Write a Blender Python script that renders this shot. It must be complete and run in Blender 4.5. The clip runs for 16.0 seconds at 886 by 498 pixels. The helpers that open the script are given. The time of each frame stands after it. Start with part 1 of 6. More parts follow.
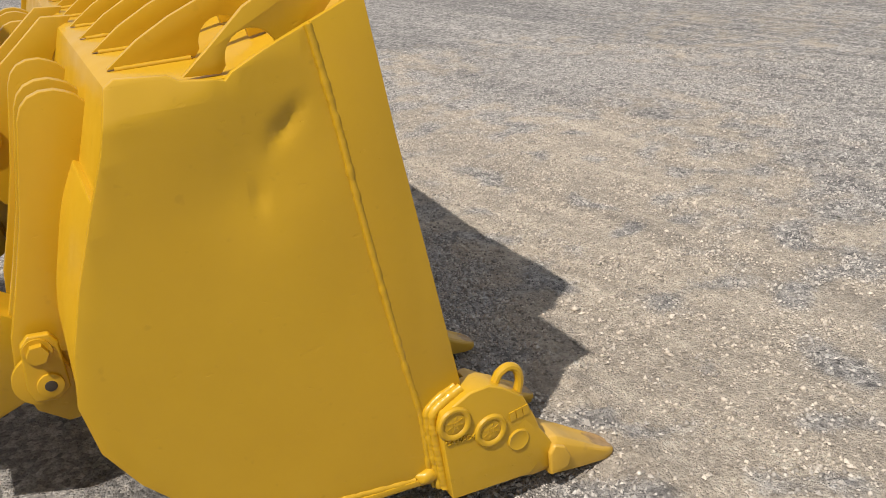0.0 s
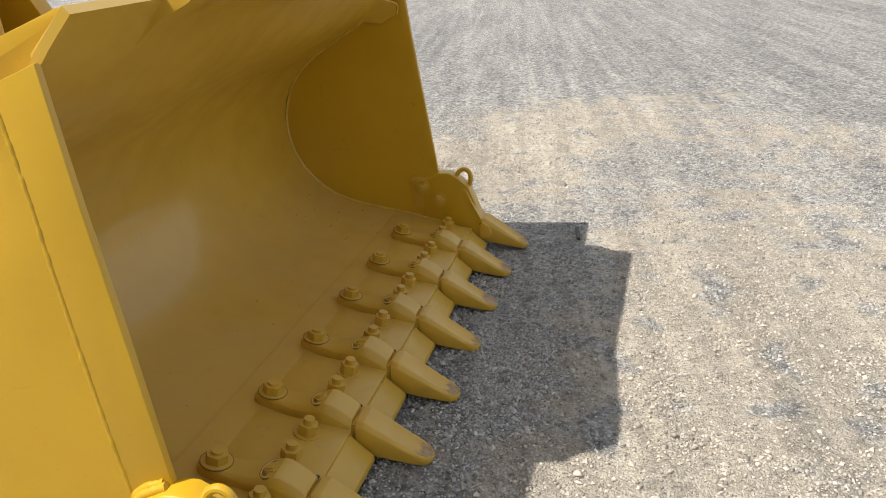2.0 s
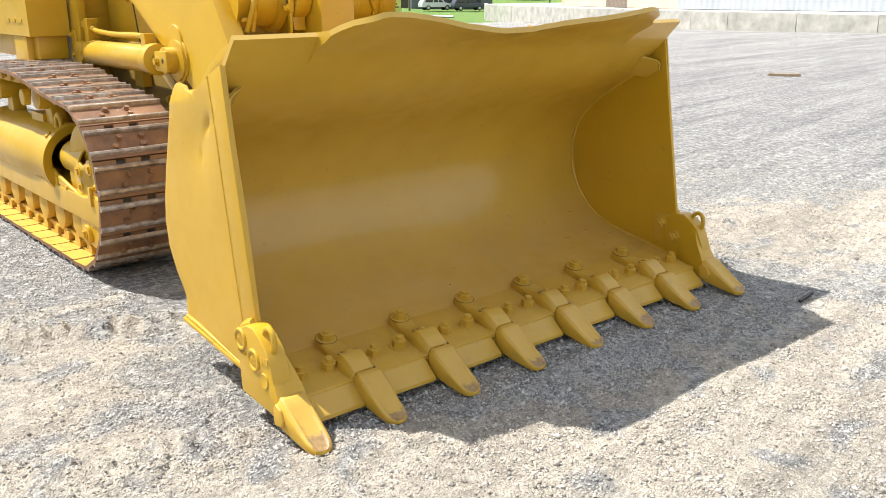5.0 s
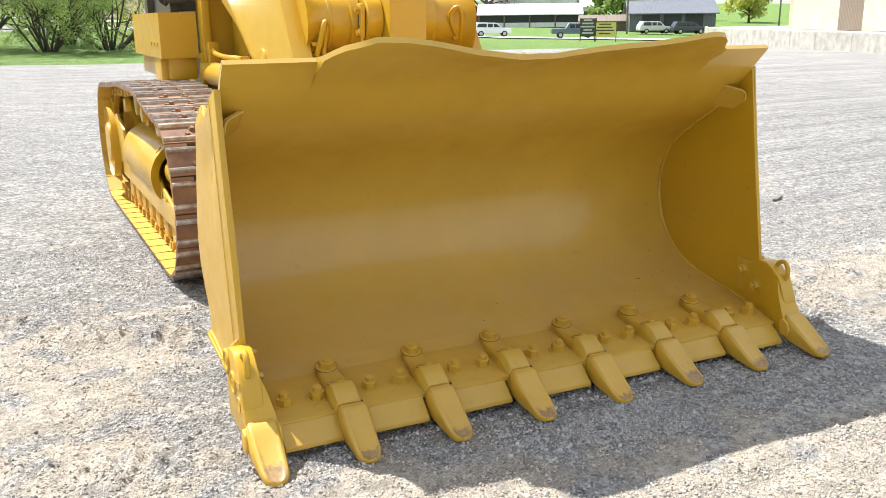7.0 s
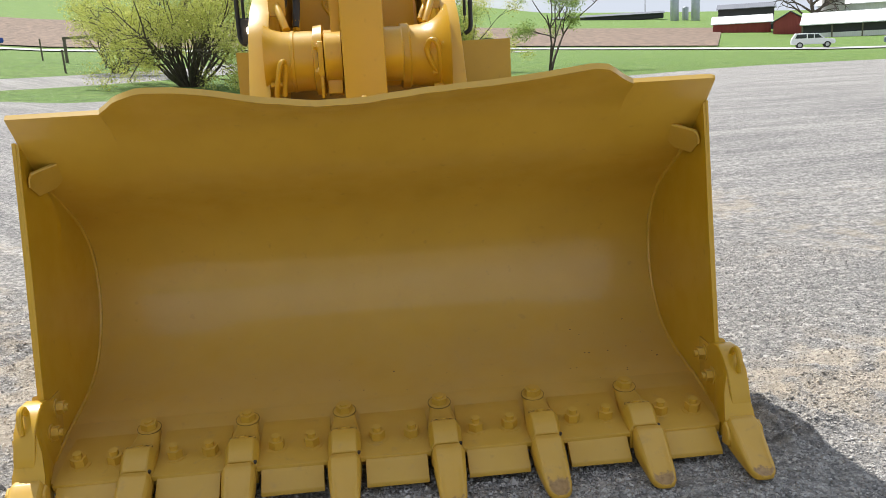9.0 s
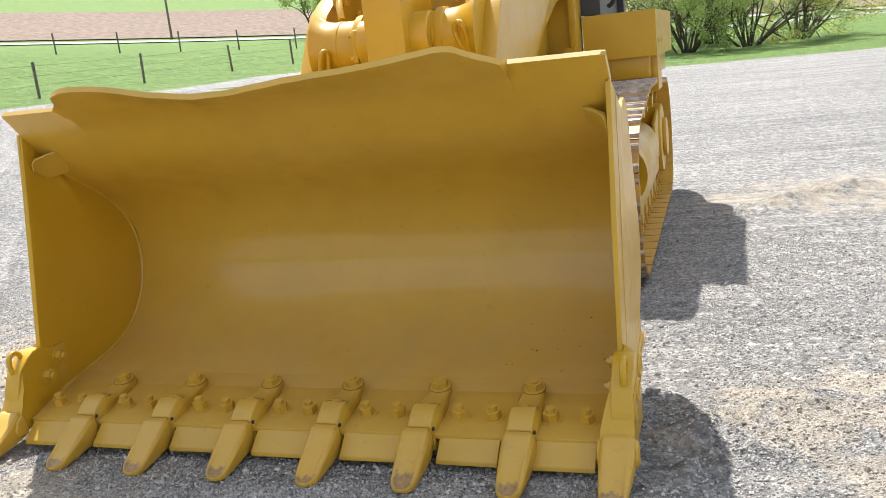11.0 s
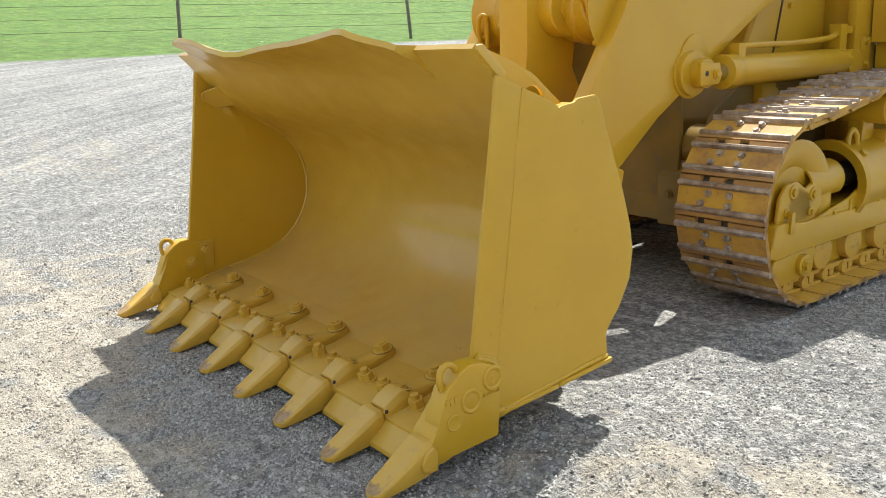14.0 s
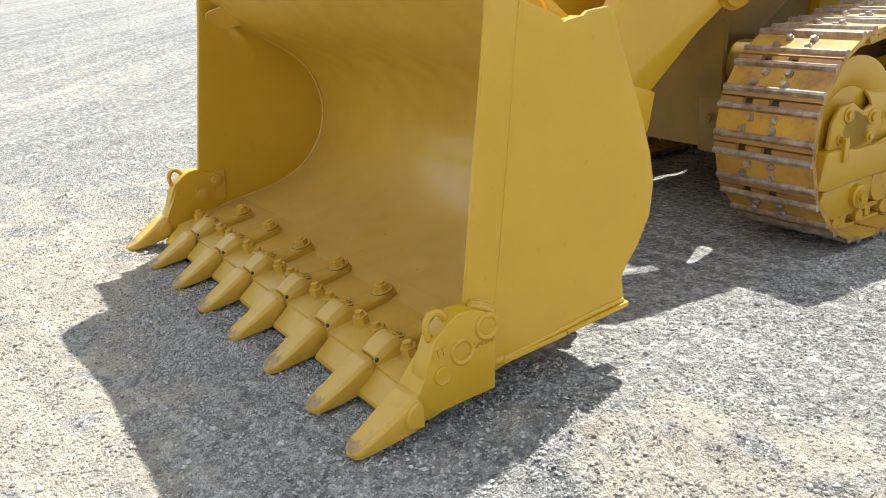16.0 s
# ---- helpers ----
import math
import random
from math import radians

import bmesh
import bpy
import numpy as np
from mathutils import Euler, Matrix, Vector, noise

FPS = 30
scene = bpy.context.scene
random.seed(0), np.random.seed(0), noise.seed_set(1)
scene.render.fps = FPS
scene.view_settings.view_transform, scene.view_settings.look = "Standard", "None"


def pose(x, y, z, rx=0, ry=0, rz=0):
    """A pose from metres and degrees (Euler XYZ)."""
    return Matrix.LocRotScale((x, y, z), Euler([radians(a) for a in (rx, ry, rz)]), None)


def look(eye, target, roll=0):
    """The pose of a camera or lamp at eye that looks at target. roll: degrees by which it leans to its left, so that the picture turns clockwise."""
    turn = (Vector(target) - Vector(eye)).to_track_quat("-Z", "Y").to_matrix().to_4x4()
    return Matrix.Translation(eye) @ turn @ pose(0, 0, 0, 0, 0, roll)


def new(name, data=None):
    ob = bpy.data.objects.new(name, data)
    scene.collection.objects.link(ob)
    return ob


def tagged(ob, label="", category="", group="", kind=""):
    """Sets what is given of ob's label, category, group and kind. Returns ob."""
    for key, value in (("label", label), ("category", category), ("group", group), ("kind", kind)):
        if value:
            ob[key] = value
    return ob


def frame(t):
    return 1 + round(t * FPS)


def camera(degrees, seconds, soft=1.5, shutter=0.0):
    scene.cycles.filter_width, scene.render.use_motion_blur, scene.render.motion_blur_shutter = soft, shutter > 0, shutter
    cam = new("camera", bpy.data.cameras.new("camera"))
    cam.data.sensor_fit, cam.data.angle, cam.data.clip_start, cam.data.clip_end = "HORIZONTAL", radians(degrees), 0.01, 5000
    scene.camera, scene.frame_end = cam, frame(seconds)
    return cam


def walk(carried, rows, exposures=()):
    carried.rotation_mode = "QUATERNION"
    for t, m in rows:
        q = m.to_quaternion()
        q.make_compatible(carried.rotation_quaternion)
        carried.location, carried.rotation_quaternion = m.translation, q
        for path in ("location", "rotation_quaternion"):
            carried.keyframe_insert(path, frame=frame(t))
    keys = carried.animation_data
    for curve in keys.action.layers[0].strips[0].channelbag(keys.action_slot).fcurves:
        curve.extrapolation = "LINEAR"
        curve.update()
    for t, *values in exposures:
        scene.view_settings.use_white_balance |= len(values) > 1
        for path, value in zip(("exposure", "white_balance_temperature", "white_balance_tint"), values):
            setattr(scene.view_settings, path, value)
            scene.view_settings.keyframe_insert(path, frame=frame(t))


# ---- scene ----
cam = camera(53.9, 16.0, soft=0.75)
PATH = [
    (0, (-2.882, 1.171, 1.517), (-1.228, 0.39, 0.707), -4.7),
    (0.5, (-2.928, 0.724, 1.515), (-1.115, 0.357, 0.754), -5.5),
    (1, (-2.846, 0.312, 1.487), (-0.997, 0.264, 0.726), -3.9),
    (1.5, (-2.765, -0.122, 1.536), (-0.908, 0.037, 0.811), -3.6),
    (2, (-2.739, -0.595, 1.531), (-0.921, -0.146, 0.829), -2.2),
    (2.5, (-2.495, -1.005, 1.506), (-0.82, -0.191, 0.775), -3.1),
    (3, (-2.346, -1.42, 1.499), (-0.998, -0.117, 0.801), -4.0),
    (3.5, (-2.412, -1.846, 1.53), (-1.172, -0.401, 0.919), -1.0),
    (3.7, (-2.517, -2.019, 1.496), (-1.275, -0.57, 0.896), -1.0),
    (5.8, (-2.693, -2.433, 1.568), (-1.482, -0.94, 1.016), -0.0),
    (6, (-2.62, -2.47, 1.559), (-1.412, -0.975, 1.006), -0.0),
    (6.5, (-2.326, -2.641, 1.568), (-1.303, -1.008, 1.032), -0.5),
    (7, (-1.917, -2.666, 1.542), (-1.086, -0.92, 1.032), -0.6),
    (7.5, (-1.486, -2.684, 1.568), (-0.794, -0.869, 1.092), -2.2),
    (8, (-0.979, -2.846, 1.582), (-0.556, -0.936, 1.165), -4.0),
    (8.5, (-0.5, -2.813, 1.534), (-0.262, -0.876, 1.097), -3.1),
    (8.7, (-0.312, -2.779, 1.558), (-0.094, -0.841, 1.116), -3.0),
    (10.8, (1.549, -2.517, 1.462), (0.952, -0.661, 1.017), -6.4),
    (11, (1.701, -2.507, 1.451), (1.049, -0.667, 1.018), -6.3),
    (11.5, (2.047, -2.3, 1.382), (1.252, -0.531, 0.893), -4.5),
    (12, (2.387, -2.064, 1.385), (1.503, -0.338, 0.891), -4.3),
    (12.5, (2.807, -1.888, 1.397), (1.61, -0.385, 0.84), -4.8),
    (13, (3.012, -1.601, 1.397), (1.657, -0.245, 0.825), -3.8),
    (13.5, (3.229, -1.417, 1.431), (1.771, -0.144, 0.928), -3.1),
    (14, (3.466, -1.299, 1.442), (1.901, -0.148, 0.965), -2.6),
    (14.5, (3.524, -1.289, 1.433), (1.946, -0.157, 0.955), -2.3),
    (15, (3.539, -1.26, 1.429), (1.955, -0.138, 0.948), -2.3),
    (15.5, (3.53, -1.173, 1.421), (1.93, -0.095, 0.893), -3.9),
    (16, (3.357, -0.941, 1.395), (1.746, 0.057, 0.757), -3.9),
]
walk(cam, [(t, look(eye, target, roll)) for t, eye, target, roll in PATH],
     exposures=[(0, 0.1, 6850, 14), (1.0, 0.2, 6800, 13), (2.0, 0.53, 6650, 10), (3.0, 0.88, 6500, 9), (3.7, 0.99, 6450, 9), (5.8, 1.1, 6350, 10), (6.5, 1.15, 6350, 10), (7.5, 1.15, 6350, 11), (8.0, 1.05, 6350, 11), (8.5, 0.64, 6350, 11), (8.7, 0.64, 6350, 11), (10.8, 0.94, 6350, 11), (11.5, 1.12, 6350, 10), (13.0, 1.0, 6400, 8), (14.0, 0.97, 6350, 6), (15.0, 1.16, 6350, 6), (16, 1.2, 6350, 6)])

# ---- light ----
SUN_TO = Vector((-0.305, 0.55, 1.0)).normalized()
world = bpy.data.worlds.new("sky")
scene.world = world
world.use_nodes = True
wn = world.node_tree.nodes
wl = world.node_tree.links
sky = wn.new("ShaderNodeTexSky")
sky.sky_type = "NISHITA"
sky.sun_disc = False
sky.sun_elevation = math.asin(SUN_TO.z)
sky.sun_rotation = math.atan2(SUN_TO.x, SUN_TO.y)
sky.air_density, sky.dust_density, sky.ozone_density = 1.0, 0.7, 1.0
# broken white cloud over the blue
wtc = wn.new("ShaderNodeTexCoord")
wmap = wn.new("ShaderNodeMapping")
wmap.inputs["Scale"].default_value = (1.0, 1.0, 3.2)
wl.new(wtc.outputs["Generated"], wmap.inputs[0])
cloud = wn.new("ShaderNodeTexNoise")
cloud.inputs["Scale"].default_value = 3.4
cloud.inputs["Detail"].default_value = 7.0
cloud.inputs["Roughness"].default_value = 0.6
wl.new(wmap.outputs[0], cloud.inputs["Vector"])
cover = wn.new("ShaderNodeValToRGB")
cover.color_ramp.elements[0].position, cover.color_ramp.elements[1].position = 0.28, 0.52
wl.new(cloud.outputs[0], cover.inputs[0])
blend = wn.new("ShaderNodeMix")
blend.data_type = "RGBA"
wl.new(cover.outputs[0], blend.inputs[0])
wl.new(sky.outputs[0], blend.inputs[6])
blend.inputs[7].default_value = (5.4, 5.8, 6.4, 1)
wl.new(blend.outputs[2], wn["Background"].inputs[0])
wn["Background"].inputs[1].default_value = 0.085
sun = new("sun", bpy.data.lights.new("sun", "SUN"))
sun.data.energy, sun.data.angle, sun.data.color = 4.3, radians(0.6), (1.0, 0.962, 0.885)
sun.matrix_world = look((0, 0, 30), Vector((0, 0, 30)) - SUN_TO)

# ---- materials ----
def material(name, rough=0.5, metal=0.0, coat=0.0):
    m = bpy.data.materials.new(name)
    m.use_nodes = True
    b = m.node_tree.nodes["Principled BSDF"]
    b.inputs["Roughness"].default_value = rough
    b.inputs["Metallic"].default_value = metal
    b.inputs["Coat Weight"].default_value = coat
    b.inputs["Coat Roughness"].default_value = 0.13
    return m, m.node_tree.nodes, m.node_tree.links, b


def ramp(nodes, links, value, stops):
    r = nodes.new("ShaderNodeValToRGB")
    while len(r.color_ramp.elements) < len(stops):
        r.color_ramp.elements.new(0.5)
    for e, (p, c) in zip(r.color_ramp.elements, stops):
        e.position, e.color = p, (*c, 1)
    links.new(value, r.inputs[0])
    return r.outputs[0]


def noise_tex(nodes, links, scale, detail=4.0, rough=0.55, coords=None, kind="ShaderNodeTexNoise"):
    n = nodes.new(kind)
    n.inputs["Scale"].default_value = scale
    if kind == "ShaderNodeTexNoise":
        n.inputs["Detail"].default_value = detail
        n.inputs["Roughness"].default_value = rough
    if coords is None:
        coords = nodes.new("ShaderNodeNewGeometry").outputs["Position"]
    links.new(coords, n.inputs["Vector"])
    return n


def mix(nodes, links, fac, a, b, how="MIX"):
    m = nodes.new("ShaderNodeMix")
    m.data_type, m.blend_type = "RGBA", how
    for sock, v in ((m.inputs[0], fac), (m.inputs[6], a), (m.inputs[7], b)):
        if isinstance(v, (int, float)):
            sock.default_value = v
        elif isinstance(v, tuple):
            sock.default_value = (*v, 1)
        else:
            links.new(v, sock)
    return m.outputs[2]


def math_node(nodes, links, op, a, b=0.0, clamp=False):
    m = nodes.new("ShaderNodeMath")
    m.operation, m.use_clamp = op, clamp
    for sock, v in ((m.inputs[0], a), (m.inputs[1], b)):
        if isinstance(v, (int, float)):
            sock.default_value = v
        else:
            links.new(v, sock)
    return m.outputs[0]


def bump(nodes, links, bsdf, height, strength, distance):
    b = nodes.new("ShaderNodeBump")
    b.inputs["Strength"].default_value = strength
    b.inputs["Distance"].default_value = distance
    links.new(height, b.inputs["Height"])
    links.new(b.outputs[0], bsdf.inputs["Normal"])


def paint(name, base, dark, rough=0.34, coat=0.25, wear=0.0, dust=0.0):
    """Brushed-on machine enamel over pitted steel, with faint dirt."""
    m, n, l, b = material(name, rough, 0.0, coat)
    big = noise_tex(n, l, 2.2, 5)
    fine = noise_tex(n, l, 55.0, 4)
    col = mix(n, l, ramp(n, l, big.outputs[0], [(0.35, (0, 0, 0)), (0.75, (1, 1, 1))]), base, dark)
    pit = ramp(n, l, noise_tex(n, l, 28.0, 2, 0.4).outputs[0], [(0.70, (0, 0, 0)), (0.78, (1, 1, 1))])
    col = mix(n, l, math_node(n, l, "MULTIPLY", pit, 0.25), col, tuple(c * 0.55 for c in base))
    if wear:
        w = ramp(n, l, noise_tex(n, l, 14.0, 6, 0.65).outputs[0], [(0.60 - wear * 0.1, (0, 0, 0)), (0.68, (1, 1, 1))])
        col = mix(n, l, math_node(n, l, "MULTIPLY", w, min(1.0, wear)), col, (0.16, 0.12, 0.075))
    if dust:
        # dry dust lies on what faces up
        up = n.new("ShaderNodeSeparateXYZ")
        l.new(n.new("ShaderNodeNewGeometry").outputs["Normal"], up.inputs[0])
        lie = ramp(n, l, up.outputs[2], [(0.45, (0, 0, 0)), (0.95, (1, 1, 1))])
        patch = ramp(n, l, noise_tex(n, l, 3.5, 6, 0.7).outputs[0], [(0.3, (0.35, 0.35, 0.35)), (0.7, (1, 1, 1))])
        col = mix(n, l, math_node(n, l, "MULTIPLY", math_node(n, l, "MULTIPLY", lie, patch), dust), col, (0.50, 0.365, 0.175))
        smear = ramp(n, l, noise_tex(n, l, 6.0, 7, 0.75).outputs[0], [(0.62, (0, 0, 0)), (0.70, (1, 1, 1))])
        col = mix(n, l, math_node(n, l, "MULTIPLY", math_node(n, l, "MULTIPLY", lie, smear), 0.35), col, (0.30, 0.21, 0.11))
    l.new(col, b.inputs["Base Color"])
    rr = ramp(n, l, noise_tex(n, l, 9.0, 5).outputs[0], [(0.3, (rough * 0.85,) * 3), (0.7, (rough * 1.25,) * 3)])
    l.new(rr, b.inputs["Roughness"])
    # nicks and short scratches under the paint
    turn = n.new("ShaderNodeMapping")
    turn.inputs["Rotation"].default_value = (0.5, 0.0, 0.0)
    turn.inputs["Scale"].default_value = (1.0, 0.38, 1.0)
    l.new(n.new("ShaderNodeNewGeometry").outputs["Position"], turn.inputs[0])
    nick = ramp(n, l, noise_tex(n, l, 75.0, 1, 0.3, turn.outputs[0]).outputs[0], [(0.745, (1, 1, 1)), (0.765, (0, 0, 0))])
    h = mix(n, l, 0.30, fine.outputs[0], big.outputs[0])
    h = math_node(n, l, "ADD", math_node(n, l, "MULTIPLY", h, 0.35), nick)
    bump(n, l, b, h, 0.22, 0.003)
    return m


YELLOW = paint("yellow_enamel", (0.55, 0.322, 0.014), (0.495, 0.282, 0.011), rough=0.36, coat=0.22)
YELLOW_IN = paint("bucket_yellow", (0.575, 0.345, 0.032), (0.51, 0.302, 0.026), rough=0.42, coat=0.7, wear=0.06, dust=0.5)
YELLOW_WORN = paint("worn_yellow", (0.60, 0.35, 0.04), (0.50, 0.29, 0.035), rough=0.5, coat=0.05, wear=0.45)
HOLDER = paint("tooth_holder_yellow", (0.56, 0.332, 0.032), (0.48, 0.28, 0.026), rough=0.45, coat=0.2, wear=0.12, dust=0.22)
# grimy yellow, darkened further for shade under the frame and round bolts
GRIMY_SHADED = paint("grimy_shaded_yellow", (0.27, 0.165, 0.025), (0.14, 0.092, 0.025), rough=0.5, coat=0.05, wear=0.5)


def tip_material():
    """Tooth paint worn through to brown steel at the digging end."""
    m = paint("worn_tooth_yellow", (0.60, 0.35, 0.035), (0.50, 0.29, 0.03), rough=0.45, coat=0.1, wear=0.2, dust=0.3)
    n, l = m.node_tree.nodes, m.node_tree.links
    b = n["Principled BSDF"]
    col = b.inputs["Base Color"].links[0].from_socket
    at = n.new("ShaderNodeTexCoord").outputs["Object"]
    sep = n.new("ShaderNodeSeparateXYZ")
    l.new(at, sep.inputs[0])
    info = n.new("ShaderNodeObjectInfo").outputs["Random"]
    rag = math_node(n, l, "MULTIPLY", math_node(n, l, "SUBTRACT", noise_tex(n, l, 30.0, 5, 0.7).outputs[0], 0.5), 0.09)
    back = math_node(n, l, "ADD", math_node(n, l, "ADD", sep.outputs[1], rag), math_node(n, l, "MULTIPLY", info, 0.085))
    wide = math_node(n, l, "ADD", math_node(n, l, "ABSOLUTE", sep.outputs[0]), math_node(n, l, "MULTIPLY", rag, 0.25))
    up = n.new("ShaderNodeSeparateXYZ")
    l.new(n.new("ShaderNodeNewGeometry").outputs["Normal"], up.inputs[0])
    bare = math_node(n, l, "MULTIPLY", ramp(n, l, back, [(0.095, (1, 1, 1)), (0.105, (0, 0, 0))]), ramp(n, l, wide, [(0.032, (1, 1, 1)), (0.038, (0, 0, 0))]))
    bare = math_node(n, l, "MULTIPLY", bare, ramp(n, l, up.outputs[2], [(0.55, (0, 0, 0)), (0.7, (1, 1, 1))]))
    steel = ramp(n, l, noise_tex(n, l, 60.0, 4).outputs[0], [(0.3, (0.17, 0.10, 0.05)), (0.7, (0.36, 0.23, 0.12))])
    l.new(mix(n, l, math_node(n, l, "MULTIPLY", bare, 0.8), col, steel), b.inputs["Base Color"])
    return m


TIP_MAT = tip_material()


def shoe_material(name, stops):
    m, n, l, b = material(name, 0.5, 0.0, 0.05)
    big = noise_tex(n, l, 6.0, 6, 0.62)
    col = ramp(n, l, big.outputs[0], stops)
    spot = ramp(n, l, noise_tex(n, l, 45.0, 5, 0.7).outputs[0], [(0.57, (0, 0, 0)), (0.64, (1, 1, 1))])
    col = mix(n, l, math_node(n, l, "MULTIPLY", spot, 0.55), col, (0.20, 0.125, 0.08))
    # rust that runs out from the bars and the shoe's edges
    at = n.new("ShaderNodeTexCoord").outputs["Object"]
    sep = n.new("ShaderNodeSeparateXYZ")
    l.new(at, sep.inputs[0])
    d = math_node(n, l, "ABSOLUTE", sep.outputs[1])
    d = math_node(n, l, "ADD", d, math_node(n, l, "MULTIPLY", math_node(n, l, "SUBTRACT", noise_tex(n, l, 16.0, 5, 0.7).outputs[0], 0.5), 0.12))
    rust = ramp(n, l, d, [(0.045, (0, 0, 0)), (0.075, (1, 1, 1))])
    col = mix(n, l, math_node(n, l, "MULTIPLY", rust, 0.6), col, (0.24, 0.125, 0.06))
    l.new(col, b.inputs["Base Color"])
    bump(n, l, b, noise_tex(n, l, 60.0, 5, 0.7).outputs[0], 0.35, 0.004)
    return m


def grouser_material():
    m, n, l, b = material("worn_grouser_steel", 0.38, 0.55)
    big = noise_tex(n, l, 18.0, 6, 0.65)
    col = ramp(n, l, big.outputs[0], [(0.3, (0.20, 0.14, 0.10)), (0.5, (0.36, 0.29, 0.24)), (0.7, (0.55, 0.49, 0.44))])
    l.new(col, b.inputs["Base Color"])
    bump(n, l, b, noise_tex(n, l, 70.0, 5, 0.7).outputs[0], 0.4, 0.004)
    return m


def plain(name, color, rough=0.6, metal=0.0, vary=0.15, scale=6.0, bumpy=0.1, emit=0.0):
    m, n, l, b = material(name, rough, metal)
    t = noise_tex(n, l, scale, 5)
    lo = tuple(c * (1 - vary) for c in color)
    hi = tuple(min(1, c * (1 + vary)) for c in color)
    l.new(ramp(n, l, t.outputs[0], [(0.3, lo), (0.7, hi)]), b.inputs["Base Color"])
    bump(n, l, b, noise_tex(n, l, scale * 8, 4).outputs[0], bumpy, 0.01)
    if emit:
        b.inputs["Emission Color"].default_value = (1, 0.93, 0.78, 1)
        b.inputs["Emission Strength"].default_value = emit
    return m


BLACK = plain("black_rubber", (0.02, 0.02, 0.022), 0.5)
# dark steel, also set into holes and slots in place of their shade
DARK = plain("dark_steel_and_hole_shade", (0.055, 0.045, 0.035), 0.5, 0.3)
CHROME = plain("bright_rod", (0.6, 0.6, 0.58), 0.15, 1.0, 0.05)

# ---- mesh helpers ----
def part(name, bm, mat, parent=None, label="", smooth=35):
    me = bpy.data.meshes.new(name)
    bm.normal_update()
    bm.to_mesh(me)
    bm.free()
    for mm in (mat if isinstance(mat, (list, tuple)) else [mat]):
        me.materials.append(mm)
    if smooth:
        for p in me.polygons:
            p.use_smooth = True
        me.set_sharp_from_angle(angle=radians(smooth))
    ob = new(name, me)
    if parent is not None:
        ob.parent = parent
    if label:
        tagged(ob, label)
    return ob


def again(ob, m):
    """One more object on the same mesh and parent."""
    o = ob.copy()
    scene.collection.objects.link(o)
    o.matrix_basis = m
    return o


def bevel(bm, w, seg=2, angle=30):
    es = [e for e in bm.edges if len(e.link_faces) == 2 and e.calc_face_angle(0) > radians(angle)]
    if es and w > 0:
        bmesh.ops.bevel(bm, geom=es, offset=w, segments=seg, affect="EDGES", profile=0.6)
    return bm


def add_box(bm, lo, hi, m=None):
    vs = [bm.verts.new((x, y, z)) for x in (lo[0], hi[0]) for y in (lo[1], hi[1]) for z in (lo[2], hi[2])]
    for f in ((0, 1, 3, 2), (4, 6, 7, 5), (0, 4, 5, 1), (2, 3, 7, 6), (0, 2, 6, 4), (1, 5, 7, 3)):
        bm.faces.new([vs[i] for i in f])
    if m is not None:
        bmesh.ops.transform(bm, matrix=m, verts=vs)
    return vs


def box(lo, hi, w=0.004, seg=2, m=None):
    bm = bmesh.new()
    add_box(bm, lo, hi)
    bevel(bm, w, seg)
    if m is not None:
        bmesh.ops.transform(bm, matrix=m, verts=bm.verts)
    return bm


def add_prism(bm, pts, a, b, axis="x"):
    """A closed outline of (u, v) pairs pushed from a to b along an axis."""
    def at(u, v, s):
        return {"x": (s, u, v), "y": (u, s, v), "z": (u, v, s)}[axis]
    lo = [bm.verts.new(at(u, v, a)) for u, v in pts]
    hi = [bm.verts.new(at(u, v, b)) for u, v in pts]
    n = len(pts)
    for i in range(n):
        j = (i + 1) % n
        bm.faces.new((lo[i], lo[j], hi[j], hi[i]))
    bm.faces.new(lo[::-1])
    bm.faces.new(hi)
    return lo + hi


def prism(pts, a, b, axis="x", w=0.004, seg=2):
    bm = bmesh.new()
    add_prism(bm, pts, a, b, axis)
    bmesh.ops.recalc_face_normals(bm, faces=bm.faces)
    bevel(bm, w, seg)
    return bm


def add_rod(bm, p, q, r, n=20, r2=None):
    p, q = Vector(p), Vector(q)
    turn = (q - p).to_track_quat("Z", "Y").to_matrix().to_4x4()
    m = Matrix.Translation((p + q) / 2) @ turn
    out = bmesh.ops.create_cone(bm, cap_ends=True, segments=n, radius1=r, radius2=r if r2 is None else r2, depth=(q - p).length, matrix=m)
    return out["verts"]


def rod(p, q, r, n=24, w=0.003, r2=None):
    bm = bmesh.new()
    add_rod(bm, p, q, r, n, r2)
    bevel(bm, w, 2, 50)
    return bm


def smooth_path(pts, steps=6):
    out = []
    P = [Vector(p) for p in pts]
    for i in range(len(P) - 1):
        a, b, c, d = P[max(i - 1, 0)], P[i], P[i + 1], P[min(i + 2, len(P) - 1)]
        for k in range(steps):
            t = k / steps
            out.append(0.5 * (2 * b + (c - a) * t + (2 * a - 5 * b + 4 * c - d) * t * t + (3 * b - a - 3 * c + d) * t ** 3))
    out.append(P[-1])
    return out


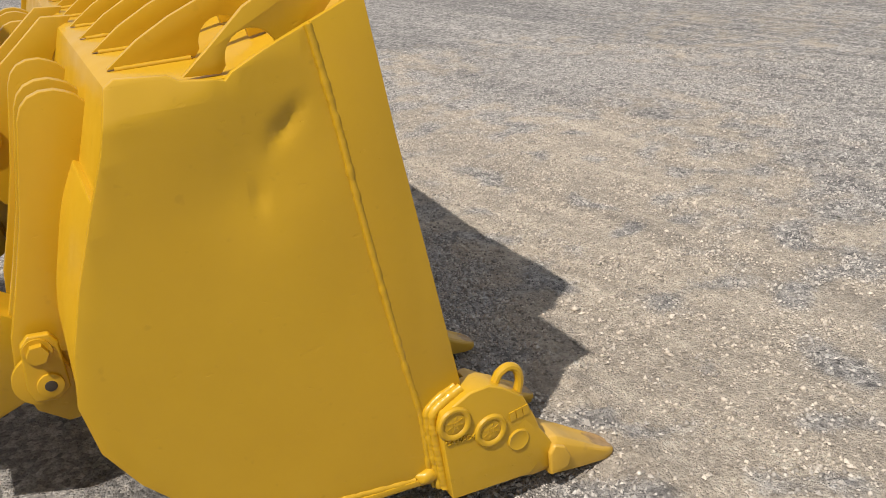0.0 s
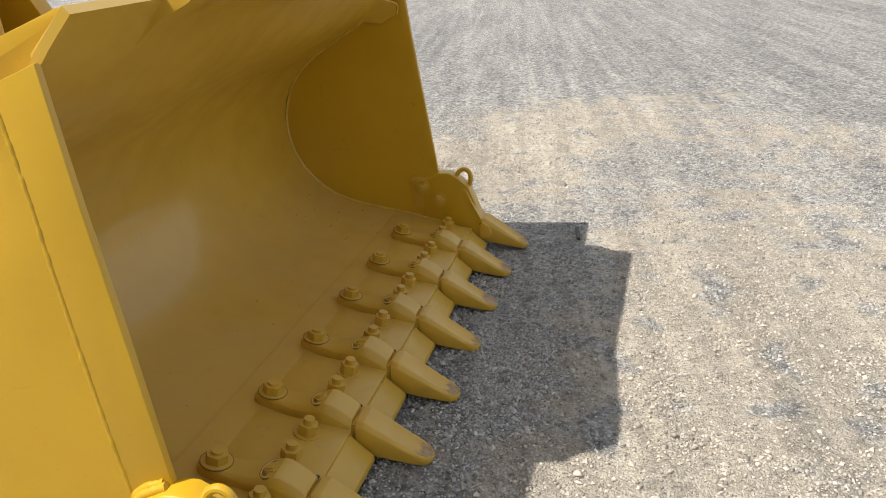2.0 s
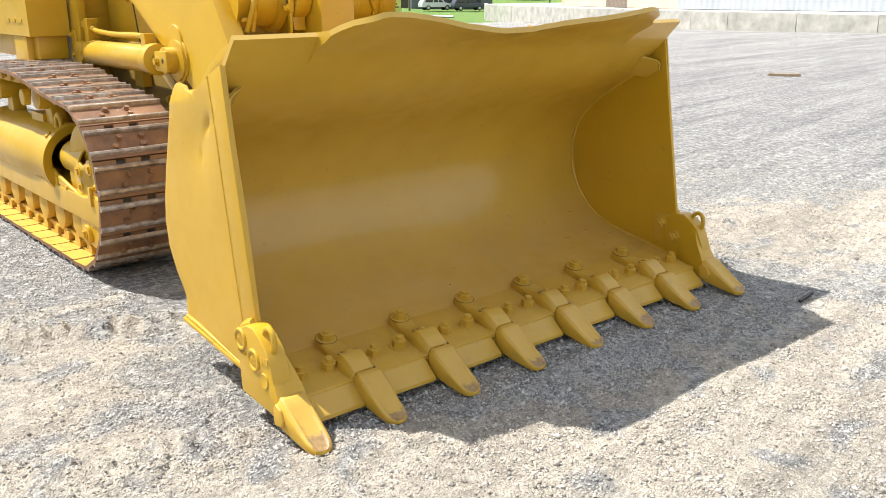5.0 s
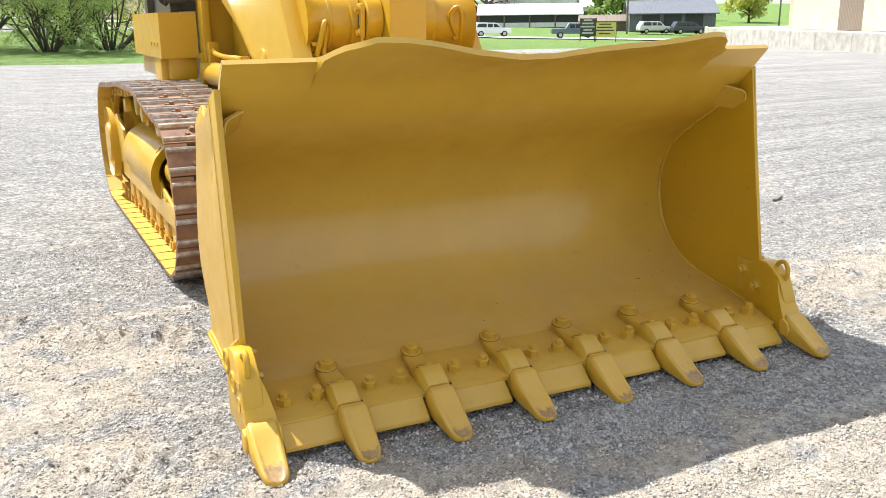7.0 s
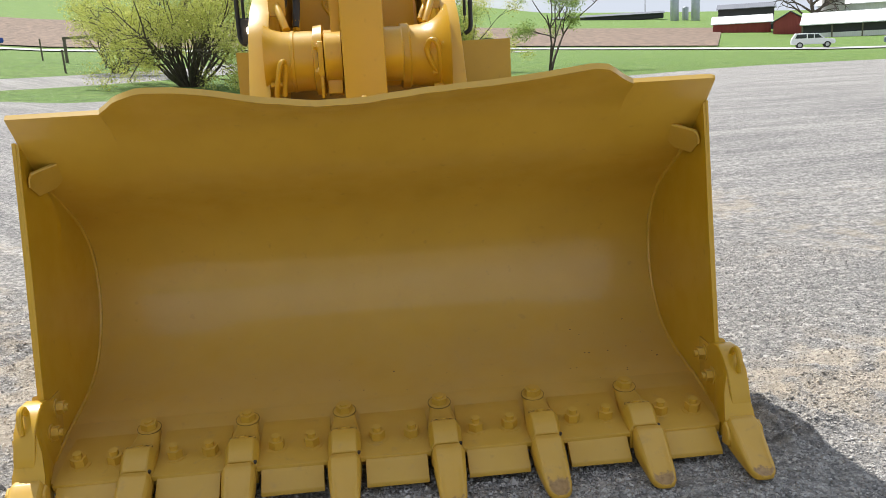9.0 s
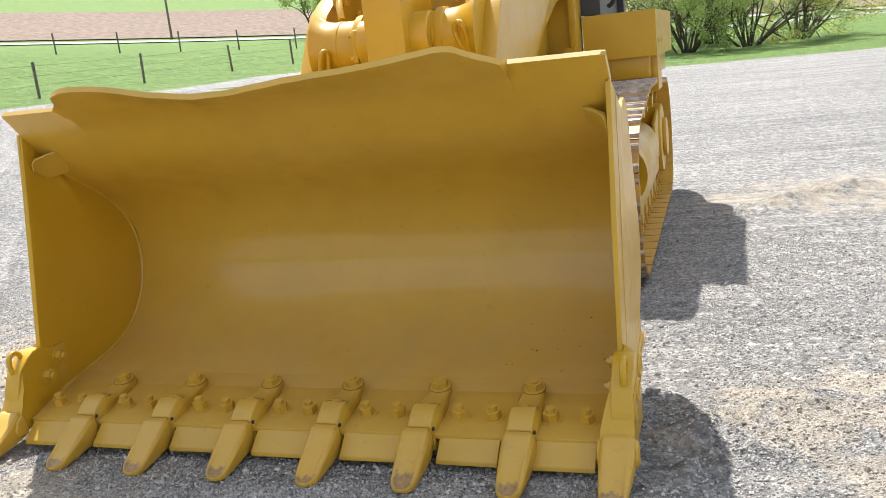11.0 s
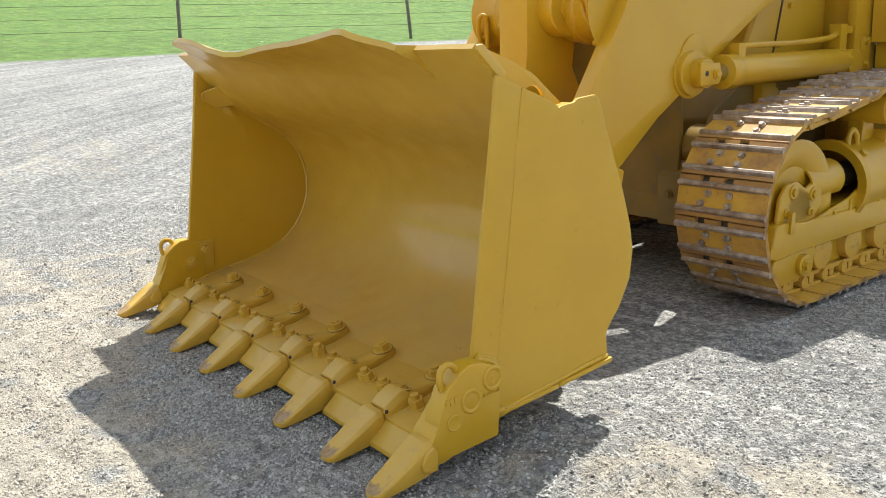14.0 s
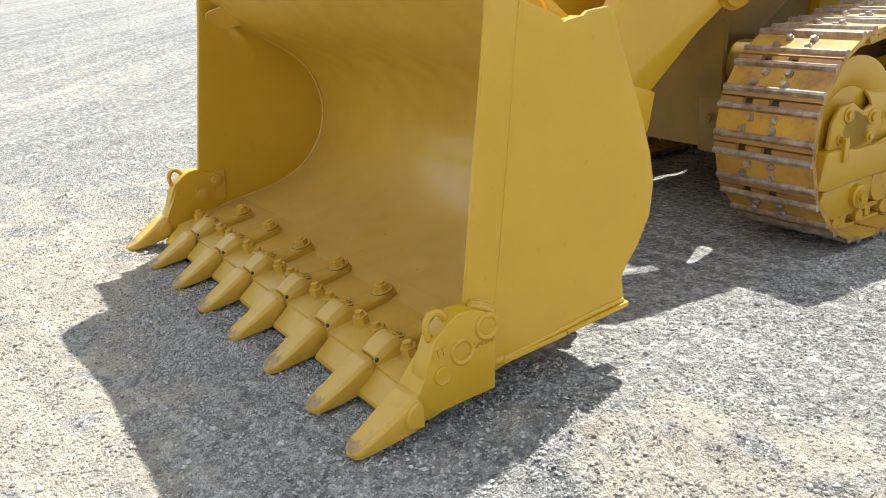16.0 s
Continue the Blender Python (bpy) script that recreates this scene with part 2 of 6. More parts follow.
def add_tube(bm, pts, radius, n=10):
    """A round tube along points; radius may be one number or one for each point."""
    rings = []
    side = None
    for i, p in enumerate(pts):
        d = (pts[min(i + 1, len(pts) - 1)] - pts[max(i - 1, 0)]).normalized()
        if side is None:
            side = d.orthogonal().normalized()
        side = (side - d * side.dot(d)).normalized()
        up = d.cross(side)
        r = radius[i] if isinstance(radius, (list, tuple)) else radius
        rings.append([bm.verts.new(p + r * (math.cos(2 * math.pi * k / n) * side + math.sin(2 * math.pi * k / n) * up)) for k in range(n)])
    for a, b in zip(rings, rings[1:]):
        for k in range(n):
            bm.faces.new((a[k], a[(k + 1) % n], b[(k + 1) % n], b[k]))
    bm.faces.new(rings[0][::-1])
    bm.faces.new(rings[-1])


def tube(pts, radius, n=10, steps=6):
    bm = bmesh.new()
    add_tube(bm, smooth_path(pts, steps), radius, n)
    return bm


def weld(pts, r, seed=0, step=0.006, flat=1.0):
    """A rippled weld bead along points, of radius r."""
    P = smooth_path(pts, 8)
    d = np.r_[0, np.cumsum([(b - a).length for a, b in zip(P, P[1:])])]
    s = np.linspace(0, d[-1], max(4, int(d[-1] / step)))
    A = np.array([tuple(p) for p in P])
    Q = [Vector((float(np.interp(v, d, A[:, 0])), float(np.interp(v, d, A[:, 1])), float(np.interp(v, d, A[:, 2])))) for v in s]
    wig = [Vector((0, noise.noise((v * 60, seed, 1.0)), noise.noise((v * 60, seed, 7.0)))) * r * 0.18 for v in s]
    bm = bmesh.new()
    add_tube(bm, [q + w for q, w in zip(Q, wig)], [r * (1 + 0.05 * math.sin(k * 2.1) + 0.22 * noise.noise((v * 38, seed, 3.0))) for k, v in enumerate(s)], 8)
    return bm


def hexbolt(r=0.024, h=0.02, washer=True, stud=0.0):
    bm = bmesh.new()
    z = 0
    if washer:
        add_rod(bm, (0, 0, -0.002), (0, 0, 0.005), r * 1.35, 18)
        z = 0.005
    add_rod(bm, (0, 0, z - 0.002), (0, 0, z + h), r, 6)
    if stud:
        add_rod(bm, (0, 0, z + h - 0.002), (0, 0, z + h + stud), r * 0.55, 12)
    return bm


def spun(line, y, z, n=48):
    """A shape turned about a line along x, from (x, radius) pairs."""
    bm = bmesh.new()
    rings = [[bm.verts.new((x, y + r * math.cos(2 * math.pi * k / n), z + r * math.sin(2 * math.pi * k / n))) for k in range(n)] for x, r in line]
    for a, b in zip(rings, rings[1:]):
        for k in range(n):
            bm.faces.new((a[k], a[(k + 1) % n], b[(k + 1) % n], b[k]))
    bm.faces.new(rings[0])
    bm.faces.new(rings[-1])
    bmesh.ops.recalc_face_normals(bm, faces=bm.faces)
    return bm


def thing(name, label, category, at=(0, 0, 0), group="", kind=""):
    ob = new(name)
    ob.location = at
    ob.empty_display_size = 0.2
    return tagged(ob, label, category, group, kind)


# ---- the ground ----
EL = ((-180, 0.0), (-90, 4.2), (-60, 4.0), (-44, 3.2), (-26, 1.85), (-19, 1.15), (-11, 0.66), (1, 0.19), (17, -0.67), (29, -1.27), (40, -1.5), (60, -1.8), (90, -1.5), (180, 0.0))


def soft(v, w):
    return 0.5 * (v + np.sqrt(v * v + w * w))


def far_height(x, y):
    r = np.hypot(x, y)
    az = np.degrees(np.arctan2(x, y))
    el = np.interp(az, [a for a, _ in EL], [e for _, e in EL])
    left = np.clip((12 - az) / 30.0, 0, 1)
    hill = np.interp(r, [35, 62, 105, 112, 135, 200, 330, 480, 800], [-1.2, -0.45, 0.0, 0.1, 0.55, 1.3, 2.0, 2.3, 1.8])
    hill = hill + left * np.interp(r, [112, 200, 480, 800], [0, 0.5, 3.0, 3.2])
    return 1.5 + r * np.tan(np.radians(el + hill))


def height(x, y):
    """The lie of the land: a level yard that rises to the pasture and falls away to the road."""
    x, y = np.asarray(x, float), np.asarray(y, float)
    r = np.hypot(x, y)
    near = 0.075 * soft(-x - 2.0, 3.0) - 0.008 * soft(x - 6, 4.0) + 0.012 * soft(y - 34, 6)
    near = near - (0.075 * soft(np.array(-2.0), 3.0) - 0.008 * soft(np.array(-6.0), 4.0) + 0.012 * soft(np.array(-34.0), 6))
    near = near * np.clip((r - 3.0) / 6.0, 0, 1)
    f = np.clip((r - 34) / 28.0, 0, 1)
    f = f * f * (3 - 2 * f)
    return near * (1 - f) + far_height(x, y) * f


def ripple(x, y, seed):
    """Smooth gradient noise over arrays, about -1 to 1."""
    xi, yi = np.floor(x).astype(np.int64), np.floor(y).astype(np.int64)
    fx, fy = x - xi, y - yi

    def corner(i, j):
        h = ((xi + i) * 374761393 + (yi + j) * 668265263 + seed * 974711) & 0xFFFFFFFF
        h = ((h ^ (h >> 13)) * 1274126177) & 0xFFFFFFFF
        a = ((h ^ (h >> 16)) & 0xFFFF) / 65536.0 * 2 * np.pi
        return np.cos(a) * (fx - i) + np.sin(a) * (fy - j)
    u, v = fx * fx * fx * (fx * (fx * 6 - 15) + 10), fy * fy * fy * (fy * (fy * 6 - 15) + 10)
    top = corner(0, 1) * (1 - u) + corner(1, 1) * u
    low = corner(0, 0) * (1 - u) + corner(1, 0) * u
    return 1.5 * (low * (1 - v) + top * v)


def turned(x, y, deg):
    c, q = math.cos(math.radians(deg)), math.sin(math.radians(deg))
    return x * c + y * q, -x * q + y * c


def lumps(x, y):
    """Small ruts, clods and ridges of the packed yard near the machine."""
    h = 0.012 * ripple(x * 0.9, y * 0.9, 3) + 0.006 * ripple(x * 3.1, y * 3.1, 7)
    rough = 0.5 + 0.9 * np.clip(ripple(x * 1.1, y * 1.1, 31) + 0.25, 0, 1)
    h = h + rough * (0.0050 * ripple(x * 8.0, y * 8.0, 1) + 0.0042 * ripple(x * 15.0, y * 15.0, 2))
    # wheel scrapes: fine furrows, along the front of the yard and across its left
    for deg, seed, mask in ((7, 41, np.clip((x + 2.6) / 1.5, 0, 1)), (128, 43, np.clip((-1.2 - x) / 1.5, 0, 1))):
        u, v = turned(x, y, deg)
        h = h + mask * 0.006 * ripple(u * 0.8, v * 9.0, seed) * np.clip(ripple(u * 0.6, v * 0.9, seed + 1) + 0.35, 0, 1)
    for (px, py, dx, dy, length, width, amp) in RUTS:
        u = (x - px) * dx + (y - py) * dy
        v = -(x - px) * dy + (y - py) * dx
        e = np.exp(-(v / width) ** 2) * np.exp(-(u / length) ** 4)
        h = h + 1.6 * amp * e * (0.45 + 0.9 * np.abs(ripple(x * 9, y * 9, 5)) + 0.28 * np.sin(u * 70 + 3 * ripple(x * 4, y * 4, 12)))
    # lug prints: px, py, ridge direction, half length, half width, spacing, height
    for (px, py, deg, length, width, gap, amp) in ((1.72, 0.55, 92, 0.42, 0.36, 0.095, 0.013), (-1.12, 2.04, 6, 0.55, 0.22, 0.085, 0.012), (-1.65, 2.62, 26, 0.7, 0.20, 0.10, 0.010),
                                                  (-1.9, -0.15, 12, 0.7, 0.30, 0.11, 0.010), (2.6, 0.55, 168, 0.8, 0.25, 0.10, 0.010), (-2.4, 1.0, 100, 0.6, 0.25, 0.10, 0.008)):
        u, v = turned(x - px, y - py, deg)
        e = np.exp(-(v / width) ** 4 - (u / length) ** 4)
        h = h + amp * e * (0.5 + 0.5 * np.sin(2 * np.pi * v / gap + 1.5 * ripple(x * 3, y * 3, 22))) * (0.7 + 0.6 * ripple(x * 7, y * 7, 23))
    return h


# x, y, direction, half length, half width, height
RUTS = ((3.3, 0.10, 0.93, -0.36, 1.0, 0.12, 0.03), (2.2, 5.1, 0.62, 0.78, 0.9, 0.20, 0.04), (1.72, 0.66, 0.75, 0.66, 0.42, 0.13, 0.035), (1.70, 0.40, 0.80, 0.6, 0.40, 0.07, 0.022), (-1.55, 1.70, 0.95, -0.28, 0.55, 0.09, 0.045),
        (-1.85, 0.42, 0.9, -0.3, 0.45, 0.14, 0.03), (-1.15, -0.12, 0.85, -0.2, 0.4, 0.10, 0.02), (2.87, 0.67, 0.86, -0.5, 0.8, 0.12, 0.03),
        (4.3, 0.15, 0.85, -0.52, 1.4, 0.16, 0.02), (2.5, 5.4, 0.6, 0.8, 0.8, 0.25, 0.04), (-2.2, 2.3, 0.75, -0.6, 0.7, 0.12, 0.03), (-2.7, -0.25, 0.8, -0.3, 0.6, 0.25, 0.02),
        (-1.0, 0.25, 0.2, 0.95, 0.3, 0.05, 0.012), (0.3, -0.62, 0.98, 0.1, 1.3, 0.05, 0.010))
# sandy patches: x, y, radius, strength
SAND = ((0.2, -1.35, 0.8, 0.55), (-0.9, -1.0, 0.6, 0.55), (1.2, -1.5, 0.7, 0.5), (-1.7, 1.3, 0.5, 0.6), (2.1, 5.1, 0.6, 0.8), (3.0, 5.7, 0.7, 0.7), (4.5, -0.35, 0.5, 0.8), (5.6, -1.0, 0.6, 0.6), (-2.3, 1.5, 0.7, 0.7), (-2.6, 2.7, 0.6, 0.6), (2.45, 0.50, 0.40, 0.5), (2.95, 0.35, 0.5, 0.9), (3.7, 0.1, 0.5, 0.8), (1.55, -0.75, 0.5, 0.6), (2.3, -1.1, 0.5, 0.6), (1.72, 0.62, 0.38, 0.7), (-1.55, 1.7, 0.45, 0.55), (-1.9, 0.4, 0.6, 0.7), (-0.95, -0.45, 0.55, 0.9), (-0.3, -0.75, 0.45, 0.8), (0.3, -0.72, 0.45, 0.8), (-1.3, -0.6, 0.5, 0.5),
        (2.4, 0.25, 0.65, 0.4), (3.2, 0.4, 0.8, 0.85), (4.3, 0.1, 0.9, 0.7), (5.4, -0.6, 0.9, 0.6), (3.8, -1.6, 0.9, 0.55), (2.9, 0.9, 0.6, 0.7), (-1.7, -0.45, 0.6, 0.8), (-2.7, -0.2, 0.7, 0.6),
        (2.9, -5.6, 1.6, 1.0), (0.4, -1.9, 0.5, 0.5), (1.3, -2.2, 0.7, 0.5), (2.6, 5.5, 0.9, 0.8), (-7.3, 1.6, 1.6, 0.6), (-7.0, 0.6, 1.5, 0.5), (0.5, -1.0, 0.6, 0.5), (1.5, -0.9, 0.7, 0.4), (-0.6, -1.6, 0.8, 0.4))


def sandiness(x, y):
    v = 0.10 + 0.30 * np.maximum(0.0, ripple(x * 0.7, y * 0.7, 9) + 0.1)
    for deg, seed, mask in ((7, 51, np.clip((x + 2.6) / 1.5, 0, 1)), (128, 53, np.clip((-1.2 - x) / 1.5, 0, 1))):
        p, q = turned(x, y, deg)
        v = v + mask * 0.40 * np.maximum(0.0, ripple(p * 0.35, q * 1.3, seed) + 0.5 * ripple(p * 0.9, q * 4.5, seed + 1) - 0.05)
    wx, wy = x + 0.25 * ripple(x * 1.7, y * 1.7, 4), y + 0.25 * ripple(x * 1.7, y * 1.7, 14)
    for px, py, r, k in SAND:
        d = ((wx - px) ** 2 + (wy - py) ** 2) / (r * r)
        v = v + k * np.exp(-d * 1.2)
    return np.clip(v * (0.75 + 0.9 * ripple(x * 5, y * 5, 6)), 0, 1)


def ground_material():
    m, n, l, b = material("gravel_yard_and_grass", 0.9)
    pos = n.new("ShaderNodeNewGeometry").outputs["Position"]
    sep = n.new("ShaderNodeSeparateXYZ")
    l.new(pos, sep.inputs[0])
    X, Y = sep.outputs[0], sep.outputs[1]
    # crushed stone: each chip its own grey
    chips = n.new("ShaderNodeTexVoronoi")
    chips.inputs["Scale"].default_value = 105.0
    l.new(pos, chips.inputs["Vector"])
    chips2 = n.new("ShaderNodeTexVoronoi")
    chips2.inputs["Scale"].default_value = 48.0
    l.new(pos, chips2.inputs["Vector"])
    grey = n.new("ShaderNodeSeparateColor")
    l.new(chips.outputs["Color"], grey.inputs[0])
    stone = ramp(n, l, grey.outputs[0], [(0.0, (0.075, 0.073, 0.072)), (0.35, (0.245, 0.24, 0.235)), (0.7, (0.48, 0.47, 0.455)), (0.9, (0.62, 0.605, 0.585)), (1.0, (0.72, 0.705, 0.68))])
    stone = mix(n, l, 0.30, stone, ramp(n, l, noise_tex(n, l, 45, 5, 0.75).outputs[0], [(0.35, (0.12, 0.12, 0.12)), (0.65, (0.50, 0.485, 0.465))]))
    stone = mix(n, l, 0.35, stone, ramp(n, l, noise_tex(n, l, 1.3, 5, 0.6).outputs[0], [(0.35, (0.29, 0.285, 0.28)), (0.65, (0.48, 0.465, 0.44))]))
    grey2 = n.new("ShaderNodeSeparateColor")
    l.new(chips2.outputs["Color"], grey2.inputs[0])
    stone = mix(n, l, 0.45, stone, ramp(n, l, grey2.outputs[0], [(0.1, (0.10, 0.10, 0.105)), (0.6, (0.36, 0.355, 0.35)), (1.0, (0.72, 0.70, 0.67))]))
    stone = mix(n, l, 0.6, stone, ramp(n, l, noise_tex(n, l, 20, 5, 0.75).outputs[0], [(0.36, (0.24, 0.24, 0.24)), (0.64, (0.82, 0.81, 0.80))]), "OVERLAY")
    earth = ramp(n, l, noise_tex(n, l, 60, 6, 0.75).outputs[0], [(0.34, (0.37, 0.320, 0.255)), (0.66, (0.64, 0.568, 0.468))])
    earth = mix(n, l, 0.4, earth, ramp(n, l, grey.outputs[1], [(0.15, (0.28, 0.245, 0.20)), (0.6, (0.50, 0.447, 0.372)), (0.95, (0.67, 0.612, 0.53))]))
    att = n.new("ShaderNodeAttribute")
    att.attribute_name = "earth"
    brk = math_node(n, l, "SUBTRACT", noise_tex(n, l, 7.0, 6, 0.7).outputs[0], 0.5)
    pm = math_node(n, l, "ADD", att.outputs["Fac"], math_node(n, l, "MULTIPLY", brk, 1.5), clamp=True)
    pm = ramp(n, l, pm, [(0.30, (0, 0, 0)), (0.72, (1, 1, 1))])
    gravel = mix(n, l, math_node(n, l, "MULTIPLY", pm, 0.80), stone, earth)
    # wheel streaks: along the yard's front, and slantwise across its left side
    side = ramp(n, l, math_node(n, l, "MULTIPLY", math_node(n, l, "ADD", X, 2.6), 0.6, clamp=True), [(0.0, (0, 0, 0)), (1.0, (1, 1, 1))])

    def along(deg, length, width, scale, detail=6):
        mp = n.new("ShaderNodeMapping")
        mp.vector_type = "TEXTURE"
        mp.inputs["Scale"].default_value = (length, width, 1.0)
        mp.inputs["Rotation"].default_value = (0, 0, math.radians(deg))
        l.new(pos, mp.inputs[0])
        return noise_tex(n, l, scale, detail, 0.68, mp.outputs[0]).outputs[0]
    band = mix(n, l, side, along(128, 9.0, 0.9, 1.0), along(7, 9.0, 0.9, 1.0))
    fine = mix(n, l, side, along(130, 7.0, 0.35, 2.4), along(9, 7.0, 0.35, 2.4))
    gravel = mix(n, l, 0.55, gravel, ramp(n, l, band, [(0.36, (0.36, 0.36, 0.36)), (0.64, (0.67, 0.655, 0.63))]), "OVERLAY")
    gravel = mix(n, l, 0.30, gravel, ramp(n, l, fine, [(0.38, (0.22, 0.22, 0.22)), (0.62, (0.76, 0.74, 0.71))]), "OVERLAY")
    speck = noise_tex(n, l, 11.0, 6, 0.8).outputs[0]
    gravel = mix(n, l, 0.35, gravel, ramp(n, l, speck, [(0.40, (0.26, 0.26, 0.26)), (0.60, (0.80, 0.79, 0.78))]), "OVERLAY")
    rubbed = ramp(n, l, fine, [(0.58, (0, 0, 0)), (0.66, (1, 1, 1))])
    gravel = mix(n, l, math_node(n, l, "MULTIPLY", math_node(n, l, "MULTIPLY", rubbed, 0.35), noise_tex(n, l, 9.0, 5, 0.75).outputs[0]), gravel, (0.64, 0.57, 0.47))
    # gravel colour is toned down with distance, to dim the far yard's glare
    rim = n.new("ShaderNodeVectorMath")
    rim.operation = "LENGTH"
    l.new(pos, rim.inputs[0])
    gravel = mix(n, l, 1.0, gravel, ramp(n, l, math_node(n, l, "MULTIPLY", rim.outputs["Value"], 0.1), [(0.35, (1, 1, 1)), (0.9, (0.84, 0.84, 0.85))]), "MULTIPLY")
    # grass beyond the yard's edges
    wob = math_node(n, l, "MULTIPLY", math_node(n, l, "SUBTRACT", noise_tex(n, l, 0.35, 6, 0.7).outputs[0], 0.5), 5.0)
    left = math_node(n, l, "ADD", X, math_node(n, l, "ADD", 19.5, math_node(n, l, "MULTIPLY", wob, 0.35)))
    edge = math_node(n, l, "ADD", 33.5, math_node(n, l, "MULTIPLY", math_node(n, l, "MAXIMUM", math_node(n, l, "SUBTRACT", X, 8.0), 0.0), 0.55))
    edge = math_node(n, l, "SUBTRACT", edge, math_node(n, l, "MULTIPLY", math_node(n, l, "MINIMUM", math_node(n, l, "MAXIMUM", math_node(n, l, "SUBTRACT", -2.0, X), 0.0), 7.5), 0.9))
    back = math_node(n, l, "ADD", math_node(n, l, "SUBTRACT", edge, Y), math_node(n, l, "MULTIPLY", wob, 0.5))
    lane = math_node(n, l, "SUBTRACT", math_node(n, l, "MULTIPLY", math_node(n, l, "ADD", X, 13.0), 1.9), math_node(n, l, "SUBTRACT", Y, 41.0))
    lane = math_node(n, l, "SUBTRACT", math_node(n, l, "ABSOLUTE", lane), 5.5)
    lane = math_node(n, l, "MAXIMUM", lane, math_node(n, l, "SUBTRACT", Y, 100.0))
    back = math_node(n, l, "MAXIMUM", back, math_node(n, l, "MULTIPLY", lane, -1.0))
    inside = math_node(n, l, "MINIMUM", left, back)
    yard = math_node(n, l, "MULTIPLY", math_node(n, l, "ADD", inside, 0.3), 1.6, clamp=True)
    g1 = ramp(n, l, noise_tex(n, l, 0.5, 6, 0.7).outputs[0], [(0.3, (0.075, 0.15, 0.02)), (0.5, (0.13, 0.235, 0.03)), (0.75, (0.20, 0.26, 0.055))])
    g2 = ramp(n, l, noise_tex(n, l, 9.0, 4, 0.7).outputs[0], [(0.35, (0.045, 0.10, 0.016)), (0.7, (0.17, 0.265, 0.05))])
    grass = mix(n, l, 0.5, g1, g2)
    tuft = noise_tex(n, l, 2.6, 6, 0.8).outputs[0]
    grass = mix(n, l, 0.7, grass, ramp(n, l, tuft, [(0.36, (0.22, 0.22, 0.22)), (0.64, (0.78, 0.78, 0.74))]), "OVERLAY")
    fl = ramp(n, l, noise_tex(n, l, 9.0, 2, 0.5).outputs[0], [(0.70, (0, 0, 0)), (0.73, (1, 1, 1))])
    grass = mix(n, l, math_node(n, l, "MULTIPLY", fl, 0.7), grass, (0.70, 0.72, 0.62))
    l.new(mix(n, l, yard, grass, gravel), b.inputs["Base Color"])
    grit = math_node(n, l, "ADD", math_node(n, l, "MULTIPLY", chips.outputs["Distance"], -0.5), math_node(n, l, "MULTIPLY", noise_tex(n, l, 90, 5, 0.75).outputs[0], 0.9))
    grit = math_node(n, l, "MULTIPLY", grit, math_node(n, l, "SUBTRACT", 1.15, math_node(n, l, "MULTIPLY", pm, 0.25)))
    h = math_node(n, l, "ADD", grit, math_node(n, l, "MULTIPLY", noise_tex(n, l, 14, 5, 0.65).outputs[0], 1.2))
    h = math_node(n, l, "ADD", h, math_node(n, l, "MULTIPLY", fine, 1.2))
    bump(n, l, b, h, 1.0, 0.022)
    return m


GX0, GY0, GS, GN = -6.2, -5.6, 0.02, 620


def near_grid():
    x, y = np.meshgrid(GX0 + GS * np.arange(GN), GY0 + GS * np.arange(GN), indexing="ij")
    return lumps(x, y), sandiness(x, y)


LUMP, SANDY = near_grid()


def sample(grid, x, y):
    u, v = np.clip((np.asarray(x) - GX0) / GS, 0, GN - 1.001), np.clip((np.asarray(y) - GY0) / GS, 0, GN - 1.001)
    i, j = u.astype(int), v.astype(int)
    f, g = u - i, v - j
    return (grid[i, j] * (1 - f) * (1 - g) + grid[i + 1, j] * f * (1 - g) + grid[i, j + 1] * (1 - f) * g + grid[i + 1, j + 1] * f * g)


def near_fade(x, y):
    d = np.maximum(np.abs(np.asarray(x)), np.abs(np.asarray(y) - 0.6))
    return np.clip((6.0 - d) / 1.5, 0, 1)


def build_ground():
    n_ang = 800
    radii = [0.0] + list(np.arange(0.05, 5.6, 0.024))
    while radii[-1] < 1400:
        radii.append(radii[-1] * 1.045)
    ang = np.linspace(0, 2 * np.pi, n_ang, endpoint=False)
    verts, faces = [(0, 0.6, 0)], []
    for r in radii[1:]:
        x, y = r * np.cos(ang), r * np.sin(ang) + 0.6
        z = height(x, y)
        z = z + sample(LUMP, x, y) * near_fade(x, y)
        verts += list(zip(x.tolist(), y.tolist(), z.tolist()))
    for k in range(n_ang):
        faces.append((0, 1 + k, 1 + (k + 1) % n_ang))
    for i in range(len(radii) - 2):
        a, c = 1 + i * n_ang, 1 + (i + 1) * n_ang
        faces += [(a + k, c + k, c + (k + 1) % n_ang, a + (k + 1) % n_ang) for k in range(n_ang)]
    me = bpy.data.meshes.new("ground")
    me.from_pydata(verts, [], faces)
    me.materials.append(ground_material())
    for p in me.polygons:
        p.use_smooth = True
    V = np.array(verts)
    far = 0.45 * sandiness(V[:, 0], V[:, 1])
    k = near_fade(V[:, 0], V[:, 1])
    vals = (sample(SANDY, V[:, 0], V[:, 1]) * k + far * (1 - k)).astype(np.float32)
    me.attributes.new("earth", "FLOAT", "POINT").data.foreach_set("value", vals)
    ob = new("ground", me)
    tagged(ob, "grey crushed-stone yard with sandy patches, grass beyond", "ground", kind="structure")


build_ground()

# ---- the loader ----
loader = thing("track_loader", "freshly painted yellow crawler loader with a toothed bucket resting on gravel", "track loader")

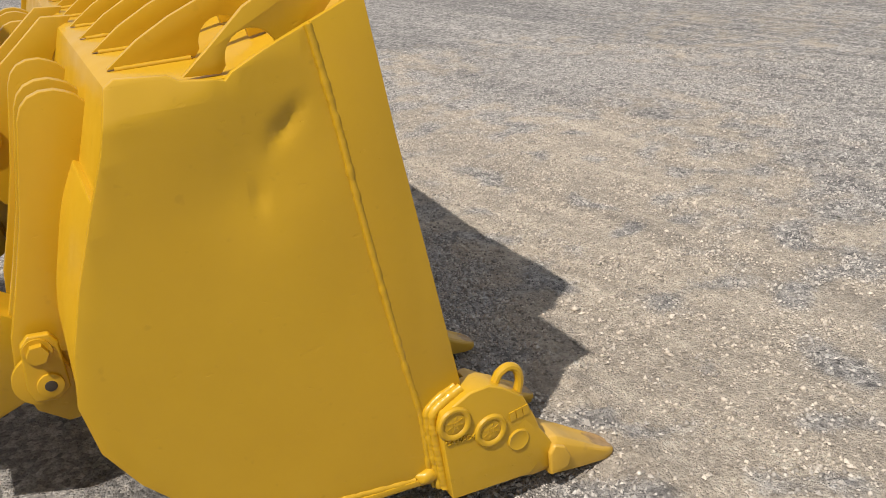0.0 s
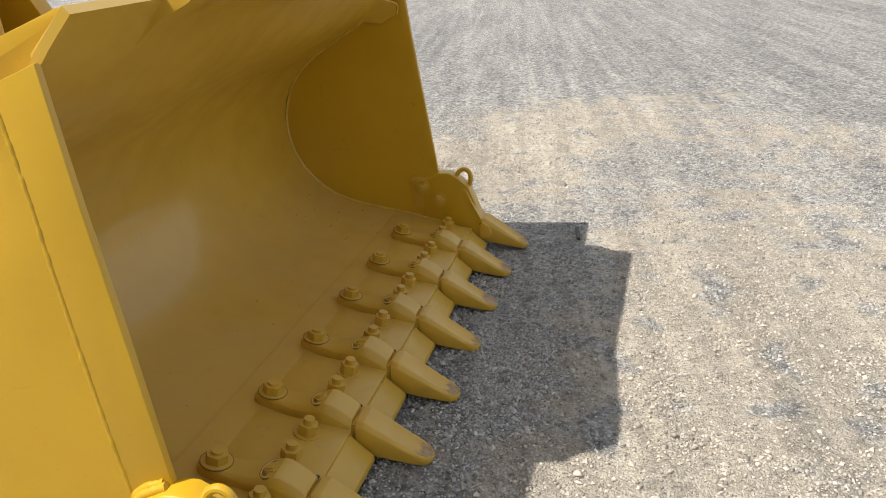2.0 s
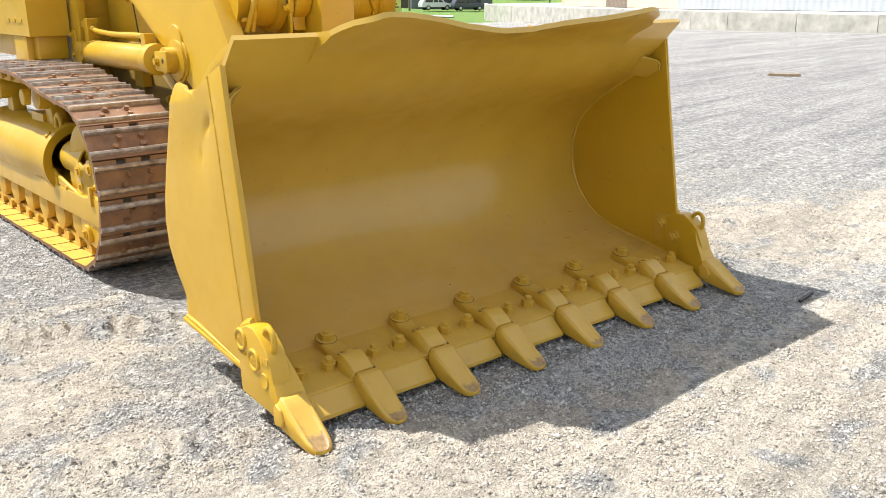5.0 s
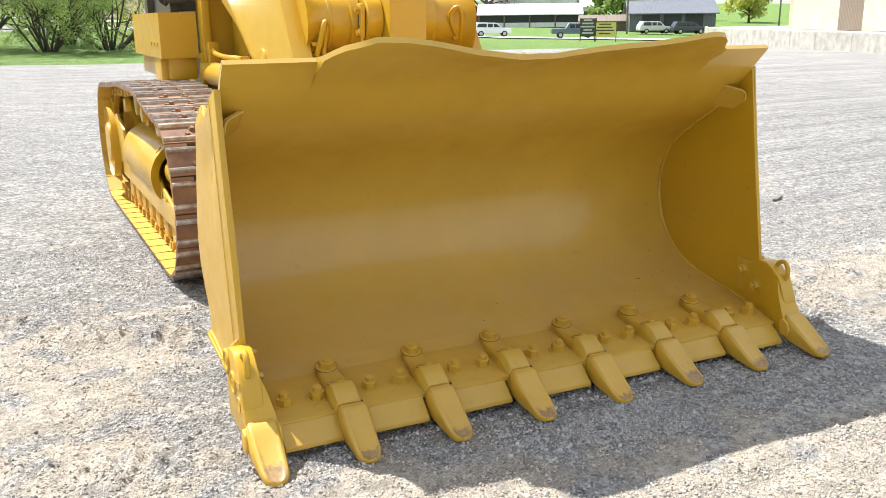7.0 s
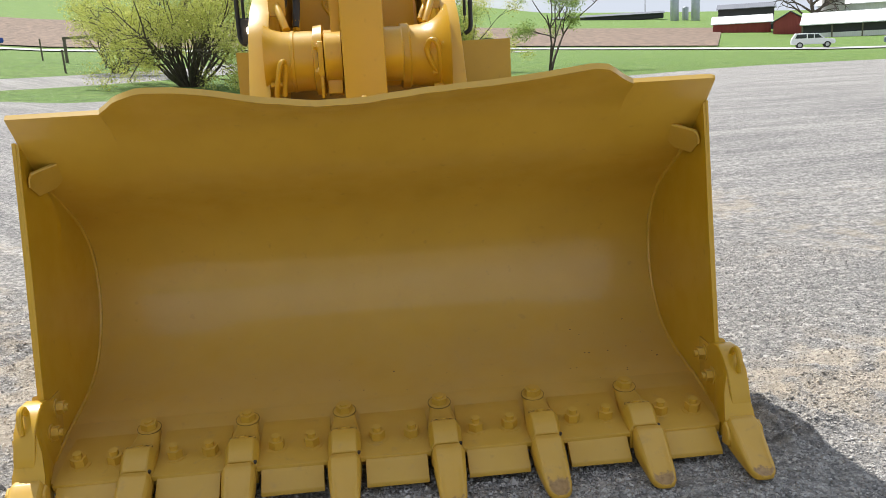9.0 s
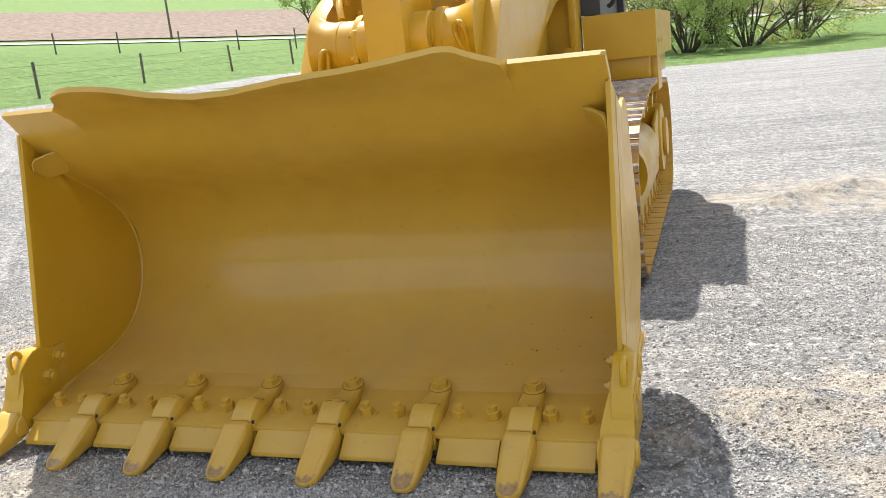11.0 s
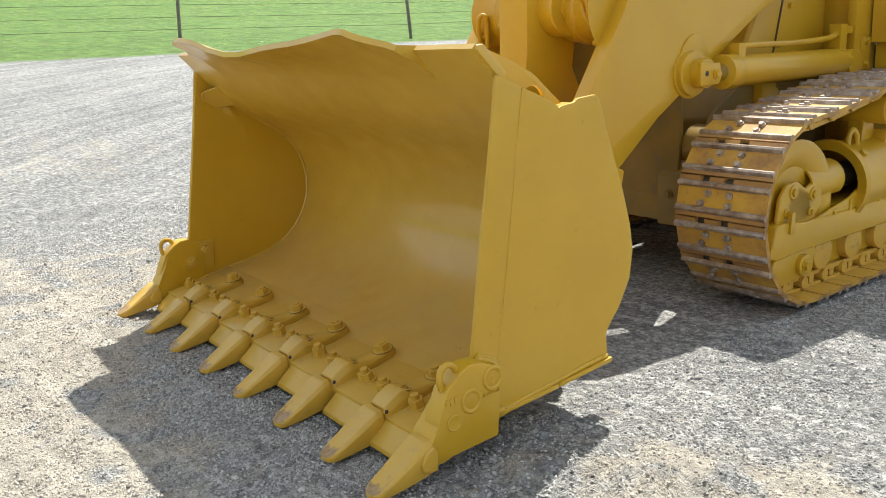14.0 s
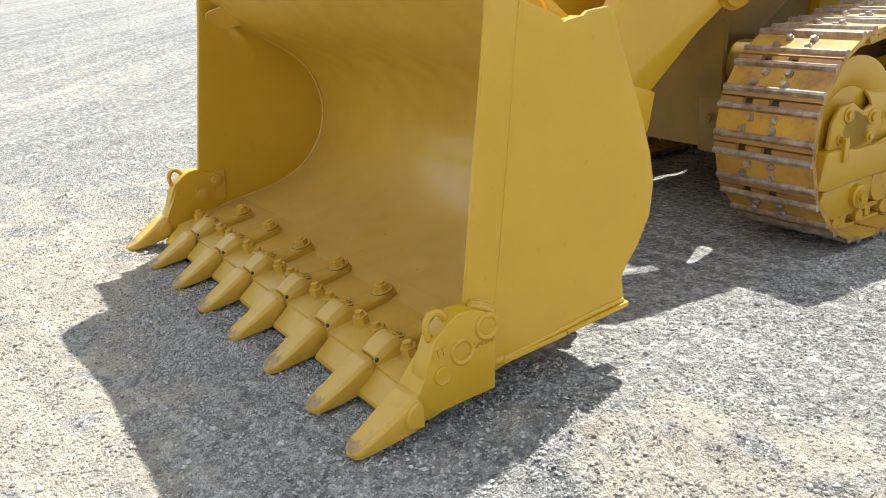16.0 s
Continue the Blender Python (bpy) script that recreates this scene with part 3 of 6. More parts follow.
# side plate outline, and the inner line of the curled back sheet: (y, z)
SIDE = [(0.36, 0.13), (0.405, 0.39), (0.456, 0.714), (0.502, 0.995), (0.548, 1.305), (0.66, 1.262), (0.745, 1.228), (0.812, 1.196), (0.826, 1.182), (0.845, 1.188),
        (0.905, 1.194), (0.925, 1.206), (1.015, 1.212), (1.035, 1.20), (1.067, 1.088), (1.109, 0.981), (1.159, 0.848), (1.198, 0.718), (1.215, 0.61), (1.197, 0.497),
        (1.14, 0.395), (1.08, 0.325), (1.068, 0.30), (1.075, 0.205), (0.52, 0.145), (0.40, 0.115)]
SHELL = [(0.26, 0.112), (0.40, 0.135), (0.52, 0.158), (0.66, 0.185), (0.80, 0.212), (0.92, 0.25), (1.02, 0.31), (1.10, 0.395), (1.15, 0.49), (1.172, 0.60),
         (1.163, 0.71), (1.125, 0.81), (1.06, 0.895), (0.975, 0.965), (0.88, 1.025), (0.79, 1.08), (0.70, 1.145), (0.62, 1.222), (0.545, 1.308)]


def offset_line(line, d):
    out = []
    for i, p in enumerate(line):
        a, b = Vector(line[max(i - 1, 0)]), Vector(line[min(i + 1, len(line) - 1)])
        t = (b - a).normalized()
        out.append((p[0] + t.y * d, p[1] - t.x * d))
    return out


LIP = ((-0.93, 1.400), (-0.86, 1.440), (-0.76, 1.465), (-0.66, 1.462), (-0.54, 1.446), (-0.36, 1.410), (-0.17, 1.388), (0.0, 1.392), (0.17, 1.411),
       (0.34, 1.420), (0.50, 1.430), (0.65, 1.446), (0.77, 1.460), (0.82, 1.456), (0.89, 1.420), (0.95, 1.396))

def taper(y):
    """The bucket narrows towards its back."""
    return 1.0 - 0.008 * max(0.0, y - 0.5)


def shell_mesh():
    low = [(p.x, p.y) for p in smooth_path([(y, z, 0) for y, z in SHELL[:-1]], 3)]
    cols = [(x, 0) for x in np.linspace(-1.273, -0.93, 7)] + [(x, 1) for x in np.linspace(-0.928, 0.948, 61)] + [(x, 0) for x in np.linspace(0.95, 1.273, 7)]
    rows_f, rows_b = [], []
    bm = bmesh.new()
    for x, k in cols:
        if k:
            z = float(np.interp(x, [a for a, _ in LIP], [b for _, b in LIP])) + 0.0025 * noise.noise((x * 11, 0, 0))
            e = min(1.0, min(x + 0.93, 0.95 - x) / 0.13)
            y = 0.385 - 0.125 * (e * e * (3 - 2 * e)) + 0.003 * noise.noise((x * 7, 3, 0))
            top = [(0.555, 1.292), (0.49, 1.345), (0.5 * (0.47 + y) - 0.01, 0.45 * 1.355 + 0.55 * z), (y, z)]
        else:
            top = [(0.555, 1.292), (0.525, 1.328), (0.495, 1.361), (0.462, 1.396)]
        line = low + top
        back = offset_line(line, 0.022)
        rows_f.append([bm.verts.new((x * taper(a), a, c)) for a, c in line])
        rows_b.append([bm.verts.new((x * taper(a), a, c)) for a, c in back])
    n = len(rows_f[0])
    for i in range(len(cols) - 1):
        for j in range(n - 1):
            bm.faces.new((rows_f[i][j], rows_f[i][j + 1], rows_f[i + 1][j + 1], rows_f[i + 1][j]))
            bm.faces.new((rows_b[i][j], rows_b[i + 1][j], rows_b[i + 1][j + 1], rows_b[i][j + 1]))
        for j in (0, n - 1):
            bm.faces.new((rows_f[i][j], rows_f[i + 1][j], rows_b[i + 1][j], rows_b[i][j]))
    for i in (0, len(cols) - 1):
        for j in range(n - 1):
            bm.faces.new((rows_f[i][j], rows_b[i][j], rows_b[i][j + 1], rows_f[i][j + 1]))
    bmesh.ops.recalc_face_normals(bm, faces=bm.faces)
    return bm


bucket = part("bucket", shell_mesh(), YELLOW_IN, loader, "curved yellow bucket back sheet, dulled inside", 40)


def dent(y, z, s):
    """How far the plate is pushed in or leans at a point."""
    d = -0.0025 * math.sin(y * 7 + z * 3) * math.sin(z * 5)
    if s < 0:
        u, v = -(y - 0.72) * 0.66 + (z - 1.075) * 0.75, -(y - 0.72) * 0.75 - (z - 1.075) * 0.66
        d -= 0.013 * math.exp(-(u / 0.05) ** 2 - (v / 0.022) ** 2) * (0.35 + 0.65 / (1 + math.exp((v - 0.004) / 0.005)))
        d -= 0.010 * math.exp(-((y - 0.76) ** 2 + (z - 1.04) ** 2) / 0.012)
        d -= 0.006 * math.exp(-((y - 0.80) / 0.012) ** 2 - ((z - 0.945) / 0.03) ** 2)
        d -= 0.008 * math.exp(-((y - 0.84) ** 2 + (z - 0.95) ** 2) / 0.01)
    lean = max(0.0, z - 1.135 - 0.35 * max(0.0, 1.0 - y)) * max(0.0, min(1.0, (y - 0.80) / 0.08))
    return d - (0.30 if s < 0 else 0.10) * lean


def side_plate(s):
    bm = bmesh.new()
    add_prism(bm, SIDE, 1.270 * s, 1.288 * s, "x")
    bmesh.ops.recalc_face_normals(bm, faces=bm.faces)
    bevel(bm, 0.004, 2, 40)
    cuts = [((0, v, 0), (0, 1, 0)) for v in np.arange(0.42, 1.2, 0.05)] + [((0, 0, v), (0, 0, 1)) for v in np.arange(0.2, 1.28, 0.05)]
    if s < 0:
        cuts += [((0, v, 0), (0, 1, 0)) for v in np.arange(0.655, 0.86, 0.0125)] + [((0, 0, v), (0, 0, 1)) for v in np.arange(0.91, 1.16, 0.0125)]
    for co, no in cuts:
        bmesh.ops.bisect_plane(bm, geom=bm.verts[:] + bm.edges[:] + bm.faces[:], plane_co=co, plane_no=no)
    for v in bm.verts:
        v.co.x = v.co.x * taper(v.co.y) + s * dent(v.co.y, v.co.z, s)
    return part("side_plate", bm, YELLOW, bucket, "flat yellow side plate, scratched and dented")


for s in (-1, 1):
    side_plate(s)
    # wear strip along the plate's front edge, and its weld
    strip = [(0.400, 0.36), (0.452, 0.69), (0.505, 1.02), (0.545, 1.309), (0.655, 1.266), (0.621, 1.042), (0.558, 0.608), (0.513, 0.34)]
    bm = prism(strip, 1.28 * s, (1.2945 if s < 0 else 1.2892) * s, "x", 0.003 if s < 0 else 0.001)
    for v in bm.verts:
        v.co.x *= taper(v.co.y)
    part("cutter_strip", bm, YELLOW, bucket)
    part("weld_bead", weld([(1.289 * s * taper(y), y, z) for y, z in ((0.658, 1.262), (0.640, 1.16), (0.621, 1.04), (0.60, 0.88), (0.558, 0.60), (0.535, 0.46), (0.513, 0.34))], 0.0085 if s < 0 else 0.0030, 2 + s), YELLOW, bucket, "", 80)
    part("weld_bead", weld([(1.289 * s, y, z) for y, z in ((0.513, 0.34), (0.507, 0.24), (0.505, 0.165))], 0.008, 5 + s), YELLOW, bucket, "", 80)
    # heel strip under the plate
    part("heel_strip", prism([(0.50, 0.135), (0.80, 0.160), (0.80, 0.178), (0.50, 0.152)], 1.24 * s, 1.297 * s, "x", 0.004), YELLOW, bucket)
    part("heel_strip", prism([(0.803, 0.163), (1.085, 0.19), (1.085, 0.208), (0.803, 0.180)], 1.24 * s, 1.297 * s, "x", 0.004), YELLOW, bucket)
    part("weld_bead", weld([(1.286 * s * taper(y), y, z) for y, z in ((1.07, 0.213), (0.95, 0.204), (0.80, 0.186), (0.65, 0.167), (0.545, 0.153))], 0.010, 11 + s), YELLOW, bucket, "", 80)
    bm = bmesh.new()
    bmesh.ops.create_icosphere(bm, subdivisions=3, radius=0.026)
    for v in bm.verts:
        v.co = v.co * (1 + 0.25 * noise.noise(v.co * 40 + Vector((s, 0, 0))))
    part("weld_blob", bm, YELLOW, bucket).matrix_basis = Matrix.Translation((1.288 * s, 0.510, 0.158)) @ Matrix.Diagonal((0.8, 1.25, 0.75, 1))
    # a six-sided brace in the corner, leaning across it
    rim = [Vector((s * x, y, z)) for x, y, z in ((1.272, 0.577, 1.150), (1.258, 0.575, 1.195), (1.185, 0.630, 1.222), (1.185, 0.705, 1.160), (1.235, 0.757, 1.120), (1.272, 0.655, 1.105))]
    thick = Vector((s * -0.71, -0.47, -0.53)) * 0.014
    bm = bmesh.new()
    lo, hi = [bm.verts.new(p) for p in rim], [bm.verts.new(p + thick) for p in rim]
    for k in range(6):
        bm.faces.new((lo[k], lo[(k + 1) % 6], hi[(k + 1) % 6], hi[k]))
    bm.faces.new(lo)
    bm.faces.new(hi)
    bmesh.ops.recalc_face_normals(bm, faces=bm.faces)
    part("corner_gusset", bm, YELLOW_IN, bucket)
    part("weld_bead", tube([rim[0] + thick, rim[1] + thick, rim[2] + thick], 0.005, 8), YELLOW_IN, bucket)

for s in (-1, 1):
    seam = smooth_path([(1.268 * s * taper(y), y - 0.002, z) for y, z in SHELL[1:-2]], 4)
    part("weld_bead", weld(seam[::4] + [seam[-1]], 0.009, 21 + s), YELLOW_IN, bucket, "", 80)

# the doubled plates at the lip's two ends
for a, b in ((-1.245, -0.935), (0.955, 1.287)):
    s = 1 if a > 0 else -1
    bm = bmesh.new()
    add_prism(bm, [(0.560, 1.300), (0.470, 1.392), (0.474, 1.406), (0.500, 1.410), (0.590, 1.318), (0.583, 1.292)], a, b, "x")
    bmesh.ops.recalc_face_normals(bm, faces=bm.faces)
    bevel(bm, 0.005, 2, 40)
    part("lip_end", bm, YELLOW_IN, bucket)

# box beam and ribs on the back of the bucket
part("back_beam", prism([(0.60, 1.262), (0.66, 1.210), (0.80, 1.182), (1.0, 1.182), (1.022, 1.172), (1.205, 0.62)] + offset_line(SHELL, 0.014)[9:18], -1.25, 1.25, "x", 0.006), YELLOW, bucket)
for i in range(9):
    x = -1.0 + i * 0.245
    notch = [(0.755 + 0.054 * math.cos(a), 1.205 + 0.056 * math.sin(a)) for a in np.linspace(-0.1, math.pi - 0.05, 14)]
    part("weld_bead", weld([(x - 0.010, 0.985, 1.184), (x - 0.010, 0.90, 1.184), (x - 0.010, 0.83, 1.184)], 0.006, 30 + i), YELLOW, bucket, "", 80)
    part("rib", prism([(0.505, 1.39), (0.52, 1.405), (0.66, 1.352), (0.76, 1.313), (0.86, 1.272), (0.93, 1.235), (1.0, 1.185), (0.82, 1.185)] + notch + [(0.66, 1.215), (0.60, 1.262)], x - 0.009, x + 0.009, "x", 0.002), YELLOW, bucket)

for x in (-1.222, 1.222):
    notch = [(0.755 + 0.054 * math.cos(a), 1.205 + 0.056 * math.sin(a)) for a in np.linspace(-0.1, math.pi - 0.05, 14)]
    part("rib", prism([(0.505, 1.39), (0.52, 1.405), (0.66, 1.352), (0.76, 1.300), (0.84, 1.232), (0.892, 1.190), (0.82, 1.185)] + notch + [(0.66, 1.215), (0.60, 1.262)], x - 0.009, x + 0.009, "x", 0.002), YELLOW, bucket)

# rounded wrapper sheet behind the curl
part("back_wrapper", prism([(p.x, p.y) for p in smooth_path([(1.098, 0.985, 0), (1.140, 0.90, 0), (1.172, 0.80, 0), (1.197, 0.71, 0), (1.209, 0.63, 0), (1.20, 0.57, 0)], 5)] + [(1.183, 0.60), (1.183, 0.70), (1.15, 0.82), (1.07, 0.97)], -1.262, 1.262, "x", 0.004), YELLOW, bucket)

# grit and paint flecks left on the bucket floor
def floor_grit():
    rng = np.random.default_rng(8)
    bm = bmesh.new()
    for k in range(26):
        if k < 16:
            x, y = rng.normal(0.98, 0.12), rng.normal(0.86, 0.10)
        else:
            x, y = rng.uniform(-1.1, 1.1), rng.uniform(0.58, 1.0)
        z = float(np.interp(y, [a for a, _ in SHELL[:8]], [c for _, c in SHELL[:8]])) + 0.001
        r = rng.uniform(0.0015, 0.004)
        bmesh.ops.create_icosphere(bm, subdivisions=1, radius=r, matrix=Matrix.Translation((min(x, 1.2), y, z)) @ Matrix.Diagonal((1.5, 1.0, 0.6, 1)))
    tagged(part("floor_grit", bm, DARK), "dark flecks of grit on the bucket floor", "grit", kind="stuff")


floor_grit()

# bracket ears for the arms and the tilt link
EAR = [(1.045, 1.105), (1.06, 1.122), (1.078, 1.132), (1.10, 1.14), (1.13, 1.14), (1.155, 1.131), (1.173, 1.113), (1.186, 1.085), (1.235, 0.87), (1.28, 0.72), (1.32, 0.60), (1.335, 0.50), (1.31, 0.41), (1.25, 0.36), (1.12, 0.36), (1.15, 0.45), (1.185, 0.60), (1.17, 0.75), (1.06, 0.95), (1.03, 1.09)]
LINK_EAR = [(0.98, 1.20), (1.06, 1.205), (1.16, 1.12), (1.27, 1.03), (1.36, 1.0), (1.40, 0.93), (1.39, 0.84), (1.34, 0.78), (1.28, 0.70), (1.18, 0.62), (1.14, 0.90), (1.05, 1.10)]
for x in (-0.86, -0.72, -0.42, 0.42, 0.72, 0.86):
    part("arm_ear", prism(EAR, x - 0.016, x + 0.016, "x", 0.004), YELLOW, bucket)
for x in (-0.13, 0.13):
    part("link_ear", prism(LINK_EAR, x - 0.016, x + 0.016, "x", 0.004), YELLOW, bucket)
    part("pin_boss", rod((x - 0.03, 1.30, 0.90), (x + 0.03, 1.30, 0.90), 0.06), YELLOW, bucket)
for s in (-1, 1):
    x = s * 0.885
    part("pin_retainer", prism([(1.225, 0.47), (1.255, 0.445), (1.305, 0.455), (1.315, 0.49), (1.305, 0.60), (1.285, 0.62), (1.24, 0.615), (1.225, 0.59)], x + 0.012 * s, x + 0.034 * s, "x", 0.005, 3), YELLOW, bucket)
    part("pin_boss", rod((x - 0.02, 1.28, 0.50), (x + 0.004 * s, 1.28, 0.50), 0.065), YELLOW, bucket)
    part("pin_boss", rod((x, 1.265, 0.49), (x + 0.042 * s, 1.265, 0.49), 0.030), YELLOW, bucket)
    part("pin_hole", rod((x, 1.265, 0.49), (x + 0.044 * s, 1.265, 0.49), 0.014, 16), DARK, bucket)
    b = part("bolt", hexbolt(0.024, 0.02), YELLOW, bucket)
    b.matrix_basis = pose(x + 0.034 * s, 1.273, 0.58, 0, 90 * s, 0)
    part("stop_block", box((s * 0.72 - 0.05, 1.10, 0.20), (s * 0.72 + 0.12, 1.20, 0.24), 0.006), YELLOW, bucket)


# ---- cutting edge and teeth ----
PITCH = 0.375
part("cutting_edge", prism([(0.255, 0.080), (0.275, 0.100), (0.62, 0.185), (0.62, 0.13), (0.50, 0.11), (0.25, 0.078)], -1.27, 1.27, "x", 0.004), YELLOW_IN, bucket)


def adapter_mesh():
    """The tooth holder seen from above: round heel with a bolt, swelling to a raised nose."""
    bm = bmesh.new()
    rows = [(0.556, 0.012, 0.165, 0.186), (0.548, 0.028, 0.162, 0.193), (0.525, 0.037, 0.158, 0.196), (0.495, 0.041, 0.150, 0.190), (0.46, 0.044, 0.145, 0.183),
            (0.42, 0.049, 0.125, 0.180), (0.38, 0.055, 0.115, 0.181), (0.345, 0.059, 0.105, 0.187), (0.318, 0.061, 0.095, 0.195), (0.300, 0.061, 0.070, 0.192), (0.262, 0.060, 0.055, 0.170), (0.233, 0.058, 0.052, 0.147)]
    rings = []
    for y, w, z0, z1 in rows:
        c = 0.25 * (z1 - z0)
        ring = [(-w, z0), (-w, z1 - c), (-w * 0.72, z1), (w * 0.72, z1), (w, z1 - c), (w, z0)]
        rings.append([bm.verts.new((x, y, z)) for x, z in ring])
    for a, b in zip(rings, rings[1:]):
        for k in range(6):
            bm.faces.new((a[k], b[k], b[(k + 1) % 6], a[(k + 1) % 6]))
    bm.faces.new(rings[0])
    bm.faces.new(rings[-1][::-1])
    bmesh.ops.recalc_face_normals(bm, faces=bm.faces)
    bevel(bm, 0.003, 1, 30)
    return bm


def tip_mesh(k=0):
    """A long worn tooth point, flat on top and rounded at its end; k: how blunt."""
    bm = bmesh.new()
    rows = [(0.222, 0.057, 0.040, 0.146), (0.195, 0.061, 0.036, 0.145), (0.165, 0.059, 0.030, 0.126), (0.12, 0.056, 0.021, 0.098), (0.08, 0.052, 0.014, 0.072),
            (0.045, 0.049, 0.008, 0.051), (0.020, 0.043, 0.004, 0.038), (0.005, 0.032, 0.004, 0.029), (-0.004, 0.014, 0.006, 0.022)]
    rings = []
    for y, w, z0, z1 in rows:
        h = z1 - z0
        y2 = y - 0.01 * k
        dip = 0.0 if y > 0.13 else (0.20 if y < 0.06 else 0.13)
        ring = [(-w * 0.88, z0), (-w, z0 + h * 0.5), (-w * 0.97, z1 - h * 0.16), (-w * 0.74, z1), (-w * 0.5, z1 - h * dip), (w * 0.5, z1 - h * dip), (w * 0.74, z1), (w * 0.97, z1 - h * 0.16), (w, z0 + h * 0.5), (w * 0.88, z0)]
        rings.append([bm.verts.new((x, y2, z)) for x, z in ring])
    n = 10
    for a, b in zip(rings, rings[1:]):
        for j in range(n):
            bm.faces.new((a[j], b[j], b[(j + 1) % n], a[(j + 1) % n]))
    bm.faces.new(rings[0])
    bm.faces.new(rings[-1][::-1])
    bmesh.ops.recalc_face_normals(bm, faces=bm.faces)
    bevel(bm, 0.003, 1, 30)
    return bm


adapter = part("tooth_adapter", adapter_mesh(), HOLDER, bucket, "", 24)
tip = part("tooth_tip", tip_mesh(), TIP_MAT, bucket, "yellow tooth point with worn bare end", 22)
heel_bolt = part("bolt", hexbolt(0.032, 0.026, True, 0.008), HOLDER, bucket)
nose_bolt = part("bolt", hexbolt(0.024, 0.008, False, 0.005), HOLDER, bucket)
tall_nut = part("nut", hexbolt(0.030, 0.032, True, 0.018), HOLDER, bucket)
plate_a = part("edge_segment", prism([(0.230, 0.100), (0.232, 0.118), (0.342, 0.137), (0.53, 0.1625), (0.53, 0.14), (0.30, 0.11)], -0.130, 0.130, "x", 0.0025), HOLDER, bucket)
plate_b = part("edge_segment", prism([(0.154, 0.034), (0.158, 0.050), (0.2275, 0.109), (0.250, 0.104), (0.20, 0.034)], -0.113, 0.113, "x", 0.0025), HOLDER, bucket)
lean = pose(0, 0, 0, 12, 0, 0)
first = True
for i in range(6):
    x = (i - 2.5) * PITCH
    part("tooth_core", box((x - 0.050, 0.20, 0.06), (x + 0.050, 0.25, 0.132), 0.004), YELLOW_WORN, bucket)
    part("pin_notch", rod((x + 0.046, 0.242, 0.120), (x + 0.054, 0.237, 0.141), 0.0065, 12), DARK, bucket)
    # dark rings stand in for contact shade and grime round the bolts
    part("bolt_grime_shade_ring", spun([(0.0, 0.046), (0.0035, 0.046), (0.0035, 0.030), (0.0, 0.030)], 0, 0, 24), GRIMY_SHADED, bucket).matrix_basis = Matrix.Translation((x, 0.502, 0.1905)) @ lean @ pose(0, 0, 0, 0, -90, 0)
    part("bolt_grime_shade_ring", spun([(0.0, 0.040), (0.0045, 0.040), (0.0045, 0.020), (0.0, 0.020)], 0, 0, 24), GRIMY_SHADED, bucket).matrix_basis = Matrix.Translation((x, 0.340, 0.1835)) @ pose(0, 0, 0, -10, 0, 0) @ pose(0, 0, 0, 0, -90, 0) @ Matrix.Diagonal((1, 0.8, 1.2, 1))
    part("bolt_seat", spun([(0.0, 0.036), (0.004, 0.038), (0.006, 0.034), (0.003, 0.030)], 0, 0, 24), YELLOW_IN, bucket).matrix_basis = Matrix.Translation((x, 0.340, 0.184)) @ pose(0, 0, 0, -10, 0, 0) @ pose(0, 0, 0, 0, -90, 0) @ Matrix.Diagonal((1, 0.8, 1.2, 1))
    for ob, m in ((adapter, Matrix.Translation((x, 0, 0))), (tip, Matrix.Translation((x, 0, 0)) @ pose(0, 0, 0, 0, 0, (-1.5, 1, 0.6, -0.8, 1.4, -1)[i])),
                  (heel_bolt, Matrix.Translation((x, 0.502, 0.189)) @ lean @ pose(0, 0, 0, 0, 0, 17 * i)), (nose_bolt, Matrix.Translation((x, 0.340, 0.184)) @ pose(0, 0, 0, -10, 0, 0) @ pose(0, 0, 0, 0, 0, 23 * i))):
        if first:
            ob.matrix_basis = m
        else:
            again(ob, m)
    first = False
first = True
for i in range(7):
    x = (i - 3) * PITCH
    if i == 0:
        x += 0.03
    if i == 6:
        x -= 0.03
    for ob, m in ((plate_a, Matrix.Translation((x, 0, 0))), (plate_b, Matrix.Translation((x, 0.004 * (i % 3), 0)) @ pose(0, 0, 0, 0, 0, (0.4, -0.5, 0.6, -0.3, 0.5, -0.6, 0.2)[i]))):
        if first:
            ob.matrix_basis = m
        else:
            again(ob, m)
    for k in (-1, 1):
        m = Matrix.Translation((x + k * 0.065, 0.345, 0.135)) @ lean @ pose(0, 0, 0, 0, 0, 31 * i + 11 * k)
        if first and k < 0:
            tall_nut.matrix_basis = m
        else:
            again(tall_nut, m)
    first = False


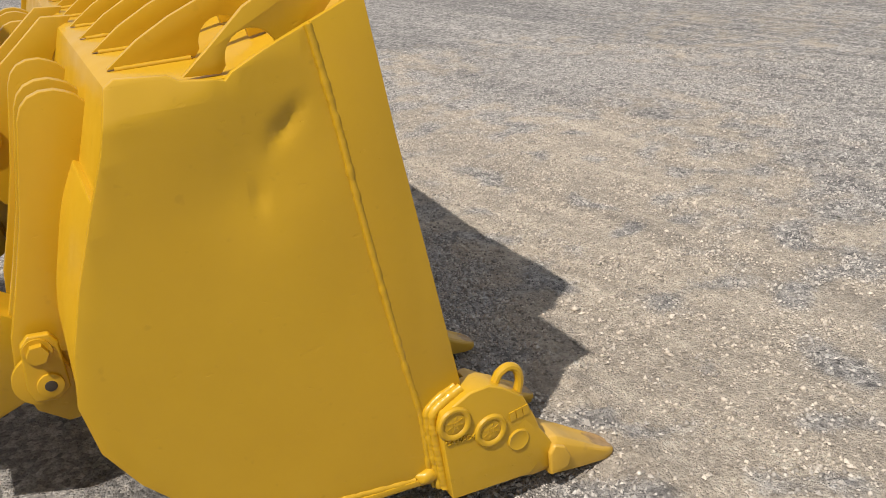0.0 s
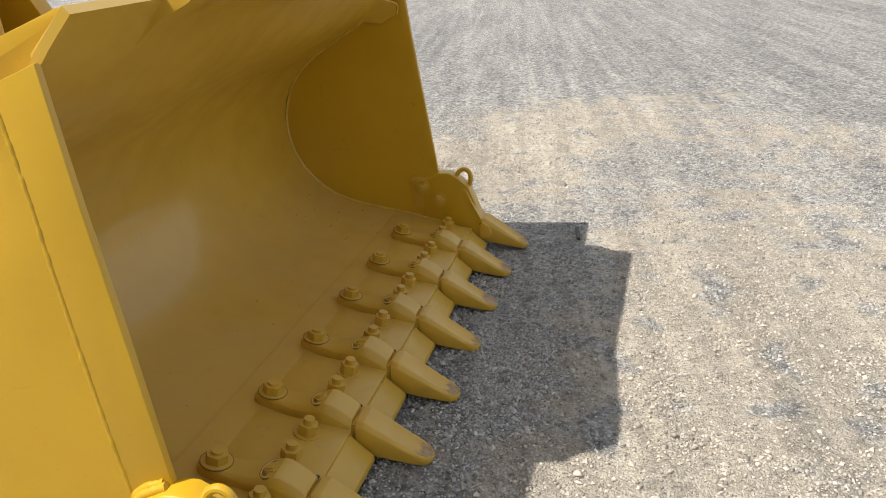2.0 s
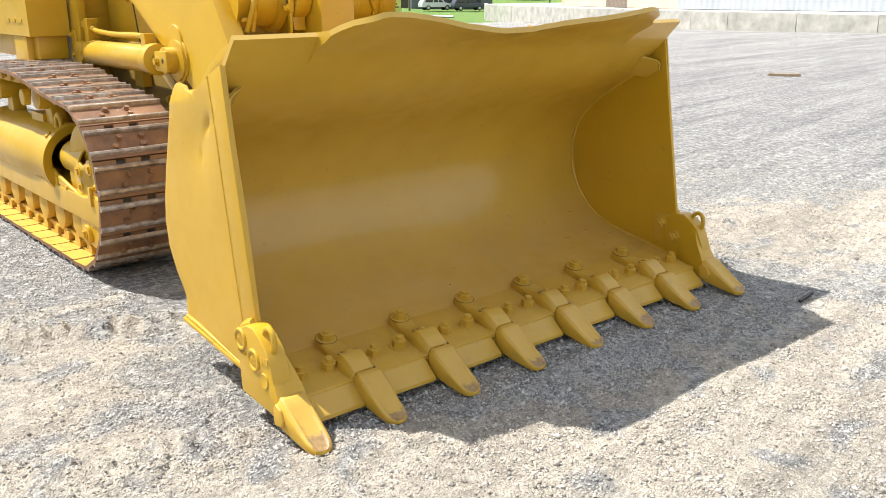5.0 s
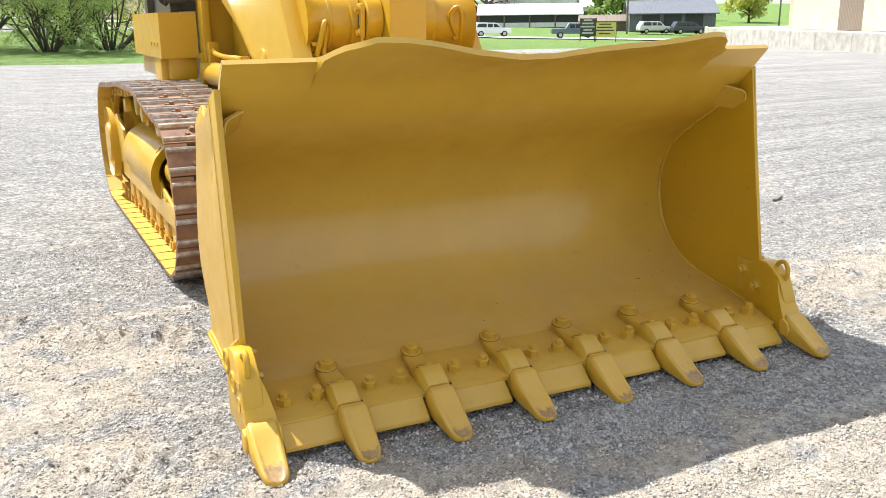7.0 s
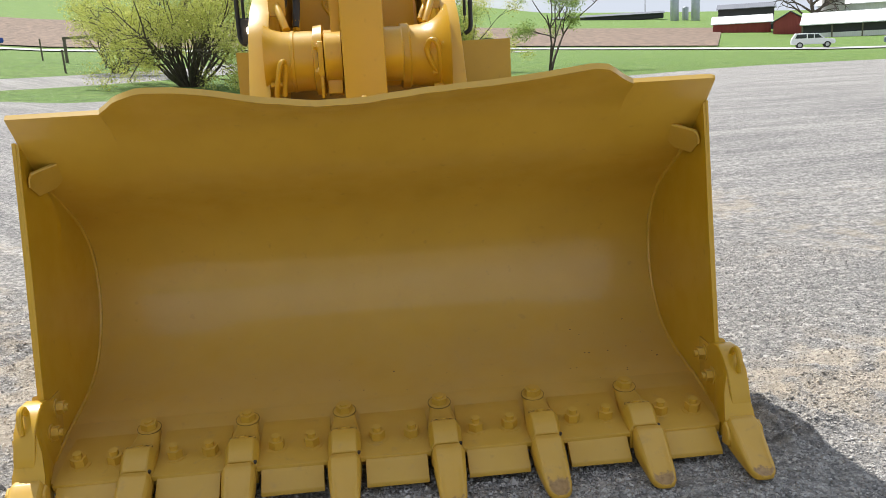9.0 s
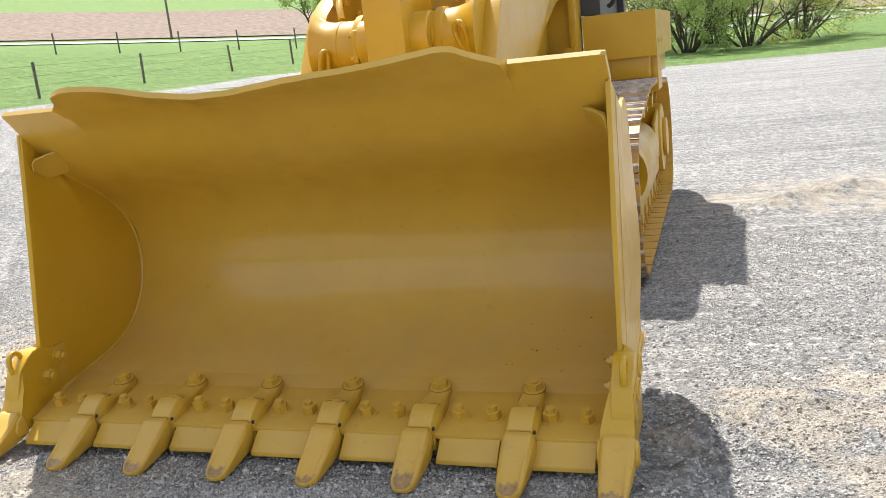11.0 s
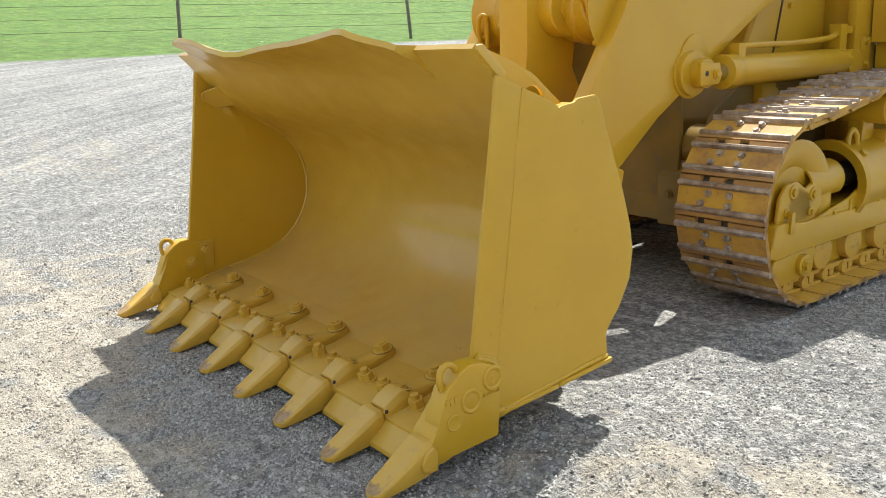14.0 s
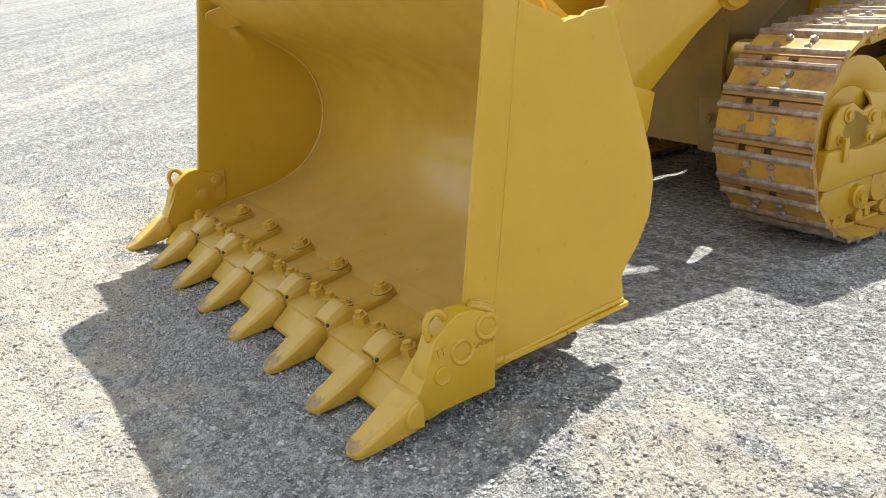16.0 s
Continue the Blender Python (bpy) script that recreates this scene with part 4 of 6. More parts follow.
def corner_guard(s):
    g = [(0.470, 0.095), (0.487, 0.318), (0.478, 0.345), (0.403, 0.380), (0.350, 0.382), (0.312, 0.362), (0.258, 0.318), (0.226, 0.246), (0.206, 0.187), (0.222, 0.100), (0.245, 0.078)]
    bm = prism(g, 1.262 * s, 1.338 * s, "x", 0.008, 3)
    guard = part("corner_guard", bm, YELLOW, bucket, "cast yellow corner guard with raised round bosses")
    # inner flank, swelling towards the tooth's nose
    bm = bmesh.new()
    add_prism(bm, [(0.44, 0.12), (0.44, 0.29), (0.36, 0.355), (0.325, 0.360), (0.268, 0.316), (0.236, 0.244), (0.196, 0.178), (0.180, 0.150), (0.186, 0.085), (0.24, 0.070)], 1.255 * s, 1.334 * s, "x")
    for v in bm.verts:
        if abs(v.co.x) < 1.30:
            low = max(0.0, min(1.0, (0.345 - v.co.z) / 0.15))
            v.co.x = s * (1.275 - 0.050 * low * max(0.0, min(1.0, (0.43 - v.co.y) / 0.10)))
        elif v.co.y < 0.20:
            v.co.x = s * 1.342
    bmesh.ops.recalc_face_normals(bm, faces=bm.faces)
    bevel(bm, 0.007, 2, 20)
    part("guard_flank", bm, YELLOW, guard)
    for y, z in ((0.450, 0.312), (0.355, 0.257)):
        part("boss", spun([(1.332 * s, 0.045), (1.340 * s, 0.045), (1.345 * s, 0.041), (1.346 * s, 0.037), (1.344 * s, 0.031), (1.340 * s, 0.028), (1.341 * s, 0.026), (1.341 * s, 0.004)], y, z, 36), YELLOW, guard)
        # cast figures in the boss, past reading
        bm = bmesh.new()
        for k in range(8):
            a = k * math.pi / 4 + 0.3
            add_box(bm, (-0.001, -0.0013, 0.013), (0.001, 0.0013, 0.022), pose(0, 0, 0, math.degrees(a), 0, 0))
        for k in (-1, 0, 1):
            add_box(bm, (-0.001, k * 0.007 - 0.0018, -0.006), (0.001, k * 0.007 + 0.0018, 0.006))
        bmesh.ops.recalc_face_normals(bm, faces=bm.faces)
        part("cast_mark", bm, YELLOW, guard).matrix_basis = Matrix.Translation((1.341 * s, y, z))
    part("boss", spun([(1.332 * s, 0.030), (1.341 * s, 0.030), (1.3435 * s, 0.027), (1.342 * s, 0.022), (1.342 * s, 0.002)], 0.279, 0.200, 30), YELLOW, guard)
    # lifting eye
    eye = [(1.306 * s, 0.322, 0.355), (1.306 * s, 0.308, 0.382), (1.306 * s, 0.282, 0.394), (1.306 * s, 0.258, 0.380), (1.306 * s, 0.250, 0.348), (1.306 * s, 0.258, 0.312)]
    part("lifting_eye", tube(eye, 0.0115, 10), YELLOW, guard)
    # inner bolts that hold it, on a pad
    part("bolt_pad", prism([(0.43, 0.20), (0.53, 0.20), (0.545, 0.36), (0.45, 0.36)], 1.264 * s, 1.274 * s, "x", 0.003), YELLOW_IN, guard)
    for y, z in ((0.485, 0.312), (0.40, 0.248)):
        b = part("bolt", hexbolt(0.026, 0.024, True, 0.014), YELLOW_IN, guard)
        b.matrix_basis = pose(1.262 * s, y, z, 0, -90 * s, 0)
    t = part("tooth_tip", tip_mesh(0), TIP_MAT, bucket, "long yellow corner tooth point", 22)
    t.matrix_basis = Matrix.Translation((1.287 * s, -0.030, 0.012)) @ Matrix.Diagonal((1.02, 1.0, 1.05, 1))
    for k in (-1, 1):
        part("lug", prism([(0.196, 0.062), (0.198, 0.130), (0.182, 0.152), (0.150, 0.136), (0.132, 0.098), (0.140, 0.070)], 1.287 * s + k * 0.052, 1.287 * s + k * 0.069, "x", 0.008, 3), TIP_MAT, bucket)
    part("tooth_core", box((1.287 * s - 0.045, 0.165, 0.07), (1.287 * s + 0.045, 0.24, 0.135), 0.004), YELLOW_WORN, bucket)
    part("pin_notch", rod((1.287 * s - s * 0.048, 0.196, 0.128), (1.287 * s - s * 0.057, 0.189, 0.145), 0.0065, 12), DARK, bucket)
    # raised foundry mark as plain slabs
    bm = bmesh.new()
    for k in range(3):
        add_box(bm, (-0.003, -0.008 + (k - 1) * 0.019, -0.013), (0.0022, 0.008 + (k - 1) * 0.019, 0.013), pose(0, 0, 0, 8 * s, 0, 0))
    bmesh.ops.recalc_face_normals(bm, faces=bm.faces)
    part("cast_mark", bm, YELLOW, guard).matrix_basis = Matrix.Translation((1.338 * s, 0.274, 0.277))
    word = bpy.data.curves.new("cast_word", "FONT")
    word.body, word.size, word.extrude, word.align_x, word.align_y = "CANADA", 0.020, 0.002, "CENTER", "CENTER"
    word.materials.append(YELLOW)
    w = new("cast_word", word)
    w.parent = guard
    w.matrix_basis = pose(1.3395 * s, 0.436, 0.262, 90, 0, 90 * s) @ pose(0, 0, 0, 0, 0, -5 if s < 0 else 3)
    # a broad rough weld round the rear edge
    for k, (dy, r) in enumerate(((0.0, 0.013), (0.010, 0.011), (0.019, 0.009))):
        part("weld_bead", weld([(1.306 * s - 0.010 * s * k, 0.474 + dy, 0.115), (1.306 * s - 0.010 * s * k, 0.484 + dy, 0.22), (1.306 * s - 0.010 * s * k, 0.491 + dy, 0.312),
                                (1.306 * s - 0.010 * s * k, 0.478 + dy, 0.348 + dy * 0.5), (1.304 * s - 0.010 * s * k, 0.41 + dy, 0.380 + dy * 0.5)], r, 40 + k + s, 0.005), YELLOW, guard, "", 80)


for s in (-1, 1):
    corner_guard(s)

# ---- lift arms, levers and cylinders ----
CX = -0.03
ARM = [(1.42, 0.30), (1.50, 0.33), (1.93, 0.724), (2.265, 0.983), (3.13, 1.50), (3.7, 1.72), (4.3, 1.80), (4.35, 2.05), (4.0, 2.06), (3.2, 2.0), (2.65, 1.93), (2.46, 1.885), (2.30, 1.82), (2.17, 1.74), (2.10, 1.66), (1.77, 1.146), (1.46, 0.62), (1.34, 0.46), (1.33, 0.36)]
for s in (-1, 1):
    x0, x1 = CX + s * 0.465, CX + s * (0.575 if s < 0 else 0.56)
    arm = part("lift_arm", prism(ARM, x0, x1, "x", 0.007), YELLOW, loader, "heavy yellow steel lift arm")
    part("pin_boss", rod((CX + s * 0.54, 2.50, 1.19), (CX + s * 0.60, 2.50, 1.19), 0.115, 32), YELLOW, arm)
    # foot added almost out of sight, to keep sun off the ground below
    part("sun_block_foot", prism([(1.24, 0.46), (1.30, 0.38), (1.44, 0.33), (1.80, 0.62), (1.84, 0.78), (1.62, 0.86), (1.34, 0.62), (1.25, 0.56)], CX + s * 0.55, CX + s * 0.715, "x", 0.012), YELLOW, arm)
    part("cheek_plate", prism([(2.50 + 0.13 * math.cos(a) + (0.035 if math.sin(a) > 0.3 else 0), 1.19 + (0.13 if math.sin(a) < 0 else 0.20) * math.sin(a)) for a in np.linspace(0, 2 * math.pi, 28, endpoint=False)], x1 - s * 0.004, x1 + s * 0.012, "x", 0.005), YELLOW, arm)
    # welded cheek ring round the pin
    bm = bmesh.new()
    add_tube(bm, [Vector((x1 + s * 0.002, 2.50 + 0.122 * math.cos(a), 1.19 + 0.122 * math.sin(a))) for a in np.linspace(0, 2 * math.pi, 41)], 0.008, 6)
    part("weld_bead", bm, YELLOW, arm)
    cyl = part("lift_cylinder", rod((CX + s * 0.615, 2.72, 1.185), (CX + s * 0.60, 3.90, 1.175), 0.083, 32), YELLOW, loader, "yellow hydraulic lift cylinder")
    part("gland", rod((CX + s * 0.615, 2.70, 1.185), (CX + s * 0.615, 2.80, 1.185), 0.092, 32), YELLOW, cyl)
    part("rod", rod((CX + s * 0.615, 2.55, 1.187), (CX + s * 0.615, 2.72, 1.185), 0.045, 24), CHROME, cyl)
    part("rod_eye", rod((CX + s * 0.575, 2.53, 1.19), (CX + s * 0.655, 2.53, 1.19), 0.075, 28), YELLOW, cyl)
    part("pin_plate", prism([(2.45, 1.13), (2.60, 1.13), (2.62, 1.16), (2.61, 1.24), (2.45, 1.245)], CX + s * 0.655, CX + s * 0.675, "x", 0.005), YELLOW, cyl)
    b = part("bolt", hexbolt(0.02, 0.016), YELLOW, cyl)
    b.matrix_basis = pose(CX + s * 0.676, 2.575, 1.185, 0, 90 * s, 0)
    part("pin_hole", rod((CX + s * 0.670, 2.50, 1.19), (CX + s * 0.6765, 2.50, 1.19), 0.015, 16), DARK, cyl)
    part("oil_line", tube([(CX + s * 0.62, 2.83, 1.30), (CX + s * 0.62, 2.95, 1.315), (CX + s * 0.615, 3.4, 1.31), (CX + s * 0.61, 3.75, 1.325), (CX + s * 0.60, 3.87, 1.36)], 0.017, 10), YELLOW, cyl)
    part("port_block", box((CX + s * 0.62 - 0.03, 2.80, 1.255), (CX + s * 0.62 + 0.03, 2.86, 1.33)), YELLOW, cyl)
    part("port_block", box((CX + s * 0.60 - 0.035, 3.83, 1.24), (CX + s * 0.60 + 0.035, 3.90, 1.40)), YELLOW, cyl)
    part("fitting", rod((CX + s * 0.60, 3.86, 1.36), (CX + s * 0.60, 3.98, 1.36), 0.032, 6), YELLOW, cyl)
    part("trunnion", rod((CX + s * 0.52, 3.94, 1.17), (CX + s * 0.68, 3.94, 1.17), 0.08, 28), YELLOW, cyl)
    # pipes along the arm's inner top edge
    xx = CX + s * 0.425
    part("arm_pipe", tube([(xx - s * 0.05, 2.16, 1.70), (xx - s * 0.02, 2.22, 1.78), (xx + s * 0.02, 2.36, 1.89), (xx + s * 0.05, 2.55, 1.985), (xx + s * 0.06, 3.0, 2.06)], 0.021, 12), YELLOW, arm)
    part("pipe_clamp", box((xx - 0.045, 2.27, 1.78), (xx + 0.045, 2.31, 1.87), 0.006), YELLOW, arm)


# cross tube between the arms, flared into each of them
tube_body = part("cross_tube", spun([(CX - 0.485, 0.198), (CX - 0.45, 0.175), (CX - 0.40, 0.160), (CX - 0.34, 0.157), (CX + 0.22, 0.157), (CX + 0.23, 0.172), (CX + 0.27, 0.172), (CX + 0.28, 0.160), (CX + 0.34, 0.163), (CX + 0.39, 0.175), (CX + 0.43, 0.20), (CX + 0.46, 0.235), (CX + 0.48, 0.262)], 2.10, 1.53),
                 YELLOW, loader, "large yellow cross tube flared into the lift arms")
part("tube_collar", spun([(CX - 0.235, 0.158), (CX - 0.23, 0.180), (CX - 0.185, 0.186), (CX - 0.175, 0.158)], 2.10, 1.53), YELLOW, tube_body)
part("tube_seam", spun([(CX - 0.355, 0.157), (CX - 0.35, 0.161), (CX - 0.335, 0.161), (CX - 0.33, 0.157)], 2.10, 1.53), YELLOW, tube_body)
# pin boss with its keeper plate
part("pin_boss", spun([(CX - 0.172, 0.02), (CX - 0.172, 0.118), (CX - 0.165, 0.128), (CX - 0.085, 0.128), (CX - 0.08, 0.10)], 1.96, 1.545, 40), YELLOW, tube_body)
part("boss_bracket", prism([(1.90, 1.36), (2.10, 1.34), (2.10, 1.52), (1.92, 1.52)], CX - 0.165, CX - 0.09, "x", 0.006), YELLOW, tube_body)
keeper = part("pin_keeper", prism([(1.870, 1.455), (1.895, 1.44), (1.915, 1.46), (1.925, 1.60), (1.905, 1.63), (1.875, 1.625), (1.86, 1.60)], CX - 0.205, CX - 0.178, "x", 0.004), YELLOW, tube_body)
part("slot", prism([(1.882, 1.50), (1.898, 1.50), (1.902, 1.575), (1.886, 1.575)], CX - 0.2075, CX - 0.20, "x", 0.0), DARK, keeper)
for z in (1.475, 1.60):
    b = part("bolt", hexbolt(0.016, 0.014), YELLOW, keeper)
    b.matrix_basis = pose(CX - 0.206, 1.892, z, 0, -90, 0)
part("keeper_tail", prism([(1.88, 1.34), (1.90, 1.335), (1.905, 1.46), (1.875, 1.46)], CX - 0.20, CX - 0.185, "x", 0.003), YELLOW, keeper)

# tilt lever in the middle
LEVER = [(1.84, 0.86), (1.76, 0.92), (1.735, 1.02), (1.735, 1.13), (1.755, 1.35), (1.762, 1.60), (1.76, 1.85), (1.79, 2.15), (1.88, 2.45), (2.05, 2.55), (2.25, 2.5), (2.30, 2.1), (2.26, 1.8), (2.24, 1.5), (2.20, 1.40), (2.10, 1.38), (2.08, 1.25), (2.15, 1.10), (2.13, 0.95), (2.04, 0.87), (1.94, 0.84)]
part("tilt_lever", prism(LEVER, CX - 0.078, CX + 0.135, "x", 0.010), YELLOW, loader, "thick yellow tilt lever with square edges")
part("lever_web", prism([(2.02, 1.55), (2.20, 1.55), (2.24, 2.4), (2.06, 2.4)], CX - 0.135, CX - 0.07, "x", 0.006), YELLOW, loader)
part("lever_boss", spun([(CX + 0.13, 0.14), (CX + 0.225, 0.14), (CX + 0.232, 0.133), (CX + 0.232, 0.02)], 1.97, 1.545, 44), YELLOW, loader)
part("lever_pin", spun([(CX + 0.225, 0.068), (CX + 0.237, 0.068), (CX + 0.240, 0.062), (CX + 0.240, 0.01)], 1.965, 1.545, 36), YELLOW, loader)
part("tilt_link", prism([(1.28, 0.84), (1.36, 0.85), (1.86, 0.98), (1.90, 1.06), (1.82, 1.11), (1.30, 0.97)], CX - 0.05, CX + 0.09, "x", 0.01), YELLOW, loader)

# tilt cylinder reaching back from the lever to the hood
tilt = part("tilt_cylinder", rod((CX - 0.03, 2.96, 2.02), (CX - 0.03, 4.2, 1.85), 0.118, 36, 0.02), YELLOW, loader, "yellow tilt cylinder behind the lever")
part("gland", rod((CX - 0.03, 2.90, 2.027), (CX - 0.03, 2.98, 2.018), 0.128, 36, 0.012), YELLOW, tilt)
part("rod", rod((CX + 0.03, 2.2, 2.16), (CX - 0.03, 2.92, 2.025), 0.05, 20), CHROME, tilt)
part("clevis", box((CX - 0.16, 3.0, 1.74), (CX + 0.08, 3.28, 1.82), 0.01), YELLOW, tilt)
for x in (-0.15, 0.05):
    part("clevis_cheek", prism([(2.98, 1.76), (3.25, 1.76), (3.2, 1.98), (3.04, 1.98)], CX + x, CX + x + 0.025, "x", 0.005), YELLOW, tilt)
part("oil_line", tube([(CX - 0.14, 2.95, 1.78), (CX - 0.19, 2.93, 1.86), (CX - 0.18, 2.93, 1.94), (CX - 0.14, 2.96, 2.0)], 0.014, 8), YELLOW, tilt)

# hose loops on the arms' inner sides
part("grease_line", tube([(CX - 0.435, 1.93, 1.36), (CX - 0.42, 1.90, 1.44), (CX - 0.405, 1.89, 1.51), (CX - 0.39, 1.90, 1.535), (CX - 0.378, 1.92, 1.52), (CX - 0.385, 1.93, 1.45), (CX - 0.395, 1.94, 1.36)], 0.014, 10), YELLOW, loader)
part("grease_line", tube([(CX + 0.44, 2.00, 1.34), (CX + 0.428, 1.93, 1.45), (CX + 0.420, 1.90, 1.55), (CX + 0.40, 1.89, 1.60), (CX + 0.375, 1.90, 1.60), (CX + 0.358, 1.92, 1.56), (CX + 0.375, 1.93, 1.50), (CX + 0.41, 1.95, 1.44)], 0.014, 10), YELLOW, loader)
for x, y, z in ((0.415, 1.95, 1.44), (0.42, 1.97, 1.37), (-0.43, 1.93, 1.42)):
    part("pipe_clip", rod((CX + x - 0.03, y, z), (CX + x + 0.03, y, z), 0.014, 6), YELLOW, loader)
# black hoses down to the tube
for x in (-0.405, -0.33):
    part("hydraulic_hose", tube([(CX + x + 0.02, 3.1, 2.55), (CX + x, 2.75, 2.25), (CX + x, 2.60, 2.0), (CX + x - 0.005, 2.56, 1.85), (CX + x - 0.015, 2.50, 1.72 + (0.16 if x < -0.36 else 0))], 0.021, 12), BLACK, loader)
    part("hose_end", rod((CX + x - 0.013, 2.51, 1.70), (CX + x - 0.013, 2.52, 1.76), 0.024, 6), YELLOW, loader)
part("arm_pipe", tube([(CX + 0.36, 2.30, 1.72), (CX + 0.40, 2.36, 1.80), (CX + 0.47, 2.50, 1.85), (CX + 0.45, 2.55, 1.90), (CX + 0.37, 2.6, 1.96), (CX + 0.35, 2.9, 2.05)], 0.022, 12), YELLOW, loader)

# ---- tracks ----
R_I, R_S = 0.455, 0.49
Y_I, Z_I, Y_S, Z_S = 2.72, 0.51, 5.50, 0.53


def track_line():
    """The chain's loop through the middle of the shoes, at even steps."""
    pts = []
    for a in np.linspace(-90, -270, 40):
        pts.append((Y_I + R_I * math.cos(math.radians(a)), Z_I + (R_I + 0.01) * math.sin(math.radians(a))))
    top = [(2.72, 0.97), (3.1, 1.02), (3.55, 1.085), (4.0, 1.09), (4.45, 1.085), (5.0, 1.045), (5.5, 1.02)]
    for p in smooth_path([(y, z, 0) for y, z in top], 10)[1:]:
        pts.append((p.x, p.y))
    for a in np.linspace(90, -90, 40):
        pts.append((Y_S + R_S * math.cos(math.radians(a)), Z_S + R_S * math.sin(math.radians(a))))
    pts.append((Y_I, 0.045))
    P = np.array(pts + [pts[0]])
    d = np.r_[0, np.cumsum(np.hypot(*np.diff(P, axis=0).T))]
    n = round(d[-1] / 0.203)
    s = np.linspace(0, d[-1], n, endpoint=False)
    y, z = np.interp(s, d, P[:, 0]), np.interp(s, d, P[:, 1])
    e = 0.1
    y2, z2 = np.interp((s + e) % d[-1], d, P[:, 0]), np.interp((s + e) % d[-1], d, P[:, 1])
    y1, z1 = np.interp((s - e) % d[-1], d, P[:, 0]), np.interp((s - e) % d[-1], d, P[:, 1])
    return [(a, b, math.degrees(math.atan2(z2i - z1i, y2i - y1i))) for a, b, y1i, z1i, y2i, z2i in zip(y, z, y1, z1, y2, z2)]


SHOE_YELLOW = shoe_material("painted_rusty_steel", [(0.30, (0.22, 0.11, 0.04)), (0.43, (0.42, 0.225, 0.04)), (0.58, (0.52, 0.30, 0.04)), (0.8, (0.58, 0.34, 0.045))])
SHOE_BROWN = shoe_material("brown_rusty_steel", [(0.30, (0.11, 0.055, 0.032)), (0.47, (0.20, 0.095, 0.045)), (0.62, (0.28, 0.135, 0.055)), (0.8, (0.42, 0.22, 0.05))])
BAR_MAT = grouser_material()


def shoe_mesh(bolts):
    """One shoe: y along the chain, -z to the ground. Notched plate, two worn bars, four bolts."""
    bm = bmesh.new()
    w = 0.254
    out = [(-w, -0.104)]
    for x in (-0.105, 0.03):
        out += [(x - 0.026, -0.104), (x - 0.026, -0.070), (x + 0.026, -0.070), (x + 0.026, -0.104)]
    out += [(w, -0.104), (w, 0.098), (-w, 0.098)]
    add_prism(bm, out, -0.011, 0.011, "z")
    # the lip that the next shoe laps over, cut away beside the chain
    for a, c in ((-w, -0.128), (-0.082, 0.007), (0.053, w)):
        add_prism(bm, [(a, 0.092), (c, 0.092), (c, 0.134), (a, 0.134)], 0.006, 0.0145, "z")
    plate_faces = len(bm.faces)
    # dark plates stand in for the shade inside the two chain slots
    for a, c in ((-0.128, -0.082), (0.007, 0.053)):
        add_prism(bm, [(a, 0.080), (c, 0.080), (c, 0.134), (a, 0.134)], 0.0125, 0.0165, "z")
    n0 = len(bm.faces)
    for f in bm.faces:
        if min(v.co.z for v in f.verts) > 0.010:
            f.material_index = 2
    for y, h in ((-0.064, 0.019), (0.062, 0.015)):
        prof = [(y - 0.017, -0.010), (y - 0.013, -0.011 - h * 0.6), (y - 0.006, -0.011 - h), (y + 0.006, -0.011 - h), (y + 0.013, -0.011 - h * 0.6), (y + 0.017, -0.010)]
        add_prism(bm, prof, -w, w, "x")
    bar_faces = len(bm.faces)
    for x, y in ((-0.076, -0.022), (0.045, -0.022), (-0.11, 0.030), (0.045, 0.030)):
        add_rod(bm, (x, y, -0.010), (x, y, -0.018), 0.020, 12)
        add_rod(bm, (x, y, -0.018), (x, y, -0.030), 0.016, 10, 0.013)
    bm.faces.ensure_lookup_table()
    for f in bm.faces[plate_faces:n0]:
        f.material_index = 3
    for f in bm.faces[n0:bar_faces]:
        f.material_index = 1
    for f in bm.faces[bar_faces:]:
        f.material_index = bolts
    bmesh.ops.recalc_face_normals(bm, faces=bm.faces)
    return bm


def link_mesh():
    bm = bmesh.new()
    for x in (-0.105, 0.105):
        add_prism(bm, [(-0.112, 0.070), (-0.10, 0.090), (0.11, 0.090), (0.122, 0.070), (0.06, 0.066), (-0.05, 0.066)], x - 0.022, x + 0.022, "x")
        add_prism(bm, [(-0.088, 0.010), (0.088, 0.010), (0.082, 0.026), (-0.082, 0.026)], x - 0.026, x + 0.026, "x")
        add_prism(bm, [(-0.020, 0.024), (0.020, 0.024), (0.024, 0.068), (-0.024, 0.068)], x - 0.020, x + 0.020, "x")
        for y in (-0.098, 0.103):
            add_rod(bm, (x - 0.027, y, 0.052), (x + 0.027, y, 0.052), 0.034, 14)
            add_rod(bm, (x - 0.033, y, 0.052), (x + 0.033, y, 0.052), 0.016, 10)
    add_rod(bm, (-0.145, 0.10, 0.055), (0.145, 0.10, 0.055), 0.030, 14)
    bmesh.ops.recalc_face_normals(bm, faces=bm.faces)
    return bm


